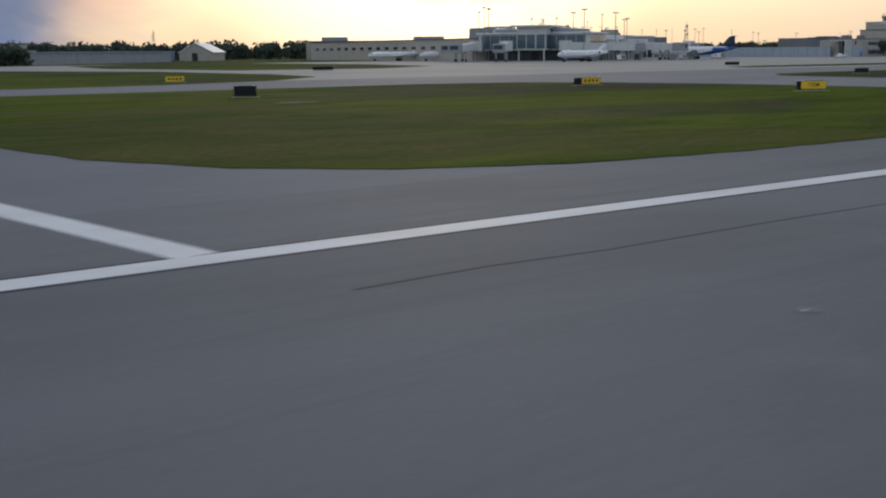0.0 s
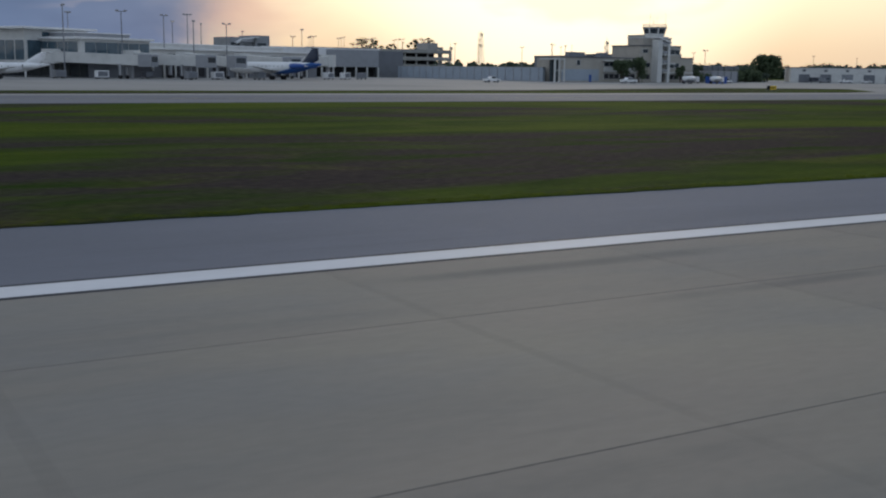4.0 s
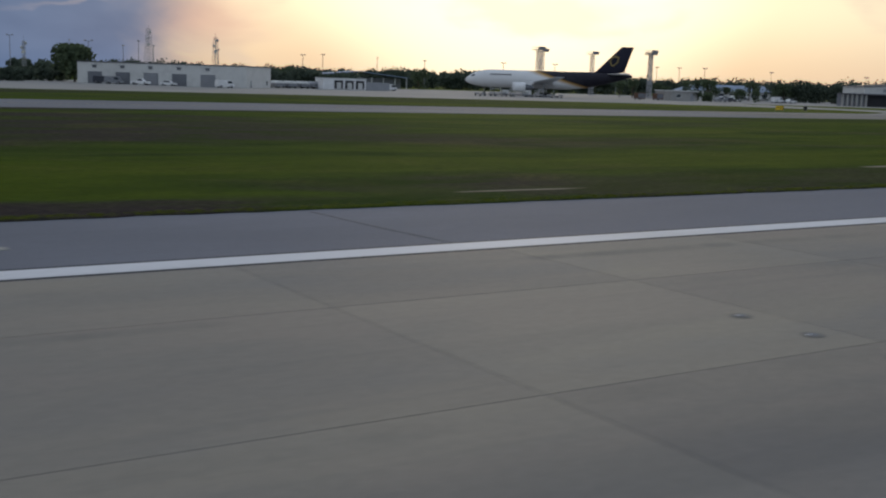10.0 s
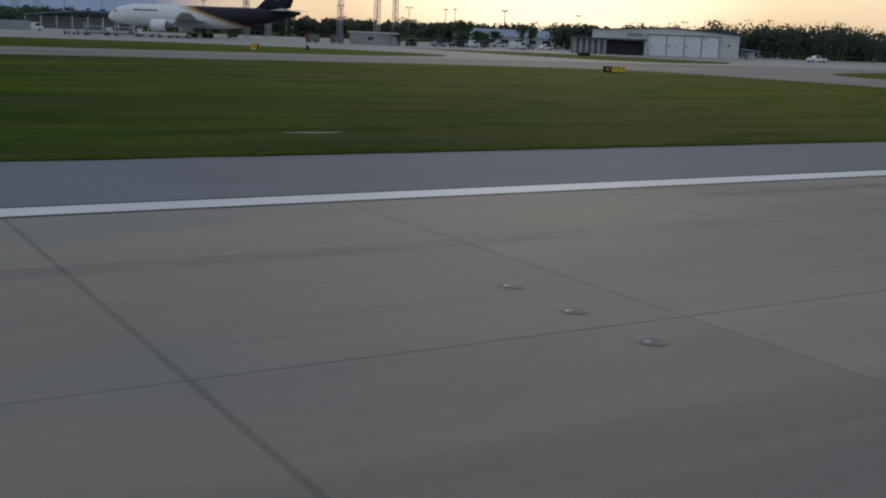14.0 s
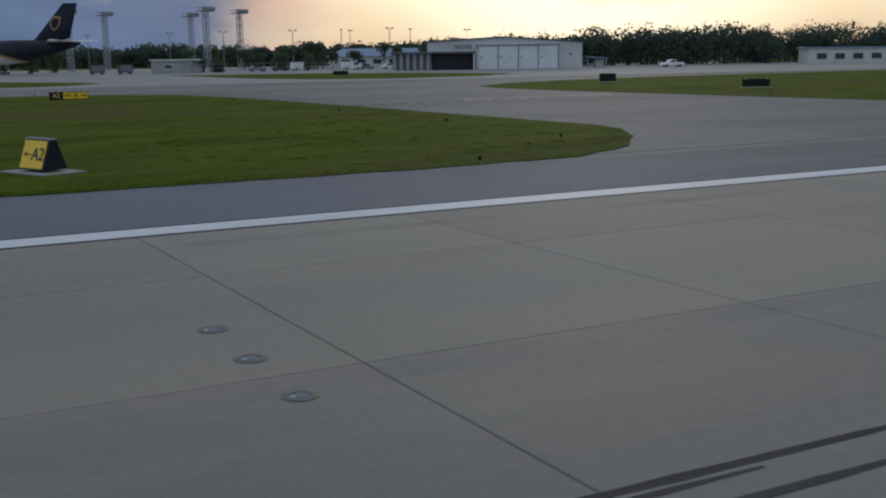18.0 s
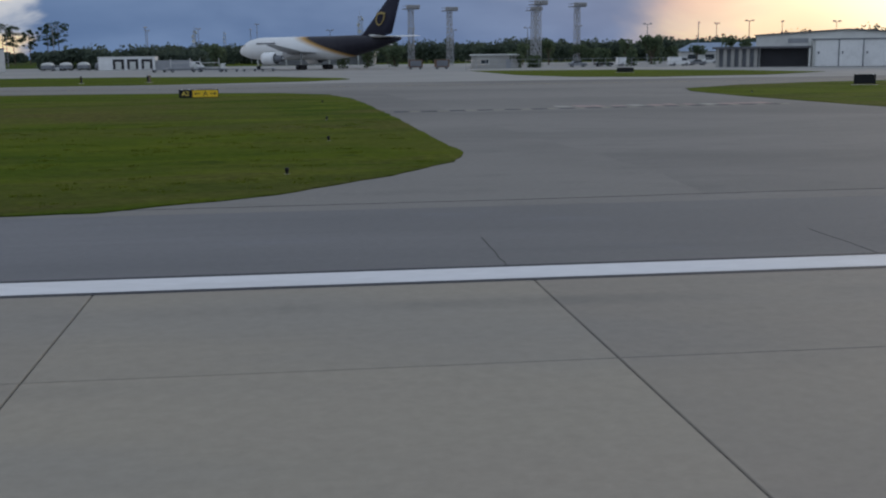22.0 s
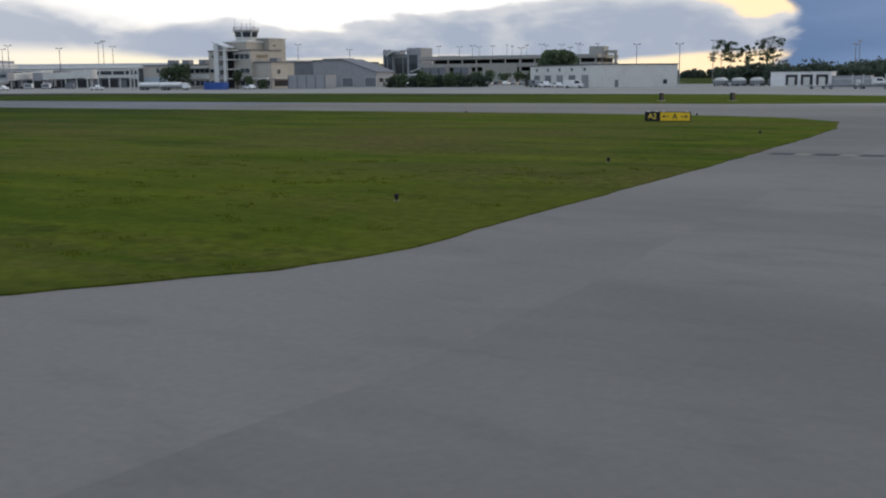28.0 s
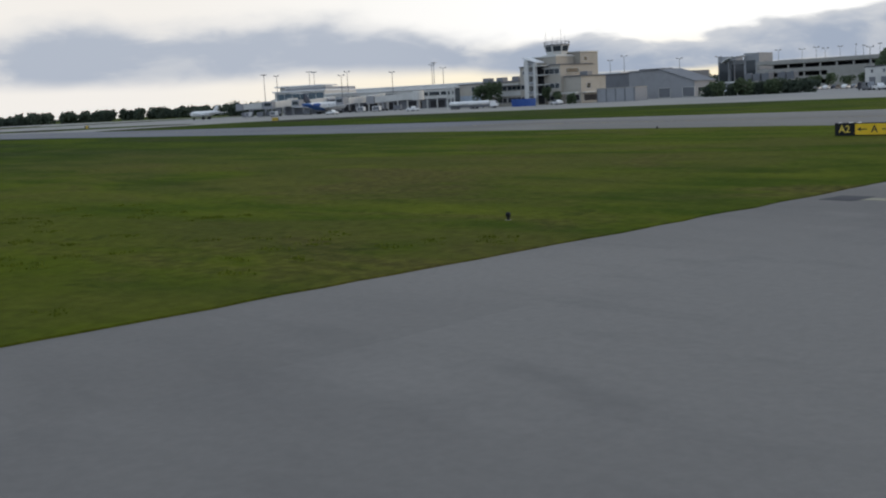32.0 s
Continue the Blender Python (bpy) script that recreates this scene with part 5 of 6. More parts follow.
block(ww, "wall", 0, 84, 0, 16, 0, 5.0, "roof_blue", "roof_blue", 0.3, 0.3)
lo = thing("low_warehouse", "long low grey-blue warehouse wall", "warehouse", 168, 425, 0, 42)
block(lo, "wall", 0, 120, 0, 24, 0, 4.6, "grey_wall", "roof_blue", 0.4, 0.4)
for k in range(12):
    part("rib", Shape().box(5 + 9.6 * k, 5.4 + 9.6 * k, -0.1, 0.01, 0, 4.5), "grey_wall", lo)
lo2 = thing("low_office", "low beige office block with flat roof", "office", 150, 430, 0, 20)
block(lo2, "wall", 0, 26, 0, 16, 0, 5.5, "beige", "roof_dark")
block(lo2, "upper", 14, 24, 3, 12, 5.9, 8.0, "beige", "roof_dark")
for k in range(5):
    window(lo2, 2 + 4.6 * k, 5 + 4.6 * k, 0, 2.0, 3.8)

# cargo side: blue-roofed shed, huts, trailers
bs = thing("blue_roof_shed", "open-sided cargo shed with blue-grey pitched roof", "shed", 752, 412, 0, -8)
part("roof", Shape().slab_side([(0, 4.4), (22, 6.6), (44, 4.4), (44, 4.7), (22, 6.95), (0, 4.7)], -1, 17), "roof_blue", bs)
block(bs, "wall", 1, 43, 6, 16, 0, 4.3, "grey_wall")
for k in range(9):
    part("post", Shape().box(0.6 + 5.3 * k, 0.95 + 5.3 * k, -0.6, -0.25, 0, 4.4), "pale", bs)
wh = thing("cargo_office", "long white cargo office with blue-grey roof", "office", 884, 326, 0, -14)
block(wh, "wall", 0, 44, 0, 14, 0, 3.4, "pale")
part("roof", Shape().add([(-0.8, -0.8, 3.4), (44.8, -0.8, 3.4), (40, 7, 6.0), (4, 7, 6.0), (-0.8, 14.8, 3.4), (44.8, 14.8, 3.4)], [(0, 1, 2, 3), (3, 2, 5, 4), (0, 3, 4), (1, 5, 2), (0, 4, 5, 1)]), "roof_blue", wh)
for k in range(8):
    window(wh, 2 + 5.2 * k, 5 + 5.2 * k, 0, 1.0, 2.6)
hut = thing("utility_hut", "small grey flat-roofed utility hut with pale roof edge", "hut", 811.5, 262, 0, -6)
block(hut, "wall", 0, 11, 0, 8, 0, 3.0, "concrete_wall", "pale", 0.4, 0.3)
window(hut, 2, 4, 0, 1.0, 2.2)
part("door", Shape().box(8, 9.2, -0.08, 0.01, 0, 2.2), "grey_wall", hut)
dk = thing("loading_dock", "white dock building with three dark dock doors", "dock", 714.0, 319.0, 0, 0)
block(dk, "wall", 0, 15.5, 0, 6, 0, 3.5, "white_gloss", "pale", 0.15, 0.25)
block(dk, "side", 15.6, 25, 1, 6, 0, 2.6, "grey_wall")
for k in range(3):
    f = part("dock_door", Shape().box(4.0 + 3.9 * k, 7.0 + 3.9 * k, -0.25, 0.01, 0.3, 3.0), "shadow_gap", dk, "dark dock door seal")
    part("panel", Shape().box(4.7 + 3.9 * k, 6.3 + 3.9 * k, -0.30, -0.251, 0.3, 2.3), "pale", f)
sm = thing("roadside_building", "small white and blue roadside building", "building", 982, 220, 0, -30)
block(sm, "wall", 0, 22, 0, 10, 0, 4.0, "pale", "roof_blue", 0.5, 0.4)
for k in range(4):
    window(sm, 2 + 5 * k, 5 + 5 * k, 0, 1.0, 2.8)


# jet bridges
def jet_bridge(x, y, turn, length):
    t = thing("jet_bridge", "pale enclosed jet bridge sloping down to its cab", "jet bridge", x, y, 0, turn, "jet bridges at the pier")
    part("tunnel", Shape().slab_side([(0, 4.4), (length, 3.6), (length, 6.3), (0, 7.3)], -1.5, 1.5), "pale", t)
    part("rotunda", Shape().tube((0, 0, 3.9), (0, 0, 7.8), 2.6, 2.6, 14), "pale", t)
    part("rotunda_column", Shape().tube((0, 0, 0), (0, 0, 3.9), 0.7, 0.7, 10), "steel", t)
    part("cab", Shape().chamfer(length, length + 3.8, -2.1, 2.1, 3.3, 6.7, 0.2), "grey_wall", t)
    part("cab_window", Shape().box(length + 3.79, length + 3.86, -1.6, 1.6, 4.6, 6.0), "glass_dark", t)
    for s_ in (-1, 1):
        part("lift_leg", Shape().box(length * 0.8 - 0.3, length * 0.8 + 0.3, s_ * 1.9 - 0.25, s_ * 1.9 + 0.25, 0.5, 4.0), "steel", t)
        part("wheel", Shape().tube((length * 0.8, s_ * 1.9 - 0.3, 0.5), (length * 0.8, s_ * 1.9 + 0.3, 0.5), 0.5, 0.5, 12), "tyre", t)
    part("leg_beam", Shape().box(length * 0.8 - 0.35, length * 0.8 + 0.35, -2.2, 2.2, 3.3, 3.7), "steel", t)
    return t


for x, y, a, ln in ((320.5, 329, 222, 17), (341.5, 318, 318, 27), (362, 313, 305, 24), (380, 322, 290, 22), (402, 334, 285, 24), (330, 352, 190, 22), (318, 345, 215, 24), (350, 325, -8, 32), (431, 333, 208, 20)):
    jet_bridge(x, y, a, ln)


# cooling units on stands between the tower and the white building
for k, x in enumerate((597.5, 600.6, 603.7, 609.2, 612.3)):
    cu = thing("cooling_unit", "dark boxy cooling unit on a steel stand", "cooling unit", x, 332, 0, 0, "cooling units")
    part("box", Shape().chamfer(-1.25, 1.25, -1.2, 1.2, 4.0, 6.2, 0.08), "dark_wall", cu)
    part("fan_ring", Shape().tube((0, 0, 6.2), (0, 0, 6.45), 0.8, 0.8, 12), "pole", cu)
    for a in (-1.1, 1.1):
        for b in (-1.0, 1.0):
            part("leg", Shape().box(a - 0.08, a + 0.08, b - 0.08, b + 0.08, 0, 4.0), "steel", cu)


# ---- parked aircraft ----
def livery(name, front, back, line, x_top, slope, z_top, band=0.9):
    """Fuselage paint: a front and a back colour parted by a slanting swoosh."""
    m = bpy.data.materials.new(name)
    m.use_nodes = True
    n = Nodes(m.node_tree)
    at = n.vec("MULTIPLY", n.add("ShaderNodeTexCoord").outputs["Object"], (1 / U,) * 3)
    x, y, z = n.xyz(at)
    drop = n.math("SUBTRACT", z_top, z)
    edge = n.math("SUBTRACT", n.math("SUBTRACT", x, x_top), n.math("MULTIPLY", n.math("POWER", n.math("MAXIMUM", drop, 0.0), 1.15), slope))
    c = n.mix(n.span(edge, -band, 0.0, smooth=False), front, line)
    c = n.mix(n.span(edge, 0.0, band * 0.5, smooth=False), c, back)
    dirt = n.noise(at, 0.5, 5.0)
    c = n.mix(n.math("MULTIPLY", n.span(dirt, 0.45, 0.75), 0.06), c, (0.2, 0.2, 0.2))
    p = n.add("ShaderNodeBsdfPrincipled", ins={"Base Color": c, "Roughness": 0.55, "Specular IOR Level": 0.25})
    n.t.links.new(p.outputs[0], n.add("ShaderNodeOutputMaterial").inputs[0])
    return m


M["freight"] = livery("freighter_paint", (0.74, 0.74, 0.74), (0.014, 0.013, 0.022), (0.45, 0.25, 0.06), 23.5, 2.7, 7.9, 3.6)
M["brown"] = plain("dark_brown_paint", (0.014, 0.014, 0.028), 0.6, spec=0.25)
M["blue_belly"] = livery("white_and_blue_jet_paint", (0.74, 0.74, 0.74), (0.03, 0.10, 0.32), (0.20, 0.35, 0.55), 33.0, -3.5, 5.2, 0.8)
M["teal"] = plain("dark_navy_tail_paint", (0.018, 0.03, 0.06), 0.4)
M["wing_grey"] = plain("pale_grey_wing_paint", (0.50, 0.51, 0.53), 0.5)


def ring(x, zc, ry, rz, n=20):
    return [(x, ry * math.cos(2 * math.pi * i / n), zc + rz * math.sin(2 * math.pi * i / n)) for i in range(n)]


def foil(x0, x1, y, z, t, upright=False):
    """A wing section from x0 to x1 with thickness t."""
    c = x1 - x0
    pts = [(0, 0), (0.04, 0.45), (0.15, 0.85), (0.4, 1.0), (0.7, 0.6), (1, 0.05), (1, -0.05), (0.7, -0.35), (0.4, -0.6), (0.15, -0.5), (0.04, -0.3)]
    if upright:
        return [(x0 + c * u, y + v * t / 2, z) for u, v in pts]
    return [(x0 + c * u, y, z + v * t / 2) for u, v in pts]


def airliner(x, y, nose_dir, k, spec, label, group="parked aircraft"):
    """An airliner with its nose at local 0, its tail along +x. k: size against the freighter."""
    t = thing("airliner", label, "aircraft", x, y, 0, nose_dir, group)
    R, L, body, fin_mat, ttail = spec["r"], spec["l"], spec["body"], spec["fin"], spec["ttail"]
    zc = spec["zc"]
    prof = [(0, -0.25, 0.03), (0.012, -0.22, 0.30), (0.035, -0.15, 0.55), (0.075, -0.06, 0.82), (0.13, 0, 0.97), (0.17, 0, 1), (0.62, 0, 1), (0.73, 0.12, 0.90), (0.84, 0.33, 0.64), (0.94, 0.54, 0.34), (1.0, 0.66, 0.12)]
    fus = part("fuselage", Shape().loft([ring(a * L, zc + b * R, c * R, c * R) for a, b, c in prof]), body, t, "", True)
    wx = L * spec.get("wing_at", 0.34)
    span, cr, ct, sweep = spec["span"], spec["cr"], spec["ct"], spec["sweep"]
    for s_ in (-1, 1):
        secs = [foil(wx, wx + cr, s_ * R * 0.6, zc - 0.45 * R, 0.11 * cr), foil(wx + sweep * 0.33, wx + cr * 0.98, s_ * span * 0.33, zc - 0.30 * R, 0.085 * cr), foil(wx + sweep, wx + sweep + ct, s_ * span, zc + 0.28 * R, 0.09 * ct)]
        if s_ > 0:
            secs = [q[::-1] for q in secs]
        part("wing", Shape().loft(secs), "wing_grey" if spec["freight"] else "white_gloss", t, "pale grey metal wing", True)
        hz = spec["hz"]
        hx = spec["hx"]
        secs = [foil(hx, hx + spec["hc"], s_ * (0.4 if ttail else R * 0.25), hz, 0.1 * spec["hc"]), foil(hx + spec["hs"], hx + spec["hs"] + spec["hc"] * 0.45, s_ * spec["hspan"], hz + 0.3, 0.05 * spec["hc"])]
        if s_ > 0:
            secs = [q[::-1] for q in secs]
        part("tailplane", Shape().loft(secs), "white_gloss", t, "", True)
        if ttail:
            ex, ey, ez, er, el = L * 0.74, s_ * R * 1.45, zc + R * 0.35, R * 0.42, L * 0.15
        else:
            ex, ey, ez, er, el = wx - 1.6, s_ * span * 0.36, zc - R * 0.88, R * 0.53, L * 0.105
        rings = [[(ex + a * el, ey + er * b * math.cos(q), ez + er * b * math.sin(q)) for q in np.linspace(0, 2 * math.pi, 18, endpoint=False)] for a, b in (((0, 0.90), (0.04, 1.0), (0.3, 1.06), (0.62, 1.02), (0.74, 0.92), (0.745, 0.5)) if spec["freight"] else ((0, 0.86), (0.04, 1.0), (0.35, 1.06), (0.7, 0.9), (1.0, 0.55)))]
        e = part("engine", Shape().loft(rings), "white_gloss" if spec["freight"] else spec.get("cowl", "white_gloss"), t, "engine cowling", True)
        part("intake", Shape().tube((ex - 0.01, ey, ez), (ex + 0.03 * el, ey, ez), er * 0.78, er * 0.78, 18), "sign_black", e, "dark intake")
        if spec["freight"]:
            part("core_cowl", Shape().tube((ex + el * 0.742, ey, ez), (ex + el * 1.12, ey, ez), er * 0.66, er * 0.40, 16), "dark_wall", e, "dark core cowl")
            part("fan_duct", Shape().tube((ex + el * 0.746, ey, ez), (ex + el * 0.752, ey, ez), er * 0.86, er * 0.86, 16), "sign_black", e, "dark fan duct")
        part("exhaust", Shape().tube((ex + el, ey, ez), (ex + el * 1.22, ey, ez), er * 0.36, er * 0.12, 14), "metal_bare", e)
        part("pylon", Shape().slab_side([(ex + 0.25 * el, ez + er * 0.7), (ex + el, ez + er * 0.4), (ex + el * 1.3, zc - 0.3 * R), (ex + 0.6 * el, zc - 0.3 * R)], ey - 0.15, ey + 0.15) if not ttail else Shape().box(ex + 0.25 * el, ex + 0.8 * el, min(ey, s_ * R * 0.8), max(ey, s_ * R * 0.8), ez - 0.15, ez + 0.15), "white_gloss", e)
        gx, gy = wx + cr * 0.72, s_ * R * spec.get("track", 1.7)
        g_ = part("main_gear", Shape().tube((gx, gy, 0.7), (gx, gy, zc - R * 0.4), 0.22, 0.22, 8), "steel", t)
        for a in ((-0.75, 0.75) if spec["freight"] else (0,)):
            for b in (-0.45, 0.45):
                part("wheel", Shape().tube((gx + a, gy + b - 0.2, 0.62), (gx + a, gy + b + 0.2, 0.62), 0.62, 0.62, 14), "tyre", g_)
    fx, ft, fh, fr = spec["fx"], spec["ft"], spec["fh"], spec["fr"]
    zr = zc + R * 0.78
    part("fin", Shape().loft([foil(fx - 3.2 * R / 2.8, fx + fr * 0.4, 0, zr - 0.3, 0.3, True), foil(fx, fx + fr, 0, zr + 0.9, 0.75, True), foil(ft, ft + fr * 0.42, 0, fh, 0.30, True)]), fin_mat, t, "", True)
    if spec["freight"]:
        ex = fx + (ft - fx) * 0.52 + 1.6
        ez = zr + (fh - zr) * 0.50
        sh2 = [(-1.3, 1.3), (0, 1.6), (1.3, 1.3), (1.3, -0.4), (0.75, -1.3), (0, -1.75), (-0.75, -1.3), (-1.3, -0.4)]
        for s_ in (-1, 1):
            v = [(ex + a + b * 0.25, s_ * 0.33, ez + b) for a, b in sh2] + [(ex + a + b * 0.25, s_ * 0.20, ez + b) for a, b in sh2]
            part("emblem", Shape().add(v, [tuple(range(8)), tuple(range(15, 7, -1))] + [(i, i + 8, (i + 1) % 8 + 8, (i + 1) % 8) for i in range(8)]), "gold", t, "plain gold shield shape")
            v = [(ex + 0.72 * a + b * 0.18, s_ * 0.345, ez + 0.72 * b - 0.1) for a, b in sh2] + [(ex + 0.72 * a + b * 0.18, s_ * 0.30, ez + 0.72 * b - 0.1) for a, b in sh2]
            part("emblem_field", Shape().add(v, [tuple(range(8)), tuple(range(15, 7, -1))] + [(i, i + 8, (i + 1) % 8 + 8, (i + 1) % 8) for i in range(8)]), "brown", t, "dark field inside the shield")
            part("title_bar", Shape().box(8.6, 15.4, s_ * R * 0.93 - 0.06, s_ * R * 0.93 + 0.06, zc + 0.45 * R - 0.12, zc + 0.45 * R + 0.14), "brown", fus, "plain brown bar where lettering stands")
    for s_ in (-1, 1):
        part("cockpit_window", Shape().add([(0.035 * L, s_ * 0.40 * R, zc + 0.22 * R), (0.062 * L, s_ * 0.72 * R, zc + 0.18 * R), (0.066 * L, s_ * 0.64 * R, zc + 0.42 * R), (0.046 * L, s_ * 0.30 * R, zc + 0.40 * R)], [(0, 1, 2, 3)]), "glass_dark", fus)
        if not spec["freight"]:
            for k_ in range(int(L * 0.62 / 1.6)):
                wx_ = L * 0.14 + 1.6 * k_
                if wx_ < L * 0.66:
                    part("cabin_window", Shape().box(wx_, wx_ + 0.3, s_ * R * 0.985 - 0.03, s_ * R * 0.985 + 0.03, zc + 0.20 * R, zc + 0.33 * R), "glass_dark", fus)
    ng = part("nose_gear", Shape().tube((L * 0.12, 0, 0.5), (L * 0.12, 0, zc - R * 0.7), 0.14, 0.14, 8), "steel", t)
    for b in (-0.3, 0.3):
        part("wheel", Shape().tube((L * 0.12, b - 0.14, 0.48), (L * 0.12, b + 0.14, 0.48), 0.48, 0.48, 12), "tyre", ng)
    for o in (t,):
        o.scale = (k, k, k)
    return t


FREIGHTER = dict(r=2.85, l=53.6, zc=5.3, body="freight", fin="brown", ttail=False, freight=True, span=22.4, cr=11.0, ct=2.6, sweep=13.0, hx=45.5, hc=6.5, hs=5.0, hz=7.6, hspan=8.1, fx=42.0, ft=49.8, fh=16.3, fr=9.0)
REAR_JET = dict(r=1.75, l=36.0, zc=3.4, body="blue_belly", fin="teal", ttail=True, freight=False, wing_at=0.42, span=14.2, cr=6.0, ct=1.6, sweep=6.5, hx=33.0, hc=3.0, hs=1.8, hz=9.0, hspan=5.6, fx=29.5, ft=32.6, fh=9.0, fr=5.6, cowl="blue_gloss", track=1.4)
SMALL_JET = dict(r=1.35, l=26.8, zc=2.7, body="white_gloss", fin="white_gloss", ttail=True, freight=False, wing_at=0.42, span=10.6, cr=4.6, ct=1.3, sweep=4.5, hx=24.4, hc=2.4, hs=1.3, hz=6.3, hspan=4.0, fx=21.6, ft=24.2, fh=6.3, fr=4.4, cowl="white_gloss", track=1.2)
BLUE_TAIL = dict(SMALL_JET, fin="blue_gloss")
nose, tail = (754.9, 298.2), (794.9, 262.0)
airliner(*nose, math.degrees(math.atan2(tail[1] - nose[1], tail[0] - nose[0])), 1.0, FREIGHTER, "large white and dark brown cargo jet parked on its wheels", "")
airliner(393.5, 321.0, -64, 1.0, REAR_JET, "white jet with blue belly, rear engines and dark navy tail", "")
airliner(303.6, 402.0, -12, 1.0, SMALL_JET, "small white regional jet parked by the pier", "regional jets")
airliner(316.0, 381.0, -14, 1.0, BLUE_TAIL, "small white regional jet with a blue tail", "regional jets")
airliner(309.0, 287.0, 4, 1.0, SMALL_JET, "small white regional jet nose-in at the pier head", "regional jets")


# ---- vehicles ----
def wheel_set(t, xs, wd, r=0.34):
    for x in xs:
        for s_ in (-1, 1):
            w_ = part("wheel", Shape().tube((x, s_ * wd - 0.11, r), (x, s_ * wd + 0.11, r), r, r, 14), "tyre", t)
            part("rim", Shape().tube((x, s_ * (wd + 0.115) - 0.01, r), (x, s_ * (wd + 0.115) + 0.01, r), r * 0.55, r * 0.55, 10), "steel", w_)


def car(x, y, turn, paint, label, kind="car"):
    t = thing(kind, label, kind, x, y, 0, turn, "parked vehicles")
    if kind == "pickup":
        prof = [(-2.7, 0.45), (2.7, 0.45), (2.72, 0.8), (2.6, 1.05), (1.25, 1.15), (0.7, 1.75), (-0.6, 1.78), (-0.75, 1.1), (-2.7, 1.1)]
        glass = [(0.64, 1.2), (1.1, 1.18), (0.66, 1.66), (-0.5, 1.68), (-0.55, 1.2)]
    elif kind == "van":
        prof = [(-2.6, 0.4), (2.5, 0.4), (2.6, 0.9), (2.1, 1.2), (1.5, 2.05), (1.2, 2.15), (-2.55, 2.15), (-2.65, 1.0)]
        glass = [(2.0, 1.25), (1.5, 1.95), (0.4, 1.95), (0.4, 1.25)]
    else:
        prof = [(-2.2, 0.35), (2.2, 0.35), (2.25, 0.6), (2.05, 0.85), (1.1, 0.95), (0.45, 1.42), (-1.0, 1.45), (-1.75, 0.98), (-2.2, 0.92)]
        glass = [(0.98, 0.98), (0.42, 1.36), (-0.95, 1.38), (-1.55, 0.99)]
    part("body", Shape().slab_side(prof, -0.9, 0.9), paint, t)
    for s_ in (-1, 1):
        n = len(glass)
        v = [(a, s_ * 0.905, b) for a, b in glass] + [(a, s_ * 0.86, b) for a, b in glass]
        part("side_window", Shape().add(v, [tuple(range(n)), tuple(range(2 * n - 1, n - 1, -1))] + [(i, (i + 1) % n, n + (i + 1) % n, n + i) for i in range(n)]), "glass_dark", t)
        part("headlight", Shape().box(2.16 if kind == "car" else 2.5, 2.28 if kind == "car" else 2.74, s_ * 0.72 - 0.14, s_ * 0.72 + 0.14, 0.62, 0.78), "white_gloss", t)
    wheel_set(t, (-1.4, 1.4) if kind == "car" else (-1.65, 1.7), 0.82, 0.34 if kind == "car" else 0.38)
    return t


def tank_truck(x, y, turn, paint, label):
    t = thing("tank_truck", label, "truck", x, y, 0, turn, "apron vehicles")
    part("tank", Shape().loft([[(a, 1.1 * b * math.cos(q), 1.72 + 0.72 * b * math.sin(q)) for q in np.linspace(0, 2 * math.pi, 18, endpoint=False)] for a, b in ((-4.6, 0.8), (-4.4, 1), (1.9, 1), (2.1, 0.8))]), paint, t, "", True)
    part("chassis", Shape().box(-4.6, 4.4, -0.5, 0.5, 0.55, 1.0), "dark_wall", t)
    part("cab", Shape().slab_side([(2.5, 0.6), (4.6, 0.6), (4.6, 1.45), (4.25, 2.3), (2.5, 2.3)], -1.15, 1.15), paint, t)
    part("windscreen", Shape().add([(4.60, -1.0, 1.50), (4.60, 1.0, 1.50), (4.30, 1.0, 2.23), (4.30, -1.0, 2.23)], [(0, 1, 2, 3)]), "glass_dark", t)
    wheel_set(t, (-3.6, -2.4, 3.4), 1.0, 0.5)
    return t


def box_cart(x, y, turn, paint, label, size=(3.2, 1.8, 1.7)):
    t = thing("baggage_cart", label, "cart", x, y, 0, turn, "ground service carts")
    part("box", Shape().chamfer(-size[0] / 2, size[0] / 2, -size[1] / 2, size[1] / 2, 0.5, 0.5 + size[2], 0.08), paint, t)
    part("curtain", Shape().box(-size[0] * 0.42, size[0] * 0.42, -size[1] / 2 - 0.03, -size[1] / 2 + 0.01, 0.7, 0.3 + size[2]), "dark_wall", t)
    part("frame", Shape().box(-size[0] / 2 - 0.6, size[0] / 2, -0.2, 0.2, 0.38, 0.5), "steel", t)
    wheel_set(t, (-size[0] * 0.35, size[0] * 0.35), size[1] * 0.42, 0.22)
    return t


tank_truck(532.6, 271.3, 24, "white_gloss", "white tank truck parked before the tower")
tank_truck(543.2, 270.3, 30, "white_gloss", "white and grey fuel truck beside the tank truck")
car(506.5, 271, 175, "white_gloss", "white pickup with red stripe on the apron", "pickup")
car(561.0, 284.5, 170, "white_gloss", "white airport car by the tower")
car(456.0, 272, 5, "white_gloss", "white pickup truck on the apron", "pickup")
bc = thing("waste_container", "blue steel waste container by the tower", "container", 551.8, 279.4, 0, 4)
part("box", Shape().slab_side([(-3.7, 0.0), (3.7, 0.0), (3.95, 2.3), (-3.95, 2.3)], -1.4, 1.4), "blue_gloss", bc)
for k in range(8):
    part("rib", Shape().box(-3.5 + 0.98 * k, -3.35 + 0.98 * k, -1.5, -1.402, 0.2, 2.2), "blue_gloss", bc)
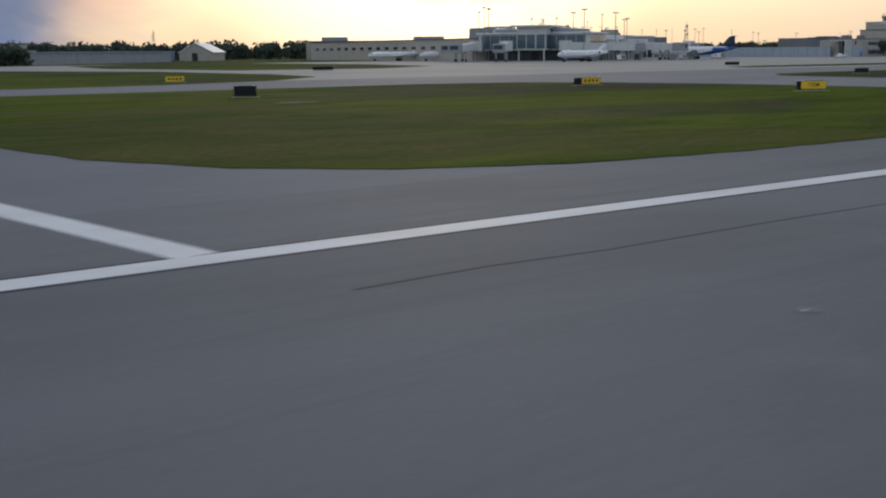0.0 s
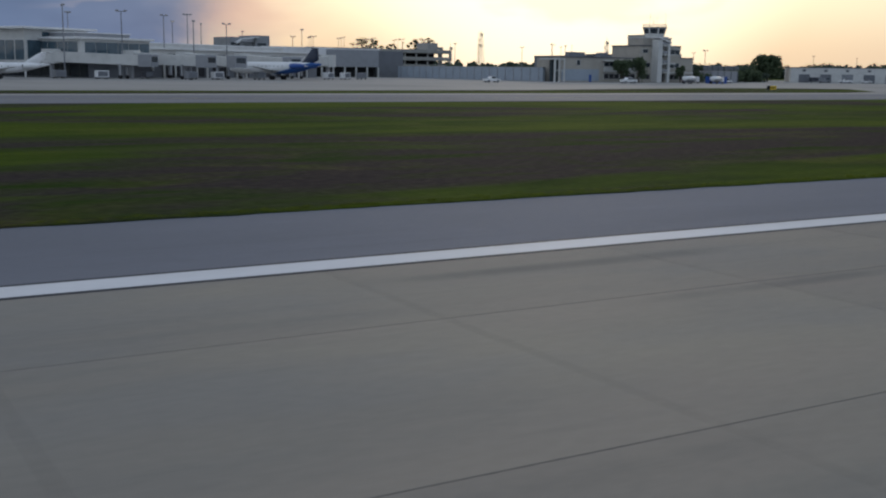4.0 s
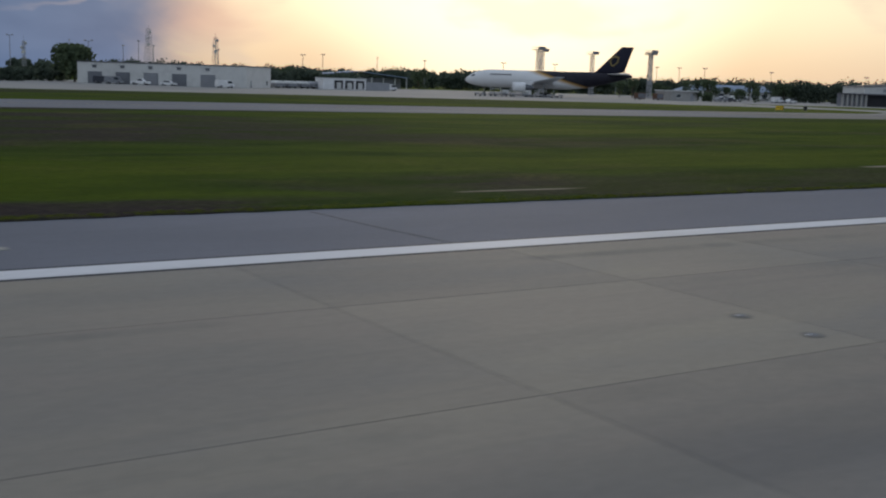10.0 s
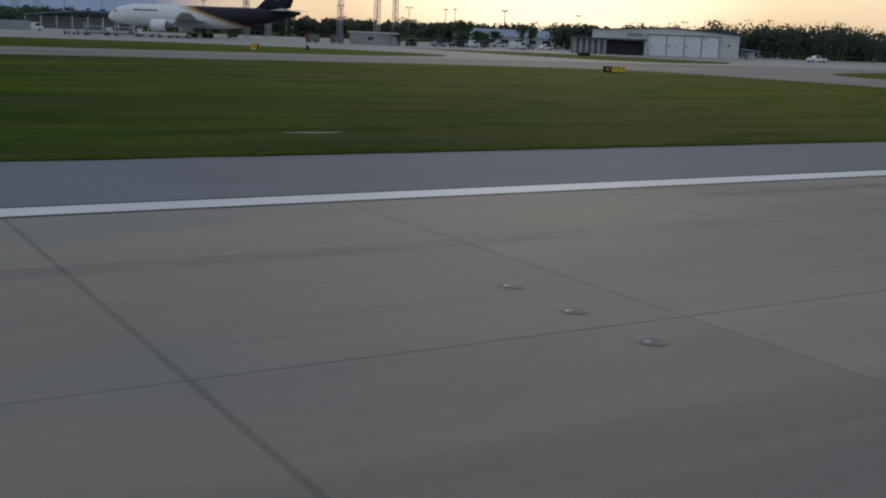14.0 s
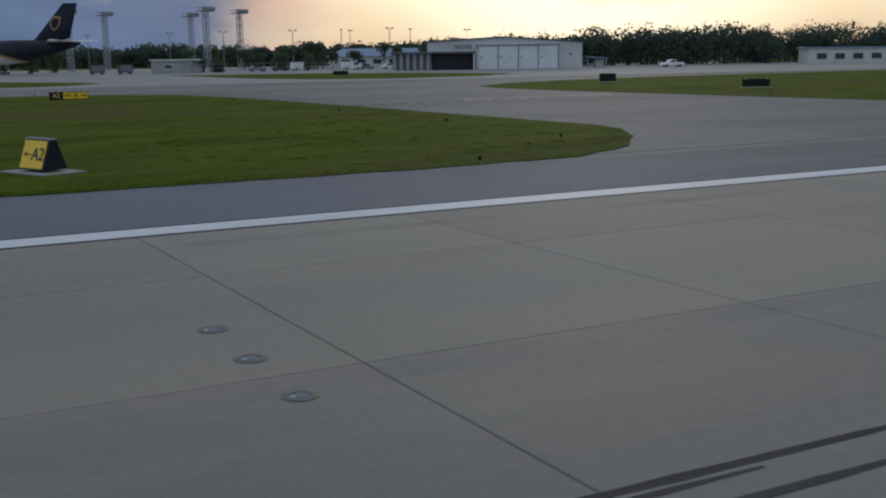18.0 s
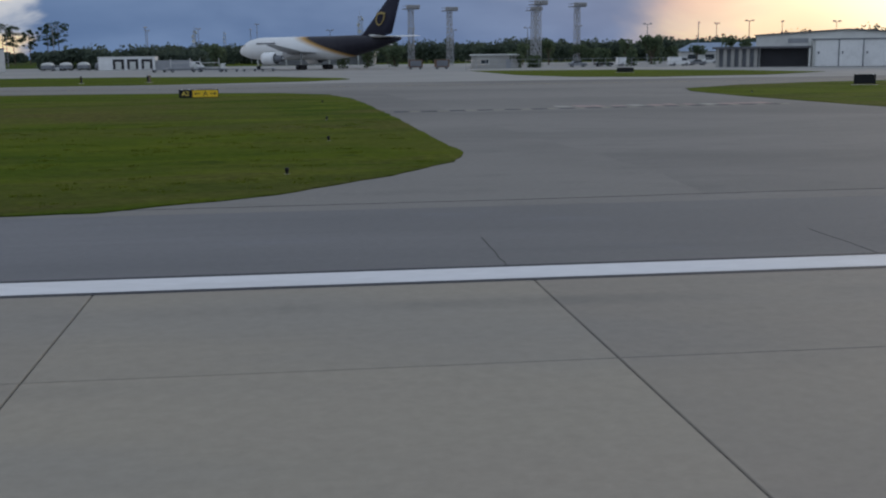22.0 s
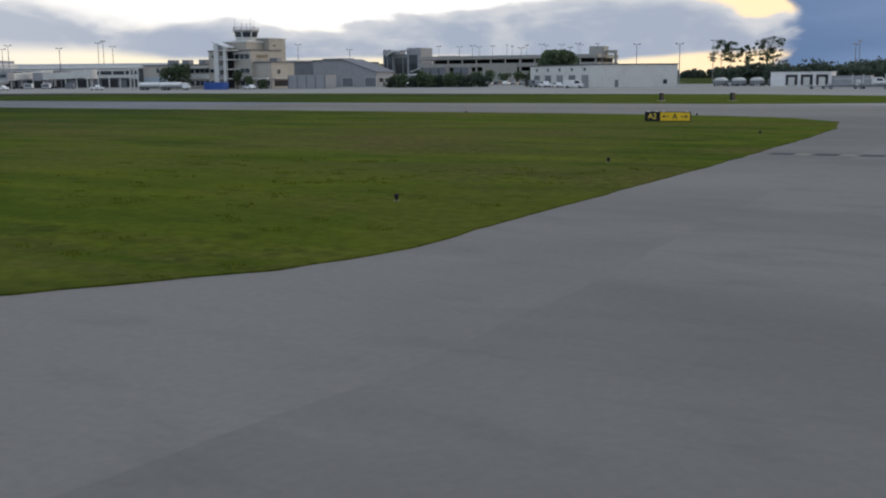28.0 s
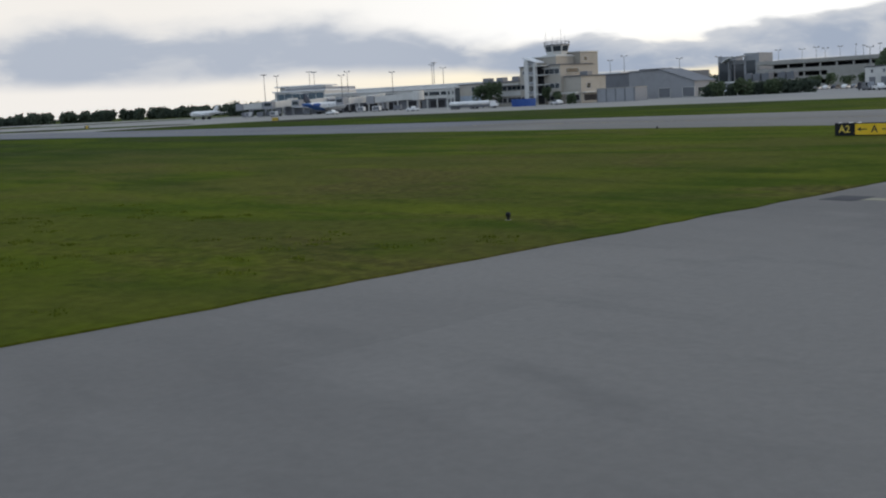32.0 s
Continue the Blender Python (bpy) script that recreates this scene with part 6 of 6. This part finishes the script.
for x, y, a, p, kind in ((646, 314.5, -40, "car_grey", "van"), (652, 309, -40, "white_gloss", "pickup"), (658.5, 304, -40, "white_gloss", "car"), (670, 290, 10, "white_gloss", "van"), (643.5, 317, -40, "car_dark", "van"),
                         (921, 205, 165, "white_gloss", "pickup"), (862, 262, 10, "white_gloss", "van"), (868, 266, 5, "car_grey", "car"), (876, 268, 0, "white_gloss", "car"), (845, 268, 5, "car_dark", "car"), (838, 266, 0, "car_grey", "car"), (852, 272, 10, "white_gloss", "van"), (702, 325, 10, "white_gloss", "car"), (740, 322, 0, "white_gloss", "van"), (888, 312, -10, "white_gloss", "car"), (897, 310, -10, "car_grey", "car"), (906, 308, -10, "white_gloss", "car")):
    car(x, y, a, p, {"white_gloss": "white", "car_grey": "grey", "car_dark": "dark"}[p] + " " + {"van": "panel van", "pickup": "pickup truck", "car": "sedan"}[kind] + " parked on the pavement", kind)
def covered_trailer(x, y, turn, top, label):
    """A grey trailer body with a rounded pale cover, on two axles with a drawbar."""
    t = thing("covered_trailer", label, "trailer", x, y, 0, turn, "covered trailers")
    part("body", Shape().chamfer(-2.6, 2.6, -1.55, 1.55, 0.6, 1.5, 0.06), "pole", t)
    part("cover", Shape().loft([[(a, 1.5 * b * math.cos(q), 1.5 + 0.85 * b * math.sin(q)) for q in np.linspace(0, math.pi, 11)] for a, b in ((-2.55, 0.9), (-2.3, 1.0), (2.3, 1.0), (2.55, 0.9))]), top, t, "rounded pale cover", True)
    part("drawbar", Shape().box(2.6, 4.0, -0.1, 0.1, 0.5, 0.7), "steel", t)
    for px_ in (-1.8, 1.8):
        part("mudguard", Shape().box(px_ - 0.6, px_ + 0.6, -1.62, 1.62, 0.56, 0.64), "dark_wall", t)
    wheel_set(t, (-1.8, 1.8), 1.3, 0.4)
    return t


def cargo_loader(x, y, turn, label):
    """A low platform loader: chassis, raised deck, two posts with a rail, driver's cab."""
    t = thing("cargo_loader", label, "loader", x, y, 0, turn, "cargo loaders")
    part("chassis", Shape().chamfer(-3.4, 3.4, -0.9, 0.9, 0.4, 0.75, 0.05), "dark_wall", t)
    deck_ = part("deck", Shape().box(-3.2, 2.4, -1.0, 1.0, 0.95, 1.12), "steel", t)
    for k in range(6):
        part("roller", Shape().tube((-2.8 + 0.95 * k, -0.9, 1.16), (-2.8 + 0.95 * k, 0.9, 1.16), 0.05, n=6), "pole", deck_)
    for px_ in (-2.6, 1.8):
        for s_ in (-1, 1):
            part("strut", Shape().box(px_ - 0.09, px_ + 0.09, s_ * 0.8 - 0.08, s_ * 0.8 + 0.08, 0.74, 0.96), "steel", t)
        part("post", Shape().tube((px_, 0.95, 1.1), (px_, 0.95, 3.1), 0.09, 0.07, 8), "pale", t, "tall pale post")
    part("hand_rail", Shape().tube((-2.6, 0.95, 2.1), (1.8, 0.95, 2.1), 0.05, n=6), "pale", t)
    cab_ = part("cab", Shape().chamfer(2.45, 3.4, -0.85, 0.85, 0.76, 1.9, 0.08), "pale", t)
    part("windscreen", Shape().box(3.39, 3.43, -0.65, 0.65, 1.25, 1.75), "glass_dark", cab_)
    wheel_set(t, (-2.4, 2.4), 0.8, 0.34)
    return t


def flat_dolly(x, y, turn, label):
    t = thing("cargo_dolly", label, "dolly", x, y, 0, turn, "cargo dollies")
    part("bed", Shape().chamfer(-1.7, 1.7, -1.0, 1.0, 0.48, 0.62, 0.03), "dark_wall", t)
    for px_ in (-1.65, 1.65):
        part("end_stop", Shape().box(px_ - 0.04, px_ + 0.04, -0.95, 0.95, 0.62, 0.95), "steel", t)
    part("tow_bar", Shape().tube((1.7, 0, 0.4), (2.7, 0, 0.3), 0.05, n=6), "steel", t)
    wheel_set(t, (-1.2, 1.2), 0.85, 0.24)
    return t


for k in range(4):
    covered_trailer(699.5 + 4.7 * k, 322.5 + 1.0 * k, 95, "pale" if k < 3 else "grey_wall", "grey covered trailer with a pale rounded top" if k < 3 else "grey covered trailer with a dull top")
cargo_loader(744.0, 263.0, 12, "pale cargo loader with two tall posts on the apron")
cargo_loader(750.5, 261.5, -6, "pale cargo loader with two tall posts on the apron")
for x, y, a in ((738.5, 264.5, 20), (755.2, 261.8, 8), (759.4, 261.0, 2), (763.6, 260.6, 5)):
    flat_dolly(x, y, a, "low dark cargo dolly on the apron")
for x, y, a, p in ((798, 262, 0, "orange"), (804, 260, 4, "orange"), (380, 292, 20, "white_gloss"), (372, 290, 25, "pole"), (421, 310, 30, "white_gloss"), (428, 313, 30, "white_gloss"), (436, 318, 30, "pole"), (340, 300, 20, "pole"), (350, 296, 10, "white_gloss"), (363, 300, 30, "car_dark"), (395, 300, 30, "car_grey")):
    box_cart(x, y, a, p, {"white_gloss": "white", "pole": "grey", "car_grey": "grey", "orange": "rusty brown", "car_dark": "dark"}[p] + " baggage cart standing on the apron")
# parking lot before the garage
lot = thing("parking_lot", "asphalt parking lot before the garage", "parking lot", 0, 0, 0, kind="structure")
part("pavement", Shape().box(500, 640, 392, 470, -0.2, 0.02), "taxi", lot)
r_ = random.Random(12)
for k in range(26):
    p = r_.choice(("white_gloss", "car_grey", "car_dark", "white_gloss"))
    car(520 + 3.9 * k, 398 + r_.uniform(-0.4, 0.4) - 0.25 * k, 88 + r_.uniform(-3, 3), p, {"white_gloss": "white", "car_grey": "grey", "car_dark": "dark"}[p] + " car parked in the parking lot")


# ---- poles and masts ----
def light_pole(x, y, h, heads=2, turn=0.0, base=0.0, label="tall grey light pole with floodlight heads"):
    t = thing("light_pole", label, "light pole", x, y, base, turn, "light poles")
    part("shaft", Shape().tube((0, 0, 0), (0, 0, h), 0.22 if h > 12 else 0.12, 0.12 if h > 12 else 0.07, 8), "pole", t)
    part("crossarm", Shape().box(-1.3, 1.3, -0.08, 0.08, h - 0.15, h), "pole", t)
    for k in range(heads):
        xx = -1.2 + 2.4 * k / max(1, heads - 1)
        part("lamp", Shape().chamfer(xx - 0.35, xx + 0.35, -0.45, 0.25, h - 0.05, h + 0.35, 0.06), "lamp_head", t)
    return t


for x, y, h in ((324.1, 347.2, 21), (327.2, 348, 20.6), (343.3, 309.5, 19.3), (358.3, 307.5, 18.2), (377.3, 334, 18.6), (384, 326, 16.8), (400, 343, 17), (361.6, 397.4, 21.4), (395.7, 371, 20.8), (392.8, 379, 18.6), (417, 424, 19.8), (741.2, 617.7, 20.6), (441, 444, 18), (470, 460, 17), (498, 452, 16), (515, 440, 15), (462, 430, 19)):
    light_pole(x, y, h, 3 if h > 19 else 2, rnd.uniform(0, 90))
for x, y, h in ((560, 470, 16), (580, 480, 16), (600, 470, 15), (620, 460, 16), (640, 500, 18), (655, 520, 18), (700, 500, 15), (720, 520, 16), (745, 500, 15), (690, 560, 18), (780, 480, 14), (800, 500, 15), (815, 470, 14), (660, 400, 14), (830, 450, 13), (855, 420, 13), (870, 400, 13), (890, 380, 13), (905, 370, 13), (915, 350, 13), (935, 330, 12), (930, 420, 14), (948, 400, 14), (960, 300, 11), (1000, 280, 12)):
    light_pole(x, y, h, 2, rnd.uniform(0, 90), 0.0, "thin street light pole with two lamp heads")
for k in range(14):
    light_pole(497 + 6.0 * k - 1.6 * (k % 3), 500 + 12 * (k % 3) + 1.05 * k, 6.5, 2, 20 * k, 12.1, "short light pole on the garage roof deck")


def lattice_mast(x, y, h, w0, w1, label, category, platform=True, turn=20.0):
    t = thing("lattice_mast", label, category, x, y, 0, turn, "floodlight masts" if platform else "")
    s = Shape()
    cs = [(-1, -1), (1, -1), (1, 1), (-1, 1)]
    n = max(5, int(h / 2.2))
    for i in range(n):
        za, zb = h * i / n, h * (i + 1) / n
        ra, rb = w0 + (w1 - w0) * i / n, w0 + (w1 - w0) * (i + 1) / n
        for k in range(4):
            a, b = cs[k], cs[(k + 1) % 4]
            s.tube((a[0] * ra, a[1] * ra, za), (a[0] * rb, a[1] * rb, zb), 0.10, n=5)
            s.tube((a[0] * ra, a[1] * ra, za), (b[0] * rb, b[1] * rb, zb), 0.055, n=4)
            s.tube((b[0] * ra, b[1] * ra, za), (a[0] * rb, a[1] * rb, zb), 0.055, n=4)
            s.tube((a[0] * rb, a[1] * rb, zb), (b[0] * rb, b[1] * rb, zb), 0.05, n=4)
    part("lattice", s, "steel", t)
    if platform:
        part("platform", Shape().box(-2.0, 2.0, -1.6, 1.6, h, h + 0.25), "pole", t)
        for k in range(5):
            part("floodlight", Shape().chamfer(-1.9 + 0.85 * k, -1.25 + 0.85 * k, -1.75, -1.2, h + 0.26, h + 1.25, 0.1), "lamp_head", t)
        part("rail", Shape().box(-2.0, 2.0, 1.5, 1.6, h + 0.9, h + 1.0).box(-2.0, -1.9, -1.6, 1.6, h + 0.9, h + 1.0).box(1.9, 2.0, -1.6, 1.6, h + 0.9, h + 1.0), "pole", t)
    else:
        part("aerial", Shape().tube((0, 0, h), (0, 0, h + 3), 0.12, 0.05, 6), "pole", t)
        for z, a in ((h * 0.93, 0), (h * 0.8, 2), (h * 0.66, 4)):
            part("dish", Shape().tube((1.0 * math.cos(a), 1.0 * math.sin(a), z), (1.6 * math.cos(a), 1.6 * math.sin(a), z), 0.9, 1.1, 12), "pale", t)
    return t


for x, y, h in ((815.0, 337.0, 16.2), (841.4, 338.9, 16.2), (834.4, 297.5, 16.1), (849.0, 313.5, 16.2), (802.0, 322.0, 16.2)):
    lattice_mast(x, y, h, 0.72, 0.58, "steel lattice floodlight mast with lamp platform", "light mast")
lattice_mast(822.0, 868.0, 37.5, 3.2, 1.3, "distant lattice radio mast with round dishes", "radio mast", False)
lattice_mast(799.4, 652.7, 26.0, 2.0, 0.8, "distant slim lattice radio mast", "radio mast", False)
lattice_mast(696.9, 709.3, 20.0, 1.2, 0.5, "distant thin lattice mast behind the trees", "radio mast", False)
lattice_mast(647.6, 1501.7, 36.0, 2.6, 1.0, "distant radio mast beyond the sheds", "radio mast", False)
# low chain-link fence before the cargo yard
fence = thing("chain_link_fence", "low grey chain-link fence round the cargo yard", "fence", 0, 0, 0)
pts = [(806, 232), (812, 244), (822, 250), (835, 252), (848, 254), (858, 250)]
for (ax, ay), (bx, by) in zip(pts, pts[1:]):
    n = int(math.hypot(bx - ax, by - ay) / 3)
    for k in range(n):
        px_, py_ = ax + (bx - ax) * k / n, ay + (by - ay) * k / n
        part("post", Shape().tube((px_, py_, 0), (px_, py_, 2.1), 0.05, n=5), "steel", fence)
    for z in (0.15, 1.1, 2.05):
        part("rail", Shape().tube((ax, ay, z), (bx, by, z), 0.03, n=5), "steel", fence)


# ---- trees ----
def leaf_cloud(s, centre, radii, count, size, r):
    """Small tilted leaf clumps scattered in a lobe, thicker at its skin."""
    for _ in range(count):
        d = Vector((r.gauss(0, 1), r.gauss(0, 1), r.gauss(0, 1))).normalized() * (r.random() ** 0.35)
        p = Vector(centre) + Vector((d.x * radii[0], d.y * radii[1], d.z * radii[2]))
        a = Vector((r.gauss(0, 1), r.gauss(0, 1), r.gauss(0, 0.7))).normalized()
        b = a.orthogonal().normalized()
        q = a.cross(b)
        k = size * r.uniform(0.5, 1.3)
        s.add([p + k * b, p + 0.55 * k * q + 0.3 * k * a, p - k * b * 0.9, p - 0.6 * k * q - 0.25 * k * a], [(0, 1, 2), (0, 2, 3)])


def tree(x, y, h, spread, label, pine=False, seed=1, lobes=7, dense=90, name="tree", trunk_share=0.3):
    r = random.Random(seed)
    t = thing(name, label, "tree", x, y, 0, r.uniform(0, 360), "trees")
    tr, crown = Shape(), Shape()
    if pine:
        tr.tube((0, 0, 0), (0.2, 0.1, h * 0.92), 0.28, 0.10, 8)
        for k in range(lobes):
            z = h * (0.46 + 0.50 * (k + 0.5) / lobes)
            a = r.uniform(0, 6.3)
            far = spread * (0.95 - 0.75 * abs((z / h - 0.66) / 0.34) ** 1.6) * r.uniform(0.3, 1.0)
            c = (far * math.cos(a), far * math.sin(a), z)
            tr.tube((0.1, 0, z - 0.6), c, 0.09, 0.04, 5)
            q = r.uniform(0.6, 1.2)
            leaf_cloud(crown, c, (spread * 0.27 * q, spread * 0.27 * q, h * 0.045 * q), dense, 0.36, r)
        mat = "needle"
    else:
        th = h * trunk_share
        tr.tube((0, 0, 0), (0.1, 0, th), 0.045 * h * 0.7, 0.03 * h * 0.7, 8)
        for k in range(lobes):
            a = 2.4 * k + r.uniform(-0.4, 0.4)
            far = spread * r.uniform(0.15, 0.68)
            z = th + (h - th) * r.uniform(0.25, 0.80)
            c = (far * math.cos(a), far * math.sin(a), z)
            tr.tube((0.1, 0, th * 0.95), c, 0.02 * h * 0.7, 0.05, 6)
            q = r.uniform(0.75, 1.2)
            leaf_cloud(crown, c, (spread * 0.42 * q, spread * 0.42 * q, (h - z) * 0.75 + 0.5), dense, 0.09 * spread + 0.18, r)
        mat = "leaf"
    part("trunk", tr, "bark", t)
    part("crown", crown, mat, t)
    return t


tree(641.4, 341.5, 11.4, 8.5, "large broad round-crowned tree with dark leaves", seed=2, lobes=16, dense=120)
tree(520.0, 291, 7.4, 3.8, "leafy tree standing before the tower wing", seed=4, lobes=10)
tree(526.5, 290, 8.4, 3.6, "leafy tree standing before the tower wing", seed=5, lobes=10, trunk_share=0.2)
tree(548.0, 293.4, 5.6, 1.9, "small round tree at the foot of the tower", seed=6, lobes=6, trunk_share=0.4)
tree(554.5, 291.5, 3.8, 2.2, "dark shrub beside the tower", seed=7, lobes=6, trunk_share=0.15)
for k, (x, y, h, sp) in enumerate(((596, 652, 23.5, 8.5), (603, 648, 22.5, 7.5), (613, 643, 20.0, 5.0), (625, 634, 23.0, 6.5), (632, 630, 24.0, 8.5))):
    tree(x, y, h, sp, "tall pine with bare trunk and ragged dark crown", True, 20 + k, 24, 75, "pine_tree")
for k in range(9):
    tree(532 + 7.6 * k, 441 - 1.2 * k, 5.2 + 0.8 * math.sin(k * 2.1), 3.4, "small leafy parking lot tree", False, 40 + k, 6, 60)
for k in range(11):
    tree(833 + 6.8 * k + (k % 3), 312 - 1.5 * k + 3 * (k % 2), 6.0 + 1.6 * math.sin(k * 1.7), 2.6, "slim roadside tree with bare trunk", False, 60 + k, 6, 60, "tree", 0.45)
for k, (x, y, h, sp) in enumerate(((822, 262, 3.4, 2.6), (826, 260, 2.8, 2.2), (843, 262, 4.6, 2.4), (850, 261, 4.2, 2.0), (782, 300, 6, 3.2), (788, 296, 6.5, 3.0), (797, 318, 6, 3), (560, 292, 3, 2), (597, 316, 4.4, 3.4), (605, 318, 4.8, 3.6), (613, 320, 4.4, 3.4), (867, 300, 8, 4.2), (905, 296, 7.5, 5), (913, 290, 8.5, 5.5), (738, 402, 8, 5), (800, 404, 9, 5))):
    tree(x, y, h, sp, "dense dark green shrub or small tree", False, 90 + k, 8, 70, "tree", 0.12)


def wood(points, h, depth, step, label, seed, size=0.9, many=1.0):
    """A far belt of trees: many leaf clumps with an uneven top, one piece of stuff."""
    r = random.Random(seed)
    s = Shape()
    for (ax, ay), (bx, by) in zip(points, points[1:]):
        far = math.hypot(bx - ax, by - ay)
        for k in range(int(far / (step * 0.7))):
            u = (k + r.random()) * step * 0.7 / far
            x, y = ax + (bx - ax) * u + r.uniform(-1, 1), ay + (by - ay) * u + r.uniform(0, depth)
            hh = h * r.uniform(0.66, 1.0) * (1 + 0.22 * noise.noise(Vector((x * 0.03, y * 0.03, seed))))
            sp = hh * r.uniform(0.36, 0.50)
            s.tube((x, y, 0), (x, y, hh * 0.45), 0.25, 0.15, 5)
            # a domed crown of several lobes, with undergrowth at its foot
            for lobe in range(4):
                a = 1.57 * lobe + r.uniform(0, 1.2)
                leaf_cloud(s, (x + 0.5 * sp * math.cos(a), y + 0.5 * sp * math.sin(a), hh * r.uniform(0.48, 0.70)), (sp * 0.62, sp * 0.62, hh * 0.22), int(24 * many), size, r)
            leaf_cloud(s, (x, y, hh * 0.74), (sp * 0.6, sp * 0.6, hh * 0.24), int(20 * many), size * 0.85, r)
            leaf_cloud(s, (x + r.uniform(-1.5, 1.5), y, hh * 0.24), (sp * 1.2, sp * 1.2, hh * 0.28), int(44 * many), size, r)
    return setting("woodland", s, "leaf_far", label, "trees", "stuff")


wood([(905, 296), (922, 264), (938, 246)], 11.0, 8, 2.0, "young trees beside the hangar", 11, 0.5, 2.0)
wood([(938, 245), (960, 238), (1040, 230), (1180, 225), (1400, 210)], 14.2, 26, 2.0, "dense green woodland edge beyond the hangar", 1, 0.5, 2.6)
wood([(690, 520), (760, 485), (840, 450), (900, 405), (960, 350), (1010, 300)], 10.3, 22, 2.6, "dark belt of trees behind the cargo yard", 2, 0.7, 1.8)
wood([(624, 352), (640, 345)], 5, 6, 1.8, "dark hedge beside the white building", 3, 0.6)
wood([(690, 352), (715, 345), (742, 340)], 7.5, 10, 2.2, "dark trees behind the tanker trailers", 4, 0.8)
wood([(-420, 290), (-250, 420), (-100, 540), (120, 720)], 12, 40, 4.5, "far woodland along the horizon", 5, 2.0)
wood([(128, 402), (165, 415)], 10, 10, 2.0, "dark clump of trees beside the sheds", 6, 0.9)
wood([(190, 660), (330, 640), (440, 620)], 13, 30, 4.0, "belt of trees behind the sheds", 7, 1.4)
wood([(700, 760), (900, 700), (1200, 560), (1600, 420)], 11, 60, 5.5, "far woodland beyond the airport", 8, 2.2)
wood([(-600, 760), (-200, 900), (300, 1000), (700, 900)], 9, 60, 6.0, "far woodland beyond the terminal", 9, 2.4)
wood([(590, 317), (624, 325)], 4.6, 5, 2.2, "hedge and shrubs between tower and white building", 10, 0.7)

# grass tufts along the pavement edges and in the infield that the camera passes slowly
r_ = random.Random(77)
tufts = Shape()


def tuft(x, y, h):
    for _ in range(5):
        a = r_.uniform(0, 6.3)
        bx, by = x + r_.gauss(0, 0.07), y + r_.gauss(0, 0.07)
        dx, dy = math.cos(a) * h * 0.5, math.sin(a) * h * 0.5
        wx_, wy_ = -math.sin(a) * 0.025, math.cos(a) * 0.025
        tufts.add([(bx - wx_, by - wy_, 0.02), (bx + wx_, by + wy_, 0.02), (bx + dx, by + dy, h)], [(0, 1, 2)])


def inside(p, poly):
    hit = False
    for (ax, ay), (bx, by) in zip(poly, poly[1:] + poly[:1]):
        if (ay > p[1]) != (by > p[1]) and p[0] < (bx - ax) * (p[1] - ay) / (by - ay) + ax:
            hit = not hit
    return hit


C_ = INFIELD["c"]
for cx, cy, cr in ((775.2, 46.5, 2.2), (777.2, 41.2, 1.6), (776.2, 50.2, 1.8), (774.8, 53.0, 2.0), (772.0, 42.0, 2.4), (769.5, 37.5, 2.2), (763.0, 38.0, 3.0), (774.0, 36.5, 1.4)):
    for _ in range(70):
        p = (cx + r_.gauss(0, cr * 0.6), cy + r_.gauss(0, cr * 0.35))
        if inside(p, C_):
            tuft(*p, r_.uniform(0.02, 0.05))
# scattered tussocks near the rounded corner
for _ in range(150):
    q = (r_.uniform(758, 779.5), r_.uniform(32, 62))
    for _ in range(12):
        p = (q[0] + r_.gauss(0, 0.22), q[1] + r_.gauss(0, 0.16))
        if inside(q, C_) and inside(p, C_):
            tuft(*p, r_.uniform(0.04, 0.10))
for key, x0, x1 in (("b", 200, 490), ("c", 534, 764)):
    for _ in range(4500):
        tuft(r_.uniform(x0, x1), 30.05 + abs(r_.gauss(0, 0.35)), r_.uniform(0.04, 0.12))
setting("grass_tufts", tufts, "blade", "short uneven grass tufts along the pavement edge", "grass", "stuff")
# bare pale patches and small stones in the grass
for x, y, a, b in ((614, 38.5, 2.2, 0.35), (585, 33, 3.4, 0.25), (655, 44, 2.5, 0.4), (700, 36, 1.2, 0.3), (90, 80, 2.0, 0.5), (245, 60, 2.5, 0.4), (440, 50, 1.0, 0.25)):
    n = 14
    poly = [(x + a * math.cos(2 * math.pi * k / n) * rnd.uniform(0.7, 1.1), y + b * math.sin(2 * math.pi * k / n) * rnd.uniform(0.6, 1.2)) for k in range(n)]
    setting("bare_patch", Shape().prism(poly, 0.0, 0.042), "sand", "bare pale sandy patch in the grass", "bare ground")

# ---- separate concrete slabs ----
SLAB_MESH = {}
for cx, cy, long_, depth in SLAB_JOBS:
    key = (long_, round(depth, 2), cx < 630)
    if key not in SLAB_MESH:
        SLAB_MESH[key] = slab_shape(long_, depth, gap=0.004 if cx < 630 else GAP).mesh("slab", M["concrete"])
    ob = new("slab", SLAB_MESH[key])
    ob.parent = bed
    ob.matrix_basis = pose(cx * U, cy * U, 0)
